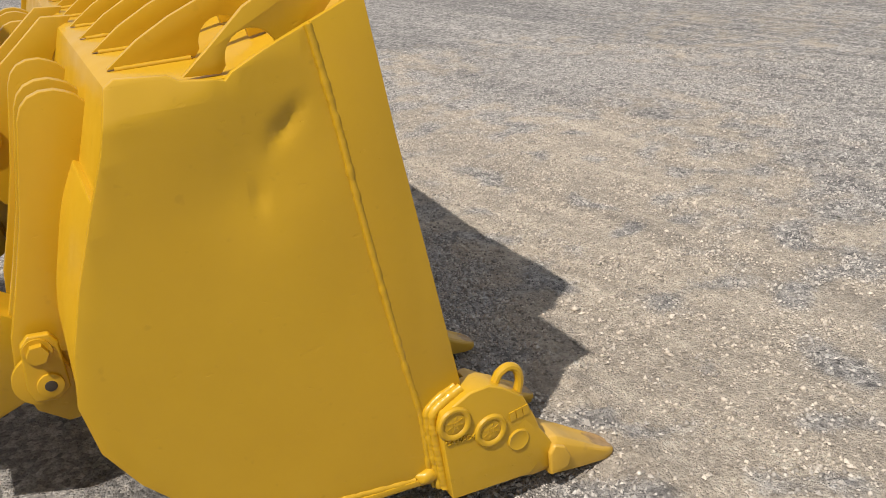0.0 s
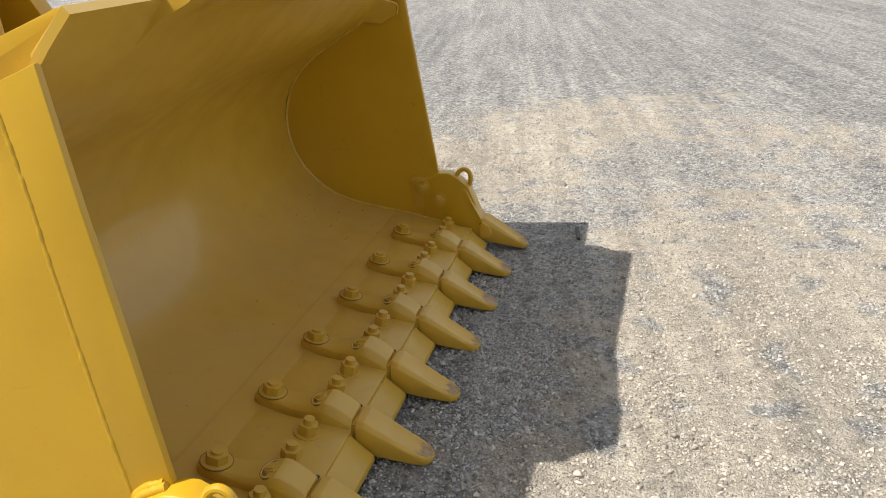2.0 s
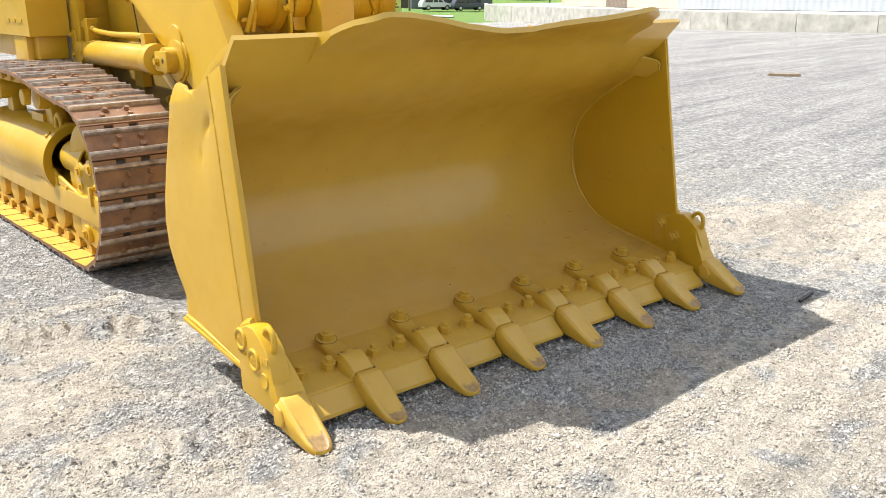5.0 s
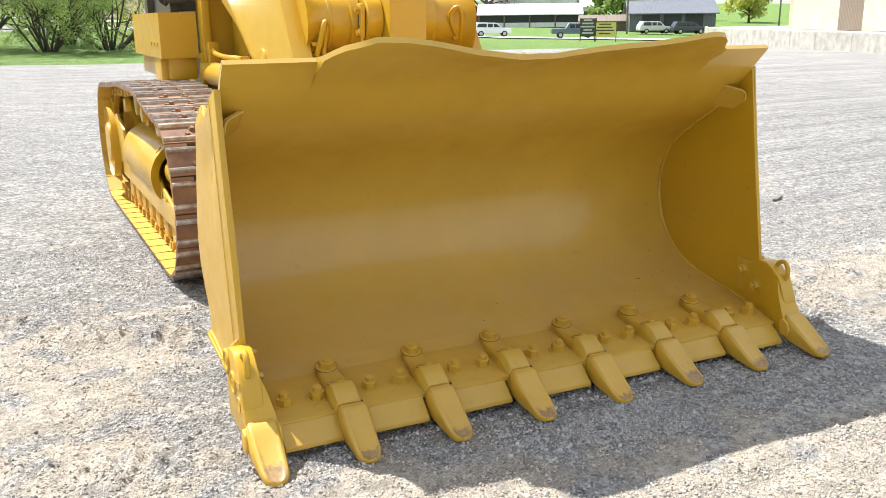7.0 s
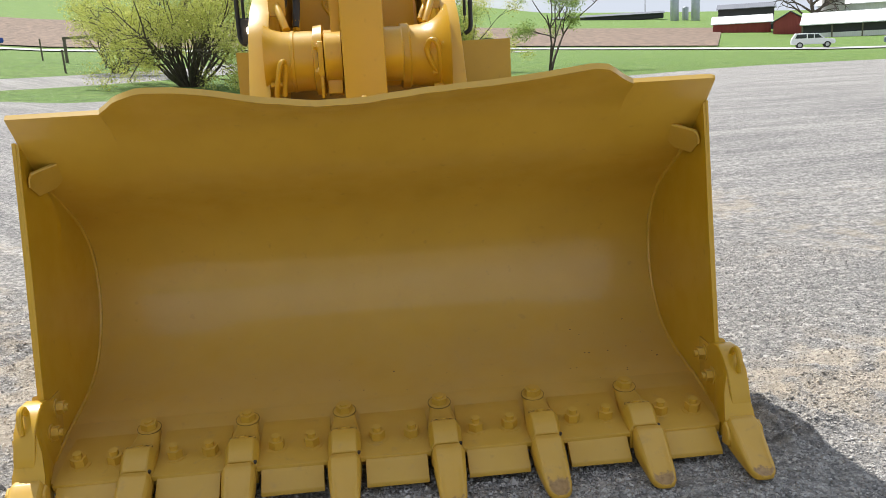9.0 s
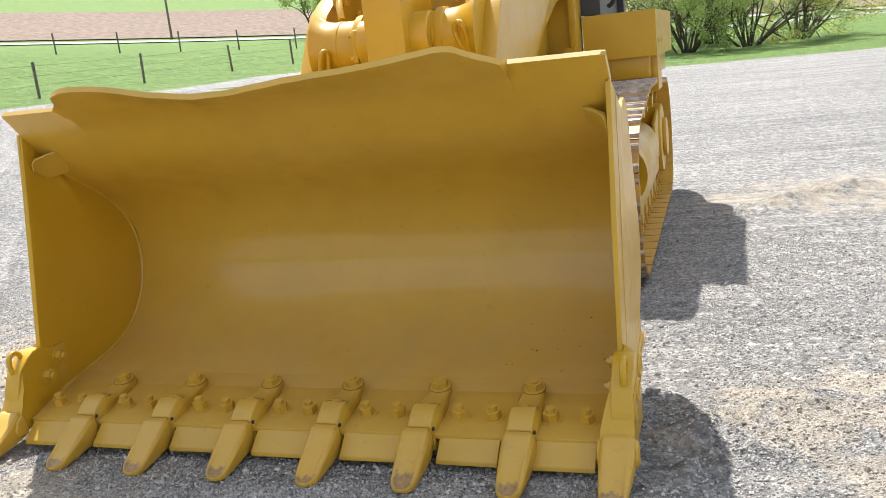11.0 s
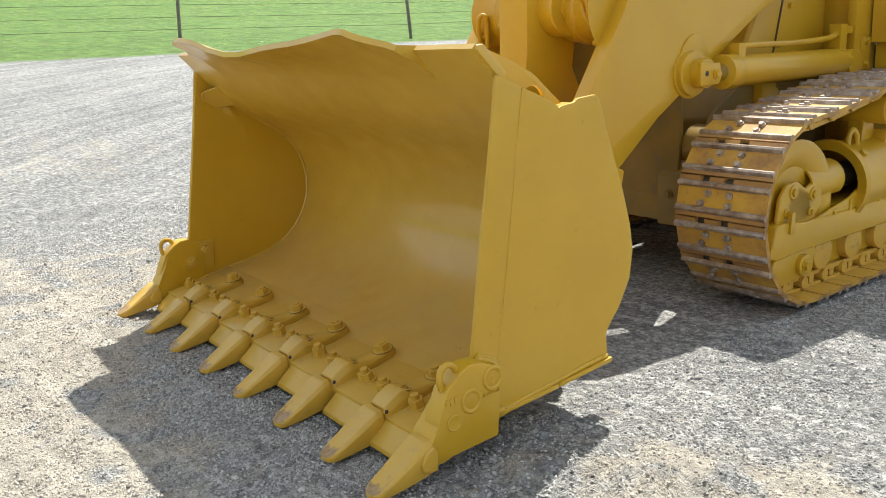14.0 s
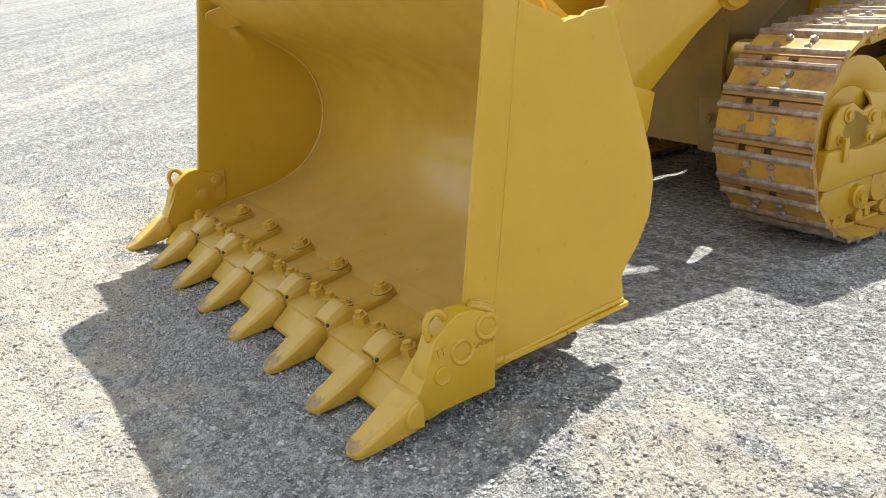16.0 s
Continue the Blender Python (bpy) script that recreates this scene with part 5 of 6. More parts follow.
line = track_line()
link0 = None
for s in (-1, 1):
    xc = CX + s * 0.945
    xo = xc + s * 0.175
    track = part("track_frame", prism([(2.72, 0.13), (5.0, 0.15), (5.2, 0.28), (5.2, 0.46), (3.1, 0.46), (2.70, 0.40)], xc - s * 0.18, xc + s * 0.10, "x", 0.012), YELLOW, loader, "yellow track roller frame with rusty steel shoes")
    shoe0 = None
    for i, (y, z, a) in enumerate(line):
        m = pose(xc, y, z, a + 180, 0, 0)
        if shoe0 is None:
            shoe0 = part("track_shoe", shoe_mesh(1 if s > 0 else 0), [SHOE_YELLOW if s > 0 else SHOE_BROWN, BAR_MAT, YELLOW_WORN, DARK], track, "", 30)
            shoe0.matrix_basis = m
        else:
            again(shoe0, m)
        if link0 is None:
            link0 = part("chain_link", link_mesh(), YELLOW_WORN, track, "", 30)
            link0.matrix_basis = m
        else:
            again(link0, m).parent = track
    # side beam with its sloping nose
    part("side_beam", prism([(2.43, 0.295), (2.485, 0.455), (2.56, 0.462), (2.73, 0.435), (5.15, 0.435), (5.15, 0.295), (2.70, 0.285), (2.50, 0.275)], xc + s * 0.10, xo, "x", 0.014, 3), YELLOW, track)
    part("nose_block", prism([(2.455, 0.205), (2.57, 0.125), (2.86, 0.15), (2.88, 0.29), (2.50, 0.285)], xc + s * 0.09, xo - s * 0.012, "x", 0.012, 3), YELLOW, track)
    cap = part("end_cap", rod((xo - s * 0.02, 2.745, 0.212), (xo + s * 0.012, 2.745, 0.212), 0.056, 28, 0.006), YELLOW, track)
    b = part("bolt", hexbolt(0.024, 0.014), YELLOW, cap)
    b.matrix_basis = pose(xo + s * 0.012, 2.745, 0.212, 0, 90 * s, 0)
    part("tab", prism([(2.585, 0.40), (2.625, 0.40), (2.62, 0.51), (2.59, 0.51)], xo - s * 0.004, xo + s * 0.014, "x", 0.004), YELLOW, track)
    # idler wheel
    part("idler", rod((xc - 0.10, Y_I, Z_I), (xc + 0.10, Y_I, Z_I), 0.335, 56, 0.02), YELLOW, track)
    part("idler_rim", spun([(xc + s * 0.095, 0.345), (xc + s * 0.13, 0.345), (xc + s * 0.135, 0.33), (xc + s * 0.125, 0.24), (xc + s * 0.095, 0.20)], Y_I, Z_I, 56), YELLOW, track)
    part("idler_hub", rod((xc - 0.15, Y_I, Z_I), (xc + 0.15, Y_I, Z_I), 0.11, 32, 0.01), YELLOW, track)
    # bearing block: two lobes with bolts
    fork = part("idler_fork", prism([(2.52, 0.455), (2.60, 0.42), (2.86, 0.43), (2.95, 0.50), (2.93, 0.58), (2.86, 0.63), (2.78, 0.60), (2.70, 0.655), (2.60, 0.645), (2.54, 0.58)], xc + s * 0.125, xo - s * 0.025, "x", 0.018, 3), YELLOW, track)
    for y, z, r in ((2.655, 0.60, 0.036), (2.845, 0.565, 0.036), (2.60, 0.50, 0.025), (2.83, 0.475, 0.025)):
        part("bolt", rod((xo - s * 0.04, y, z), (xo - s * 0.018, y, z), r, 20, 0.006), YELLOW, fork)
        b = part("bolt", hexbolt(r * 0.6, 0.012, False), YELLOW, fork)
        b.matrix_basis = pose(xo - s * 0.019, y, z, 0, 90 * s, 0)
    # curved shield over the recoil rod
    bm = bmesh.new()
    arc = [(0.105 * math.cos(a), 0.105 * math.sin(a)) for a in np.linspace(math.radians(-40), math.radians(130), 14)]
    inner = [(u * 0.90, v * 0.90) for u, v in arc[::-1]]
    add_prism(bm, [(xc + s * (0.045 + u), 0.60 + v) for u, v in arc + inner], 2.84, 3.16, "y")
    bmesh.ops.recalc_face_normals(bm, faces=bm.faces)
    part("shield", bm, YELLOW, track)
    part("recoil_rod", rod((xc + s * 0.03, 2.84, 0.59), (xc + s * 0.03, 3.40, 0.59), 0.07, 24), DARK, track)
    # recoil housing with a flanged mouth
    n_seg = 40
    bm = bmesh.new()
    rings = []
    for y, r in ((3.52, 0.10), (3.40, 0.172), (3.26, 0.182), (3.25, 0.235), (3.29, 0.240), (3.30, 0.215), (3.60, 0.215), (3.63, 0.224), (4.7, 0.224), (4.8, 0.19), (4.82, 0.02)):
        rings.append([bm.verts.new((xc - s * 0.01 + r * math.cos(2 * math.pi * k / n_seg), y, 0.55 + r * math.sin(2 * math.pi * k / n_seg))) for k in range(n_seg)])
    for a, c in zip(rings, rings[1:]):
        for k in range(n_seg):
            bm.faces.new((a[k], a[(k + 1) % n_seg], c[(k + 1) % n_seg], c[k]))
    bmesh.ops.recalc_face_normals(bm, faces=bm.faces)
    housing = part("recoil_housing", bm, YELLOW, track)
    part("cover_skirt", prism([(2.84, 0.43), (4.9, 0.43), (4.9, 0.57), (3.50, 0.60), (3.38, 0.575), (3.20, 0.50)], xc + s * 0.145, xo - s * 0.004, "x", 0.015, 3), YELLOW, housing)
    for y in (3.72, 4.3):
        part("cover_seam", box((min(xo, xo - s * 0.03), y, 0.44), (max(xo - s * 0.001, xo - s * 0.031), y + 0.010, 0.57), 0.002), YELLOW, housing)
    part("cover_pad", box((xc - 0.07, 3.66, 0.74), (xc + 0.11, 3.90, 0.812), 0.012), YELLOW, housing)
    part("handle", tube([(xc + s * 0.06, 3.34, 0.74), (xc + s * 0.06, 3.345, 0.80), (xc + s * 0.06, 3.38, 0.835), (xc + s * 0.06, 3.43, 0.80), (xc + s * 0.06, 3.44, 0.74)], 0.016, 10), YELLOW, housing)
    part("plug", rod((xc + s * 0.125, 3.36, 0.70), (xc + s * 0.150, 3.36, 0.725), 0.024, 6), YELLOW, housing)
    for k in range(4):
        y = 3.02 + k * 0.16
        part("gusset", prism([(y, 0.43), (y + 0.018, 0.43), (y + 0.018, 0.455 + 0.035 * k), (y, 0.45 + 0.033 * k)], xo - s * 0.006, xo + s * 0.004, "x", 0.003), YELLOW, housing)
    for k in range(7):
        y = 2.98 + k * 0.32
        part("track_roller", rod((xc - 0.152, y, 0.228), (xc + 0.152, y, 0.228), 0.092, 24, 0.012), YELLOW_WORN, track)
    for y in (3.6, 4.45):
        roller = part("carrier_roller", rod((xc - 0.12, y, 0.935), (xc + 0.16, y, 0.935), 0.085, 28, 0.012), YELLOW, track)
        part("roller_cap", rod((xc + s * 0.155, y, 0.935), (xc + s * 0.20, y, 0.935), 0.052, 24, 0.008), YELLOW, roller)
        part("roller_bracket", prism([(y - 0.08, 0.70), (y + 0.08, 0.70), (y + 0.05, 0.93), (y - 0.05, 0.93)], xc - 0.05, xc + 0.04, "x", 0.008), YELLOW, track)
    part("sprocket", rod((xc - 0.05, Y_S, Z_S), (xc + 0.05, Y_S, Z_S), 0.40, 44, 0.01), YELLOW, track)
    part("final_drive", rod((xc - 0.20, Y_S, Z_S), (xc + s * 0.205, Y_S, Z_S), 0.30, 44, 0.03), YELLOW, track)
    part("drive_cap", rod((xc + s * 0.20, Y_S, Z_S), (xc + s * 0.24, Y_S, Z_S), 0.17, 36, 0.015), YELLOW, track)
    part("drive_arm", prism([(4.85, 0.42), (5.5, 0.36), (5.6, 0.60), (5.3, 0.80), (4.9, 0.70)], xc + s * 0.14, xc + s * 0.18, "x", 0.02), YELLOW, track)

    # the tracks stand slightly askew to the bucket
    track.matrix_basis = Matrix.Translation((xc, 2.5, 0)) @ pose(0, 0, 0, 0, 0, 1.2) @ Matrix.Translation((-xc, -2.5, 0))

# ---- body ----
# frame and guards carry the belly's shade in their grimy colour
body = part("main_frame", prism([(2.9, 0.42), (5.9, 0.42), (5.9, 1.25), (3.2, 1.25), (2.9, 0.9)], CX - 0.44, CX + 0.44, "x", 0.02), GRIMY_SHADED, loader)
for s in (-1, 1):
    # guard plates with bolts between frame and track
    plate = part("frame_guard", prism([(2.62, 0.62), (3.2, 0.55), (3.9, 0.55), (3.9, 1.10), (3.1, 1.10), (2.85, 0.95)], CX + s * 0.44, CX + s * 0.465, "x", 0.008), GRIMY_SHADED, loader)
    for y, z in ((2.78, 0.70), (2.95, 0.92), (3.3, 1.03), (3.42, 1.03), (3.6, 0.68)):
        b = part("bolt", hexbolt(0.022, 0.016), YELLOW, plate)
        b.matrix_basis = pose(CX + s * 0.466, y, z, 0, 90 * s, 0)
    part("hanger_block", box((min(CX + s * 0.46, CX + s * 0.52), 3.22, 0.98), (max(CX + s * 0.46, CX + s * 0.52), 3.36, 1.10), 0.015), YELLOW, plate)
    part("cross_member", rod((CX + s * 0.42, 2.75, 0.78), (CX + s * 0.62, 2.75, 0.78), 0.12, 28, 0.01), GRIMY_SHADED, loader)
    knee = part("frame_knee", prism([(2.58, 0.34), (2.95, 0.34), (2.95, 0.66), (2.66, 0.70), (2.58, 0.62)], CX + s * 0.30, CX + s * 0.66, "x", 0.012), GRIMY_SHADED, loader)
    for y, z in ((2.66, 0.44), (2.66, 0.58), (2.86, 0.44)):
        b = part("bolt", hexbolt(0.022, 0.016), GRIMY_SHADED, knee)
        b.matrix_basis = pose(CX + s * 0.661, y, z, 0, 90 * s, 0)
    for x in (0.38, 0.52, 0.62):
        b = part("bolt", hexbolt(0.022, 0.016), GRIMY_SHADED, knee)
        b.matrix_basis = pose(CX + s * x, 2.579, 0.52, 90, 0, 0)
    part("cylinder_tower", prism([(3.98, 0.70), (4.22, 0.70), (4.28, 2.6), (4.02, 2.6)], CX + s * 0.58, CX + s * 0.635, "x", 0.006), YELLOW, loader)
    web = part("tower_web", prism([(3.2, 0.80), (4.0, 0.80), (4.0, 2.2), (3.6, 2.0), (3.2, 1.3)], CX + s * 0.38, CX + s * 0.42, "x", 0.006), YELLOW, loader)
    part("web_seam", prism([(3.42, 1.10), (3.435, 1.10), (3.60, 1.75), (3.585, 1.75)], CX + s * 0.42, CX + s * 0.424, "x", 0.0), DARK, web)
    for y, z in ((3.52, 1.30), (3.62, 1.52), (3.8, 1.62)):
        b = part("bolt", hexbolt(0.016, 0.012), YELLOW, web)
        b.matrix_basis = pose(CX + s * 0.42, y, z, 0, 90 * s, 0)
    x_in, x_out = CX + s * 0.65, CX + s * (0.92 if s < 0 else 1.18)
    fender = part("side_tank", box((min(x_in, x_out), 4.16, 1.28), (max(x_in, x_out), 5.7, 1.61), 0.022, 3), YELLOW, loader, "square yellow fender tank beside the cab")
    part("tank_step", prism([(4.20, 1.12), (5.7, 1.12), (5.7, 1.285), (4.20, 1.285)], CX + s * 0.66, x_out - s * 0.06, "x", 0.01), YELLOW, loader)
    for k in range(3):
        part("latch", box((x_out - 0.006, 4.30 + 0.16 * k, 1.37), (x_out + 0.006, 4.40 + 0.16 * k, 1.395), 0.003), YELLOW, fender)
    part("bracket", prism([(4.30, 1.02), (4.62, 1.02), (4.62, 1.28), (4.30, 1.28)], min(x_out - s * 0.08, x_out - s * 0.01), max(x_out - s * 0.08, x_out - s * 0.01), "x", 0.01), YELLOW, fender)
    cp = part("cover_plate", prism([(4.06, 1.12), (4.15, 1.12), (4.15, 1.32), (4.06, 1.32)], CX + s * 0.635, CX + s * 0.65, "x", 0.004), YELLOW, loader)
    for z in (1.15, 1.29):
        b = part("bolt", hexbolt(0.018, 0.014), YELLOW, cp)
        b.matrix_basis = pose(CX + s * 0.65, 4.105, z, 0, 90 * s, 0)
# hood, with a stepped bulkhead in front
beam = part("front_beam", box((CX - 0.66, 2.60, 0.36), (CX + 0.66, 2.90, 0.50), 0.02, 3), GRIMY_SHADED, loader, "grimy, shade-darkened cross beam in front of the belly")
# plate added between the arms to stop sun reaching the ground ahead
part("sun_block_plate", prism([(2.60, 0.48), (2.63, 0.48), (2.67, 1.52), (2.64, 1.52)], CX - 0.42, CX + 0.42, "x", 0.006), GRIMY_SHADED, loader, "added plate between the lift arms that blocks sun, grimy and shade-darkened")
hood = part("hood", box((CX - 0.39, 3.32, 1.2), (CX + 0.39, 4.3, 2.02), 0.03, 3), YELLOW, loader, "yellow hood and bulkhead behind the lever")
part("bulkhead_step", box((CX - 0.26, 3.22, 1.50), (CX + 0.20, 3.33, 1.76), 0.012), YELLOW, hood)
# a dark slab in place of the recess's shade
part("bulkhead_recess", box((CX - 0.10, 3.212, 1.66), (CX + 0.02, 3.222, 1.72), 0.003), DARK, hood)
part("firewall", box((CX - 0.60, 4.06, 0.62), (CX + 0.60, 4.12, 2.12), 0.01), YELLOW, loader)
# cab: posts, sill, roof and dark glass
GLASS = plain("tinted_cab_glass", (0.03, 0.035, 0.04), 0.06, vary=0.1, bumpy=0.0)
CAB = plain("dark_grey_cab_paint", (0.045, 0.045, 0.048), 0.45)
cab = part("cab", box((CX - 0.72, 4.40, 1.62), (CX + 0.72, 5.9, 2.05), 0.02, 2), CAB, loader, "dark grey cab with tinted glass")
for x in (-0.70, 0.70):
    for y in (4.34, 5.84):
        part("post", box((CX + x - 0.075, y - 0.07, 1.62), (CX + x + 0.075, y + 0.07, 2.95), 0.014, 2), CAB, cab)
    part("side_glass", box((CX + x - 0.01, 4.42, 2.05), (CX + x + 0.01, 5.76, 2.92), 0.002), GLASS, cab)
    # grab loop beside the post
    s = 1 if x > 0 else -1
    part("grab_loop", tube([(CX + s * 0.80, 4.27, 2.22), (CX + s * 0.855, 4.24, 2.20), (CX + s * 0.885, 4.22, 2.10), (CX + s * 0.888, 4.22, 1.80), (CX + s * 0.88, 4.22, 1.70), (CX + s * 0.84, 4.23, 1.665)], 0.017, 10), BLACK, cab)
    part("grab_loop", tube([(CX + s * 0.80, 4.27, 2.12), (CX + s * 0.835, 4.25, 2.10), (CX + s * 0.845, 4.24, 1.98), (CX + s * 0.845, 4.24, 1.80)], 0.012, 10), BLACK, cab)
part("windscreen", box((CX - 0.63, 4.37, 2.05), (CX + 0.63, 4.39, 2.92), 0.002), GLASS, cab)
part("roof", box((CX - 0.82, 4.2, 2.92), (CX + 0.82, 6.0, 3.05), 0.04, 3), CAB, cab)
lamp = part("work_lamp", box((CX - 0.865, 4.15, 1.675), (CX - 0.695, 4.27, 1.862), 0.012), BLACK, loader, "black square work lamp, lit")
part("bezel", prism([(CX - 0.855, 1.685), (CX - 0.705, 1.685), (CX - 0.705, 1.852), (CX - 0.855, 1.852)], 4.140, 4.152, "y", 0.006), DARK, lamp)
part("lens", rod((CX - 0.782, 4.130, 1.770), (CX - 0.782, 4.142, 1.770), 0.038, 28), plain("lamp_glow", (1, 0.95, 0.85), 0.3, emit=25.0), lamp, "glowing warm lens")
part("lamp_post", box((CX - 0.82, 4.2, 1.60), (CX - 0.76, 4.25, 1.70), 0.004), BLACK, lamp)

# ---- loose stones on the yard ----
def build_stones():
    rng = np.random.default_rng(5)
    base = np.array([(1, 0, 0), (-1, 0, 0), (0, 1, 0), (0, -1, 0), (0, 0, 1), (0, 0, -1)], float)
    tris = np.array([(0, 2, 4), (2, 1, 4), (1, 3, 4), (3, 0, 4), (2, 0, 5), (1, 2, 5), (3, 1, 5), (0, 3, 5)])
    n = 430000
    ang, rad = rng.uniform(0, 2 * np.pi, n), 4.9 * np.power(rng.uniform(0, 1, n), 0.64)
    px, py = rad * np.cos(ang), -0.1 + rad * np.sin(ang) * 0.9
    size = np.exp(rng.normal(math.log(0.0053), 0.36, n))
    size[:3000] = rng.uniform(0.007, 0.011, 3000)
    size[:140] = rng.uniform(0.011, 0.018, 140)
    clump = ripple(px * 3.2, py * 3.2, 2) + 0.6 * ripple(px * 11.0, py * 11.0, 5)
    sandy = sample(SANDY, px, py)
    chance = np.clip(0.70 + 0.7 * clump - 0.38 * sandy, 0.22, 1.0)
    keep = (rng.uniform(0, 1, n) < chance) & ~((np.abs(px) < 1.15) & (py > 0.75))
    px, py, size, sandy = px[keep], py[keep], size[keep], sandy[keep]
    n = len(px)
    pz = height(px, py) + sample(LUMP, px, py) * near_fade(px, py)
    v = base[None] * (size[:, None] * rng.uniform(0.6, 1.3, (n, 6)))[:, :, None]
    v[:, :, 1] *= rng.uniform(0.6, 1, (n, 1))
    v[:, :, 2] *= rng.uniform(0.55, 0.9, (n, 1))
    a = rng.uniform(0, 6.28, (n, 1))
    t = rng.uniform(-0.5, 0.5, (n, 1))
    vx, vz = v[:, :, 0] * np.cos(t) - v[:, :, 2] * np.sin(t), v[:, :, 0] * np.sin(t) + v[:, :, 2] * np.cos(t)
    X = px[:, None] + np.cos(a) * vx - np.sin(a) * v[:, :, 1]
    Y = py[:, None] + np.sin(a) * vx + np.cos(a) * v[:, :, 1]
    Z = pz[:, None] + vz + size[:, None] * 0.22
    verts = np.stack([X, Y, Z], -1).reshape(-1, 3).tolist()
    faces = (np.arange(n)[:, None, None] * 6 + tris[None]).reshape(-1, 3).tolist()
    me = bpy.data.meshes.new("loose_stones")
    me.from_pydata(verts, [], faces)
    me.attributes.new("earth", "FLOAT", "POINT").data.foreach_set("value", np.repeat(sandy, 6).astype(np.float32))
    me.polygons.foreach_set("use_smooth", np.repeat(rng.uniform(0, 1, n) < 0.45, 8))
    m, nn, l, b = material("crushed_stone", 0.85)
    g = nn.new("ShaderNodeNewGeometry")
    col = ramp(nn, l, g.outputs["Random Per Island"], [(0.0, (0.12, 0.118, 0.116)), (0.35, (0.31, 0.305, 0.297)), (0.7, (0.46, 0.45, 0.435)), (0.95, (0.57, 0.556, 0.53)), (1.0, (0.66, 0.64, 0.61))])
    col = mix(nn, l, 0.25, col, ramp(nn, l, noise_tex(nn, l, 160, 3).outputs[0], [(0.3, (0.15, 0.15, 0.15)), (0.7, (0.55, 0.53, 0.5))]))
    att = nn.new("ShaderNodeAttribute")
    att.attribute_name = "earth"
    l.new(mix(nn, l, math_node(nn, l, "MULTIPLY", att.outputs["Fac"], 0.75, clamp=True), col, mix(nn, l, 0.7, col, (0.68, 0.58, 0.46), "OVERLAY")), b.inputs["Base Color"])
    me.materials.append(m)
    tagged(new("loose_stones", me), "grey and tan crushed stone chips strewn over the yard", "gravel", kind="stuff")


build_stones()

# ---- beyond the yard ----
def on_land(x, y, up=0.0):
    return Vector((x, y, float(height(x, y)) + up))


def polar(az, d):
    a = math.radians(az)
    return d * math.sin(a), d * math.cos(a)


def land_strip(name, az0, az1, r0, r1, mat, label, category, lift=0.05, n=90, rows=3):
    verts, faces = [], []
    azs = np.linspace(az0, az1, n)
    rs = np.linspace(r0, r1, rows)
    for a in azs:
        for r in rs:
            x, y = polar(a, r)
            verts.append(on_land(x, y, lift))
    for i in range(n - 1):
        for j in range(rows - 1):
            k = i * rows + j
            faces.append((k, k + 1, k + rows + 1, k + rows))
    me = bpy.data.meshes.new(name)
    me.from_pydata([tuple(v) for v in verts], [], faces)
    me.materials.append(mat)
    tagged(new(name, me), label, category, kind="structure")


ROAD = plain("pale_asphalt", (0.42, 0.42, 0.42), 0.85, vary=0.1, scale=0.6)
SOIL = plain("tilled_soil", (0.19, 0.135, 0.098), 0.95, vary=0.55, scale=1.1, bumpy=0.9)
FIELD = plain("spring_crop", (0.10, 0.26, 0.03), 0.9, vary=0.2, scale=0.05)
land_strip("road", -70, 40, 106, 112.5, ROAD, "pale grey country road past the fields", "road", 0.12)
land_strip("ploughed_field", -70, 23, 118, 203, SOIL, "freshly tilled brown field beside the road", "field", 0.15, 70, 14)

WOOD_POST = plain("weathered_post", (0.16, 0.14, 0.11), 0.9, vary=0.3, scale=9)
BARK = plain("dark_bark", (0.075, 0.06, 0.045), 0.9, vary=0.35, scale=8, bumpy=0.5)


def leaf_material(name, a, b):
    m, n, l, bs = material(name, 0.55)
    g = n.new("ShaderNodeNewGeometry")
    col = ramp(n, l, g.outputs["Random Per Island"], [(0.0, a), (1.0, b)])
    l.new(col, bs.inputs["Base Color"])
    tr = n.new("ShaderNodeBsdfTranslucent")
    l.new(col, tr.inputs[0])
    both = n.new("ShaderNodeMixShader")
    both.inputs[0].default_value = 0.45
    l.new(bs.outputs[0], both.inputs[1])
    l.new(tr.outputs[0], both.inputs[2])
    l.new(both.outputs[0], n["Material Output"].inputs[0])
    return m


LEAF_YELLOW = leaf_material("young_yellow_leaves", (0.34, 0.38, 0.06), (0.66, 0.66, 0.20))
LEAF_GREEN = leaf_material("spring_leaves", (0.18, 0.28, 0.06), (0.42, 0.52, 0.16))
LEAF_DARK = leaf_material("conifer_needles", (0.03, 0.06, 0.03), (0.07, 0.11, 0.05))


def leaves(tips, rng, count, spread, size, droop=0.0):
    verts, faces = [], []
    tips = np.array(tips)
    for c in tips[rng.integers(0, len(tips), count)]:
        p = c + rng.normal(0, spread, 3)
        p[2] -= abs(rng.normal(0, droop)) if droop else 0
        u = rng.normal(0, 1, 3)
        u /= np.linalg.norm(u)
        v = np.cross(u, rng.normal(0, 1, 3))
        v /= np.linalg.norm(v)
        s = size * rng.uniform(0.6, 1.4)
        k = len(verts)
        verts += [tuple(p - u * s), tuple(p + v * s * 0.45), tuple(p + u * s), tuple(p - v * s * 0.45)]
        faces.append((k, k + 1, k + 2, k + 3))
    return verts, faces


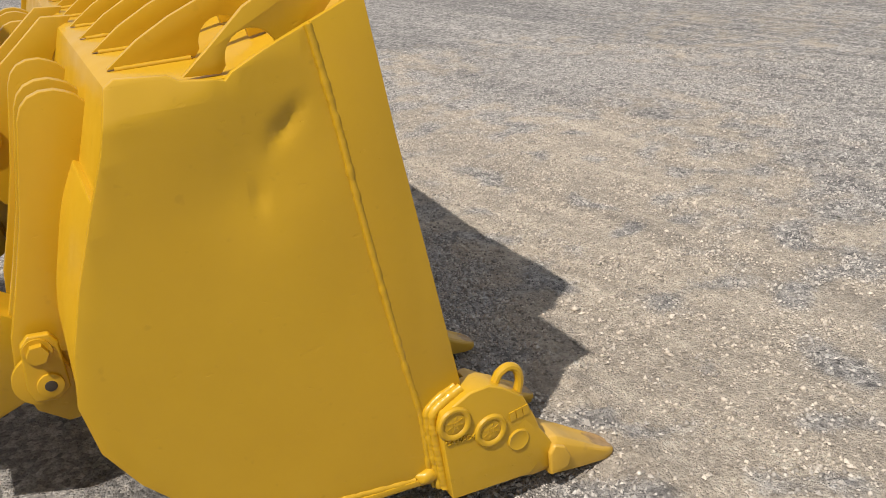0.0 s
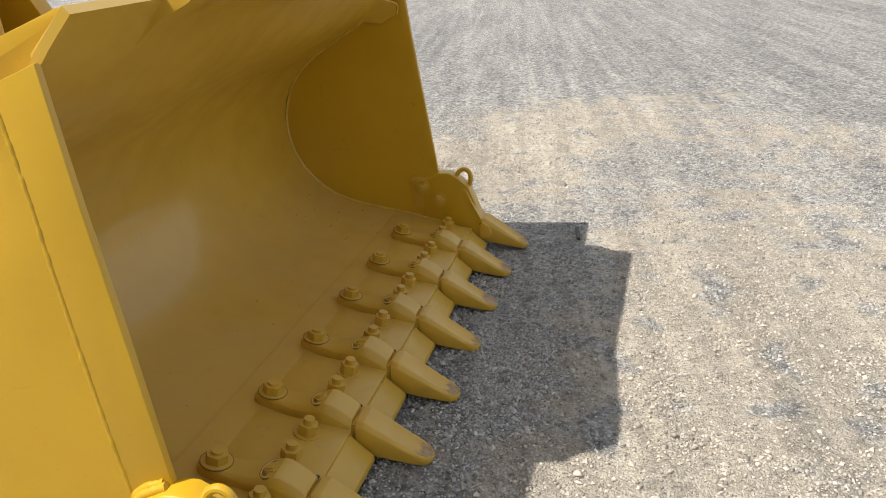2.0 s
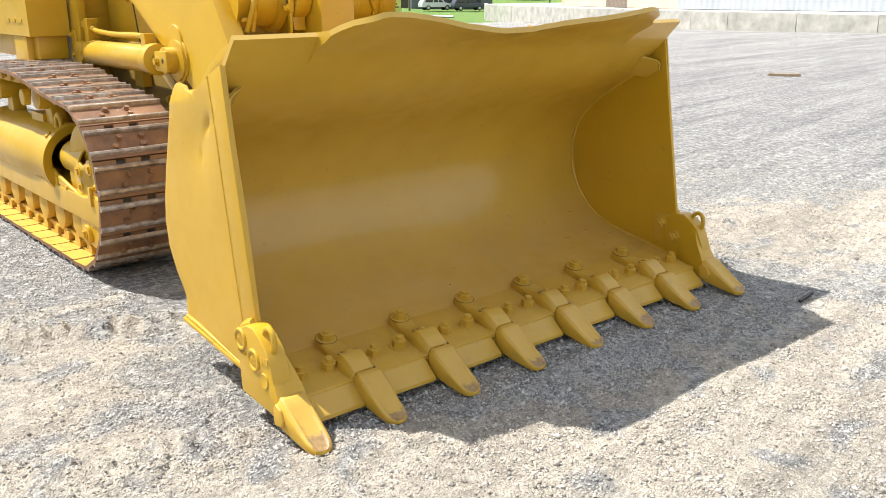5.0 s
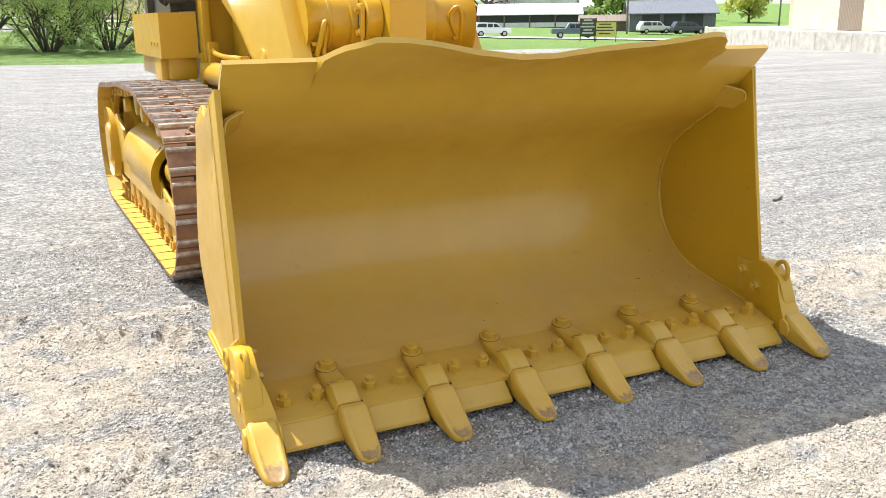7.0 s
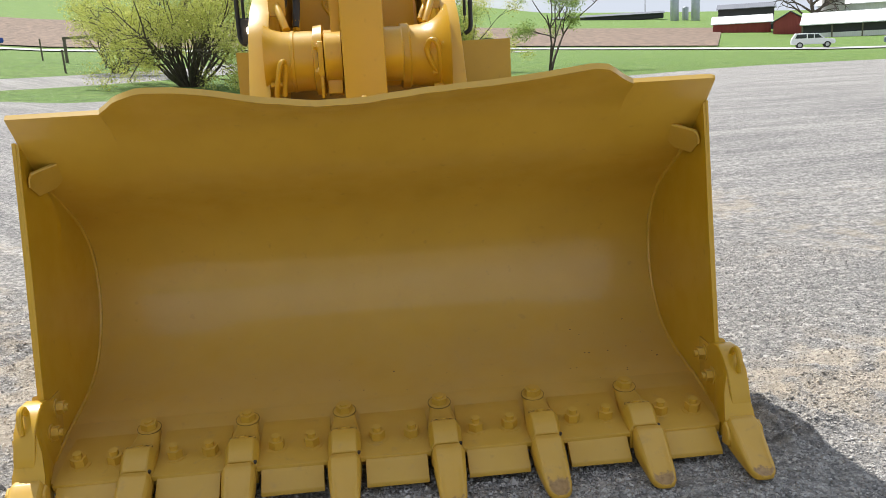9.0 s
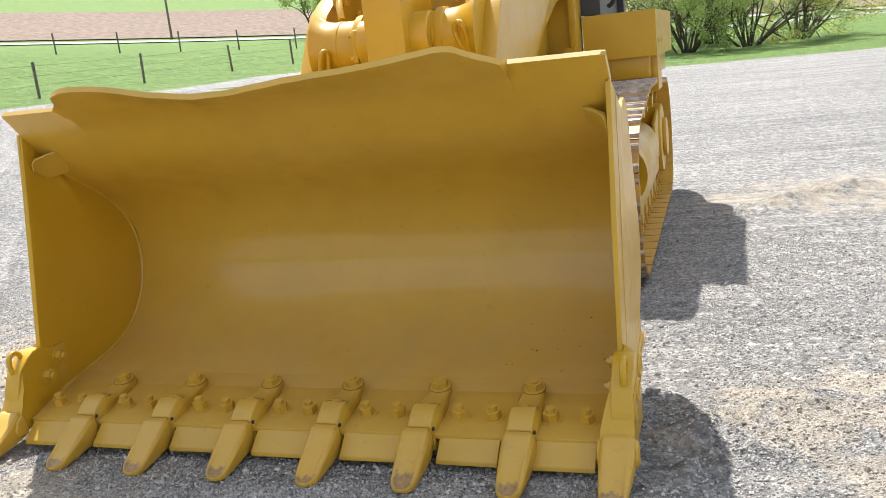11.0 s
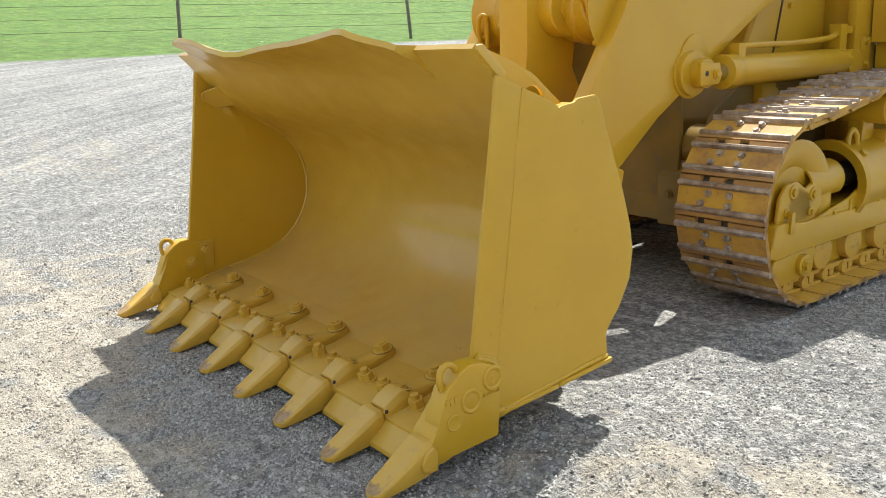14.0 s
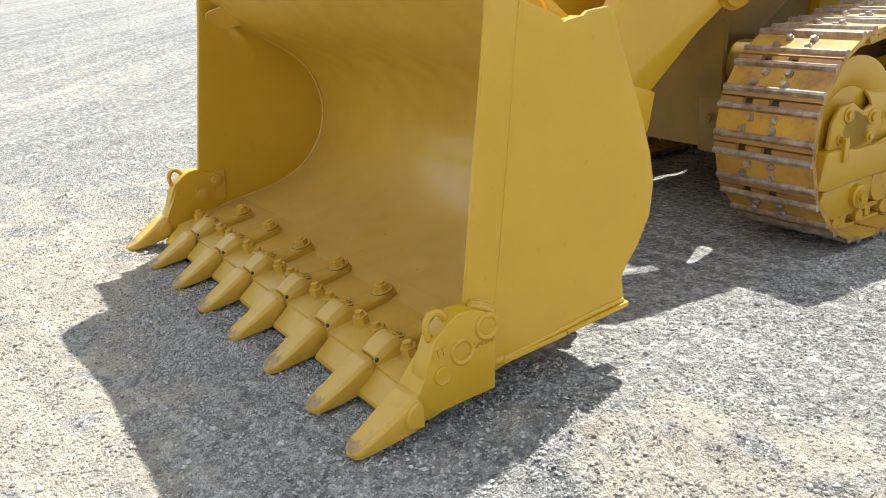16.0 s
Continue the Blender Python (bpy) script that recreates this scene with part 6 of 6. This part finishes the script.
def branch(bm, rng, p, d, length, r, depth, tips, wander=0.35, kids=3):
    pts, q = [Vector(p)], Vector(d).normalized()
    steps = 4
    for i in range(steps):
        q = (q + Vector(rng.normal(0, wander * 0.4, 3))).normalized()
        pts.append(pts[-1] + q * length / steps)
    add_tube(bm, pts, [r * (1 - 0.55 * i / steps) for i in range(steps + 1)], 5 if depth else 4)
    if depth == 0:
        tips += [tuple(pts[-1]), tuple(pts[-2]), tuple((pts[-1] + pts[-2]) / 2)]
        return
    for k in range(kids):
        at = pts[rng.integers(2, steps + 1)]
        side = Vector(rng.normal(0, 1, 3))
        branch(bm, rng, at, (q + side * wander * 1.6).normalized(), length * rng.uniform(0.55, 0.8), r * 0.5, depth - 1, tips, wander, kids)


def shrub(x, y, h, stems, seed, mat, label, count=5200, size=0.10, lean=0.9, name="shrub"):
    rng = np.random.default_rng(seed)
    top = thing(name, label, name, tuple(on_land(x, y, -0.05)), group="shrubs along the yard" if name == "shrub" else "")
    bm = bmesh.new()
    tips = []
    for i in range(stems):
        a = rng.uniform(0, 2 * math.pi)
        out = rng.uniform(0.15, lean)
        branch(bm, rng, (0.5 * math.cos(a) * out, 0.5 * math.sin(a) * out, 0), (math.cos(a) * out, math.sin(a) * out, 1), h * rng.uniform(0.4, 0.62), 0.055 * h / 4, 2, tips)
    part("stem", bm, BARK, top, "dark crooked stems", 0)
    v, f = leaves(tips, rng, count, 0.16 * h / 4, size)
    me = bpy.data.meshes.new("foliage")
    me.from_pydata(v, [], f)
    me.materials.append(mat)
    o = new("foliage", me)
    o.parent = top
    return top


for i, (x, y, h, st, m, cnt) in enumerate(((-7.6, 38.2, 5.4, 30, LEAF_YELLOW, 16000), (-12.6, 46.0, 4.4, 12, LEAF_YELLOW, 5000), (-3.4, 43.0, 4.6, 17, LEAF_GREEN, 7000), (-0.6, 42.0, 4.4, 15, LEAF_GREEN, 6500),
                                           (2.2, 43.0, 4.6, 15, LEAF_GREEN, 6500), (4.6, 45.0, 4.6, 14, LEAF_YELLOW, 6500), (0.6, 47.0, 4.4, 14, LEAF_GREEN, 5000))):
    shrub(x, y, h, st, 11 + i, m, "many-stemmed shrub with dark branches and " + ("yellow-green" if m is LEAF_YELLOW else "pale green") + " spring leaves on grass", int(cnt * 3.2), 0.046)
shrub(9.6, 41.8, 5.4, 3, 31, LEAF_GREEN, "slender young willow with fine pale green leaves", 11000, 0.05, 0.30, "willow")
shrub(-44.0, 92.0, 8.5, 5, 32, LEAF_GREEN, "rounded willow beside the field road", 9000, 0.12, 0.5, "willow")


def tree(x, y, h, seed, mat, label, count, size, name="tree", crown=0.28, bare=False):
    rng = np.random.default_rng(seed)
    top = thing(name, label, "tree", tuple(on_land(x, y, -0.1)))
    bm = bmesh.new()
    tips = []
    trunk = [Vector((0.02 * h * rng.normal() * (k / 5), 0.02 * h * rng.normal() * (k / 5), h * 0.45 * k / 5)) for k in range(6)]
    add_tube(bm, trunk, [0.035 * h * (1 - 0.1 * k) for k in range(6)], 8)
    for i in range(9):
        a = i * 2.4 + rng.uniform(-0.3, 0.3)
        branch(bm, rng, trunk[2 + i % 4], (math.cos(a), math.sin(a), 0.9), h * 0.34, 0.016 * h, 2, tips, 0.4, 3)
    part("trunk", bm, BARK, top, "", 0)
    if not bare:
        v, f = leaves(tips, rng, count, h * 0.055, size)
        me = bpy.data.meshes.new("crown")
        me.from_pydata(v, [], f)
        me.materials.append(mat)
        o = new("crown", me)
        o.parent = top


def conifer(x, y, h, seed):
    rng = np.random.default_rng(seed)
    top = thing("conifer", "tall dark green conifer behind the shed", "tree", tuple(on_land(x, y, -0.1)))
    part("trunk", rod((0, 0, 0), (0, 0, h * 0.95), 0.02 * h, 8, 0, 0.02), BARK, top)
    tips = []
    for k in range(260):
        z = rng.uniform(0.12, 1.0) * h
        r = (1 - z / h) * 0.24 * h * rng.uniform(0.3, 1.0)
        a = rng.uniform(0, 6.28)
        tips.append((r * math.cos(a), r * math.sin(a), z))
    v, f = leaves(tips, rng, 4000, 0.035 * h, 0.35)
    me = bpy.data.meshes.new("crown")
    me.from_pydata(v, [], f)
    me.materials.append(LEAF_DARK)
    o = new("crown", me)
    o.parent = top


tree(*polar(28.2, 166), 14, 41, None, "bare leafless tree beside the barns", 0, 0.3, "bare_tree", bare=True)
tree(*polar(36.3, 160), 8.5, 42, LEAF_GREEN, "round bright green tree behind a brown shed", 6500, 0.5)
tree(*polar(33.3, 215), 15, 43, LEAF_GREEN, "broad spring-green tree behind the barn", 5000, 0.55)
tree(*polar(34.2, 230), 11, 44, LEAF_YELLOW, "pale budding tree at the farm", 3500, 0.45)
tree(*polar(44.5, 190), 8, 45, LEAF_YELLOW, "small pale budding tree beyond the shed", 2600, 0.4)
for az, d, h, sd in ((39.4, 200, 17, 46), (40.4, 205, 15, 47)):
    conifer(*polar(az, d), h, sd)

# fences
def fence_post(x, y, h, tilt):
    p = tagged(part("fence_post", rod((0, 0, -0.2), (0, 0, h), 0.055, 8, 0.005), WOOD_POST), "weathered grey wooden fence post in grass", "fence post", "pasture fence")
    p.matrix_basis = Matrix.Translation(on_land(x, y)) @ pose(0, 0, 0, tilt, -tilt * 0.6, 0)
    return p


near_line = [(-23.0, 1.0), (-22.6, 8.5), (-20.9, 15.7), (-22.2, 23.3), (-23.3, 30.9), (-22.5, 37.0), (-21.3, 41.3)]
for i, (x, y) in enumerate(near_line):
    fence_post(x, y, 1.3, (1, -2, 3, 0, -1, 2, 0)[i])
for z in (0.45, 0.8, 1.15):
    bm = bmesh.new()
    add_tube(bm, [on_land(x, y, z) for x, y in near_line], 0.006, 4)
    tagged(part("fence_wire", bm, DARK), "thin steel fence wire along the posts", "wire", "pasture fence")
for i in range(9):
    x, y = polar(-45.5 + i * 3.7, 60)
    fence_post(x, y, 1.35, (-1, 1, 0)[i % 3])


def utility_pole(az, d, h, label):
    x, y = polar(az, d)
    top = thing("utility_pole", label, "utility pole", tuple(on_land(x, y, -0.2)))
    part("pole", rod((0, 0, 0), (0, 0, h), 0.15, 12, 0.01, 0.11), WOOD_POST, top)
    part("crossarm", box((-1.1, -0.06, h - 0.8), (1.1, 0.06, h - 0.66), 0.01), WOOD_POST, top)
    return top


utility_pole(-34.8, 117, 11, "tall brown utility pole beside the field road")
utility_pole(18.3, 330, 12, "distant utility pole beside the grain bins")
utility_pole(37.2, 128, 11, "tall pale utility pole by the parked cars")
utility_pole(46.3, 150, 10, "thin utility pole behind the loading dock")

# signs, gate and drive posts
def yard_sign(az, d, w, h, col, barcol, rows, label):
    x, y = polar(az, d)
    top = thing("yard_sign", label, "sign", tuple(on_land(x, y)), "signs at the road")
    top.rotation_euler = (0, 0, radians(-az))
    board = part("board", box((-w / 2, -0.03, 0.55), (w / 2, 0.03, 0.55 + h), 0.01), plain("sign_board", col, 0.5), top)
    for s in (-1, 1):
        part("post", box((s * w / 2 - 0.05, 0.0, 0), (s * w / 2 + 0.05, 0.1, 0.6 + h), 0.01), DARK, top)
    for i in range(rows):
        z = 0.55 + h * (1 - (i + 0.8) / (rows + 0.6))
        k = w * (0.3 + 0.1 * ((i * 7) % 3))
        part("line_of_writing", box((-k, -0.036, z), (k * 0.8, -0.031, z + h * 0.09), 0.0), plain("sign_ink", barcol, 0.5), board)


yard_sign(34.75, 96, 1.7, 1.9, (0.05, 0.045, 0.05), (0.5, 0.5, 0.5), 5, "dark roadside notice board with pale lines")
yard_sign(35.85, 96, 2.3, 1.5, (0.62, 0.55, 0.16), (0.05, 0.05, 0.05), 4, "yellow roadside sign board with dark lines")
gate = thing("timber_gate_frame", "weathered timber gate frame beside the gravel lane", "gate", tuple(on_land(-16.9, 54.5)))
for x in (-1.1, 1.1):
    part("post", rod((x, 0, 0), (x, 0, 1.6), 0.10, 8, 0.01), WOOD_POST, gate)
part("rail", box((-1.2, -0.07, 1.5), (1.2, 0.07, 1.65), 0.01), WOOD_POST, gate)
for x, y in ((-15.2, 45.1), (-14.6, 50.5), (-14.2, 51.8), (-13.3, 53.5)):
    fence_post(x, y, 1.2, 2)
blk = tagged(part("concrete_block", box((-0.7, -0.4, 0), (0.7, 0.4, 0.7), 0.04), plain("old_concrete", (0.34, 0.33, 0.31), 0.9, vary=0.2, scale=4)), "grey weathered concrete block by the lane", "block")
blk.location = on_land(-13.2, 52.0)

# ---- farm buildings ----
def wall_material(name, col, pitch=0.25):
    m, n, l, b = material(name, 0.6)
    pos = n.new("ShaderNodeTexCoord").outputs["Object"]
    w = n.new("ShaderNodeTexWave")
    w.wave_type, w.bands_direction = "BANDS", "X"
    w.inputs["Scale"].default_value = 1.0 / pitch / 3.14
    l.new(pos, w.inputs["Vector"])
    t = noise_tex(n, l, 0.6, 6)
    c = ramp(n, l, t.outputs[0], [(0.3, tuple(v * 0.85 for v in col)), (0.7, col)])
    l.new(c, b.inputs["Base Color"])
    bump(n, l, b, w.outputs["Fac"], 0.6, 0.03)
    return m


RED = wall_material("red_siding", (0.34, 0.06, 0.05))
WHITE = wall_material("white_siding", (0.78, 0.78, 0.77))
GREY = wall_material("grey_siding", (0.13, 0.14, 0.16))
TAN = wall_material("tan_ribbed_steel", (0.66, 0.55, 0.42), 0.35)
PANEL = wall_material("pale_blue_grey_panel", (0.50, 0.53, 0.57), 0.5)
BROWN = wall_material("brown_siding", (0.22, 0.17, 0.13))
ROOF = wall_material("white_steel_roof", (0.80, 0.81, 0.82), 0.4)
ROOF_D = wall_material("dark_steel_roof", (0.16, 0.17, 0.20), 0.4)
# near-black colour stands in for shade inside open sheds and doorways
SHADE = plain("barn_inside_shade", (0.05, 0.05, 0.055), 0.9)


def barn(az, d, w, depth, h, ridge, wall, roof, label, turn=0.0, gable="side", open_front=False, doors=0, up=0.0):
    """A pitched building: w across, its ridge along x ('side') or along y ('end')."""
    x, y = polar(az, d)
    top = thing("barn", label, "barn", tuple(on_land(x, y, up - 0.3)), "farm buildings")
    top.rotation_euler = (0, 0, radians(-az + turn))
    h += 0.3
    ridge += 0.3
    if gable == "side":
        part("wall", prism([(0, 0), (depth, 0), (depth, h), (depth / 2, ridge - 0.1), (0, h)], -w / 2, w / 2, "x", 0.02), SHADE if open_front else wall, top)
        for s in (0, 1):
            a = [(-0.6, h - 0.25), (depth / 2, ridge), (depth / 2, ridge + 0.15), (-0.6, h - 0.1)] if s == 0 else [(depth + 0.6, h - 0.25), (depth / 2, ridge), (depth / 2, ridge + 0.15), (depth + 0.6, h - 0.1)]
            part("roof", prism(a, -w / 2 - 0.4, w / 2 + 0.4, "x", 0.0), roof, top)
    else:
        part("wall", prism([(-w / 2, 0), (w / 2, 0), (w / 2, h), (0, ridge - 0.1), (-w / 2, h)], 0, depth, "y", 0.02), wall, top)
        for s in (-1, 1):
            part("roof", prism([(s * (w / 2 + 0.5), h - 0.25), (0, ridge), (0, ridge + 0.15), (s * (w / 2 + 0.5), h - 0.1)], -0.4, depth + 0.4, "y", 0.0), roof, top)
    if open_front:
        n = int(w / 4)
        for i in range(n + 1):
            px = -w / 2 + w * i / n
            part("post", box((px - 0.12, -0.5, 0), (px + 0.12, -0.3, h - 0.3), 0.01), WOOD_POST, top)
        part("feed_wall", box((-w / 2, -0.35, 0.3), (w / 2, -0.15, 1.1), 0.02), wall, top)
    for i in range(doors):
        px = -w / 2 + w * (i + 1) / (doors + 1)
        part("door", box((px - 1.3, -0.06, 0.3), (px + 1.3, -0.01, 2.9), 0.02), SHADE, top)
    return top


barn(31.0, 153, 17.5, 10, 2.3, 3.9, WHITE, ROOF, "long low open-fronted barn with a white roof", open_front=True)
barn(27.0, 168, 5.6, 10, 2.2, 3.9, RED, ROOF_D, "small red gabled barn", gable="end")
barn(24.2, 178, 10.5, 9, 1.9, 3.1, RED, ROOF, "red barn with a pale roof")
barn(24.4, 195, 11, 10, 4.4, 5.2, SHADE, ROOF_D, "dark open machine shed behind the red barn")
barn(30.4, 178, 12, 14, 5.0, 7.6, WHITE, ROOF, "tall white barn with a broad pale roof", gable="side")
barn(33.0, 182, 6.5, 12, 4.4, 7.4, WHITE, ROOF, "white gabled barn with small windows", gable="end")
barn(34.9, 185, 7, 14, 3.2, 5.0, WHITE, ROOF, "white farm building with a pale roof", gable="side")
barn(40.0, 136, 12.6, 8, 2.9, 4.6, GREY, ROOF_D, "dark grey shed with large doors", turn=8, doors=3)
barn(35.7, 139, 7.0, 5, 1.6, 2.3, BROWN, BROWN, "small brown shed behind the signs", gable="side")
barn(16.0, 300, 36, 6, 1.5, 1.9, SHADE, ROOF_D, "long low dark shed on the far hillside")


def silo(az, d, r, h, mat, label, up=0.0):
    x, y = polar(az, d)
    top = thing("silo", label, "silo", tuple(on_land(x, y, up - 0.3)), "silos")
    part("drum", rod((0, 0, 0), (0, 0, h), r, 28, 0.02), mat, top)
    part("cone", rod((0, 0, h), (0, 0, h + r * 0.6), r * 1.03, 28, 0, 0.1), mat, top)
    for k in range(1, 6):
        part("hoop", rod((0, 0, h * k / 6), (0, 0, h * k / 6 + 0.08), r + 0.04, 28, 0), mat, top)


STEEL = plain("galvanised_steel", (0.42, 0.45, 0.48), 0.35, 0.6, 0.1, 0.8)
CONC = plain("silo_concrete", (0.42, 0.40, 0.37), 0.9, 0.0, 0.15, 0.8)
silo(20.1, 288, 1.3, 6.6, STEEL, "tall galvanised grain bin")
silo(20.75, 292, 0.95, 4.2, STEEL, "short galvanised grain bin")
silo(21.35, 288, 1.3, 6.6, STEEL, "tall galvanised grain bin")
silo(29.3, 176, 1.9, 10.5, CONC, "round concrete silo between the barns")

# ---- loading dock on the yard's far side ----
DOCK = plain("stained_concrete", (0.42, 0.40, 0.36), 0.9, 0.0, 0.25, 1.6, 0.3)
ZD = 0.42
WALL_LINE = [(40.0, -4.0), (40.3, 6.0), (41.0, 17.6), (42.8, 27.0), (45.0, 33.5), (48.5, 42.5), (53.5, 54.0), (58.4, 64.7), (68.5, 76.0)]


def upright(name, a, b, z0, z1, mat, parent, thick=0.4, bev=0.02):
    """A slab standing between two points of the plan, its face towards the yard."""
    a, b = Vector((*a, 0)), Vector((*b, 0))
    L = (b - a).length
    o = part(name, box((0, 0, z0), (L, thick, z1), bev), mat, parent)
    o.matrix_basis = Matrix.Translation(a) @ pose(0, 0, 0, 0, 0, math.degrees(math.atan2(b.y - a.y, b.x - a.x))) @ Matrix.Translation((0, -thick, 0))
    return o


wall = thing("dock_wall", "long stained concrete dock wall", "wall", kind="structure")
for a, b in zip(WALL_LINE, WALL_LINE[1:]):
    n = max(1, round((Vector(b) - Vector(a)).length / 4.5))
    for k in range(n):
        p = [a[i] + (b[i] - a[i]) * k / n for i in (0, 1)]
        q = [a[i] + (b[i] - a[i]) * (k + 0.992) / n for i in (0, 1)]
        upright("wall_section", p, q, -2.0, ZD + 0.02 * ((k * 7) % 3), DOCK, wall, 0.35)
slab_bm = bmesh.new()
add_prism(slab_bm, [(x + 0.2, y) for x, y in WALL_LINE] + [(110, 76), (110, -4)], -1.8, ZD - 0.03, "z")
bmesh.ops.recalc_face_normals(slab_bm, faces=slab_bm.faces)
tagged(part("dock_slab", slab_bm, DOCK), "concrete dock floor behind its retaining wall", "floor", kind="structure")
hall = thing("warehouse", "tan ribbed steel warehouse with grey doors above the dock", "warehouse", kind="structure")


def front(k):
    """A point along the warehouse's front, k metres from its far corner."""
    a, b = Vector((59.5, 55.0)), Vector((50.5, 36.0))
    if k <= (b - a).length:
        return tuple(a + (b - a).normalized() * k)
    c = Vector((46.5, 0.0))
    return tuple(b + (c - b).normalized() * (k - (b - a).length))


upright("wall", front(9.0), front(0), ZD, ZD + 8, TAN, hall)
upright("sliding_door", front(13.0), front(9.0), ZD, ZD + 4.6, BROWN, hall, 0.2)
upright("wall", front(13.0), front(9.0), ZD + 4.6, ZD + 8, TAN, hall)
upright("wall", front(21.0), front(13.0), ZD, ZD + 8, TAN, hall)
for k in range(7):
    k0 = 21.0 + 4.8 * k
    upright("grey_panel", front(k0 + 4.68), front(k0), ZD, ZD + 7, PANEL, hall, 0.15)
    upright("panel_post", front(k0 + 4.8), front(k0 + 4.68), ZD, ZD + 7, WHITE, hall, 0.25)
roof_bm = bmesh.new()
add_prism(roof_bm, [front(0), front(21), front(54), (85, 2), (85, 55)], ZD + 7.9, ZD + 8.2, "z")
bmesh.ops.recalc_face_normals(roof_bm, faces=roof_bm.faces)
part("roof", roof_bm, ROOF_D, hall)
upright("wall", (85, 55), (59.5, 55), ZD, ZD + 8, TAN, hall)

# ---- vehicles on the road ----
GLASS_D = plain("tinted_glass", (0.03, 0.035, 0.04), 0.08)
TYRE = plain("tyre_rubber", (0.02, 0.02, 0.02), 0.8)
RIM = plain("alloy_rim", (0.45, 0.45, 0.46), 0.3, 0.8)


def vehicle(name, az, d, prof, glass, w, paintmat, label, category, length, turn):
    x, y = polar(az, d)
    top = thing(name, label, category, tuple(on_land(x, y, 0.13)), "vehicles on the road")
    top.rotation_euler = (0, 0, radians(-az + turn))
    part("body", prism(prof, -w / 2, w / 2, "y", 0.06, 3), paintmat, top)
    for s in (-1, 1):
        for g in glass:
            part("window", prism(g, s * (w / 2 - 0.02), s * (w / 2 + 0.012), "y", 0.01), GLASS_D, top)
        for wx in (-length * 0.30, length * 0.32):
            t = part("wheel", rod((wx, s * (w / 2 - 0.22), 0.36), (wx, s * (w / 2 + 0.01), 0.36), 0.36, 24, 0.03), TYRE, top)
            part("rim", rod((wx, s * (w / 2), 0.36), (wx, s * (w / 2 + 0.02), 0.36), 0.21, 20, 0.01), RIM, t)


SUV = [(-2.35, 0.45), (2.30, 0.42), (2.38, 0.62), (2.32, 0.92), (1.25, 1.06), (0.55, 1.66), (-1.9, 1.72), (-2.28, 1.15), (-2.38, 0.8)]
SUV_GL = [[(-0.6, 1.12), (0.05, 1.12), (0.05, 1.56), (-0.6, 1.58)], [(0.15, 1.12), (1.0, 1.12), (0.5, 1.54), (0.15, 1.55)], [(-1.95, 1.14), (-0.72, 1.12), (-0.72, 1.58), (-1.75, 1.58)]]
PICK = [(-2.75, 0.5), (2.70, 0.48), (2.78, 0.72), (2.70, 1.02), (1.55, 1.14), (0.85, 1.74), (-0.60, 1.76), (-0.95, 1.15), (-2.72, 1.14), (-2.78, 0.8)]
PICK_GL = [[(-0.55, 1.18), (0.1, 1.18), (0.1, 1.64), (-0.5, 1.64)], [(0.2, 1.18), (1.25, 1.18), (0.8, 1.62), (0.2, 1.64)]]
vehicle("suv", 28.5, 110, SUV, SUV_GL, 1.85, plain("white_car_paint", (0.75, 0.76, 0.77), 0.25, 0, 0.03), "white sport utility car on the road", "car", 4.75, 5)
vehicle("pickup_truck", 33.8, 110, PICK, PICK_GL, 1.95, plain("slate_car_paint", (0.10, 0.13, 0.16), 0.25, 0, 0.05), "dark slate pickup truck on the road", "truck", 5.5, 5)
vehicle("car", 41.0, 128, SUV, SUV_GL, 1.8, plain("dark_car_paint", (0.05, 0.06, 0.08), 0.25, 0, 0.05), "dark car parked beside the grey shed", "car", 4.7, 20)
vehicle("car", 38.9, 128, SUV, SUV_GL, 1.8, plain("pale_car_paint", (0.6, 0.6, 0.62), 0.25, 0, 0.05), "pale car parked beside the grey shed", "car", 4.7, 20)
vehicle("car", -22.5, 104, SUV, SUV_GL, 1.8, plain("blue_car_paint", (0.02, 0.06, 0.35), 0.25, 0, 0.05), "blue car on the field road", "car", 4.7, 0)

# ---- loose wood on the gravel ----
def stick(name, x, y, length, w, h, turn, mat, label):
    o = tagged(part(name, box((-length / 2, -w / 2, 0), (length / 2, w / 2, h), 0.006), mat), label, "board")
    o.matrix_basis = Matrix.Translation(on_land(x, y, 0.004 + float(sample(LUMP, np.array([x]), np.array([y]))[0] * near_fade(x, y)))) @ pose(0, 0, 0, 0, 0, turn)


stick("wooden_board", 14.2, 7.1, 0.62, 0.10, 0.05, -60, plain("pale_board", (0.42, 0.30, 0.19), 0.8, vary=0.2, scale=12), "short weathered board lying on gravel")
stick("stick", 1.52, -0.26, 0.17, 0.016, 0.014, 8, DARK, "dark stick lying in the bucket's shadow")
stick("stick", 3.95, 2.83, 0.22, 0.03, 0.02, 30, plain("grey_stick", (0.2, 0.17, 0.13), 0.9), "short grey stick on gravel")
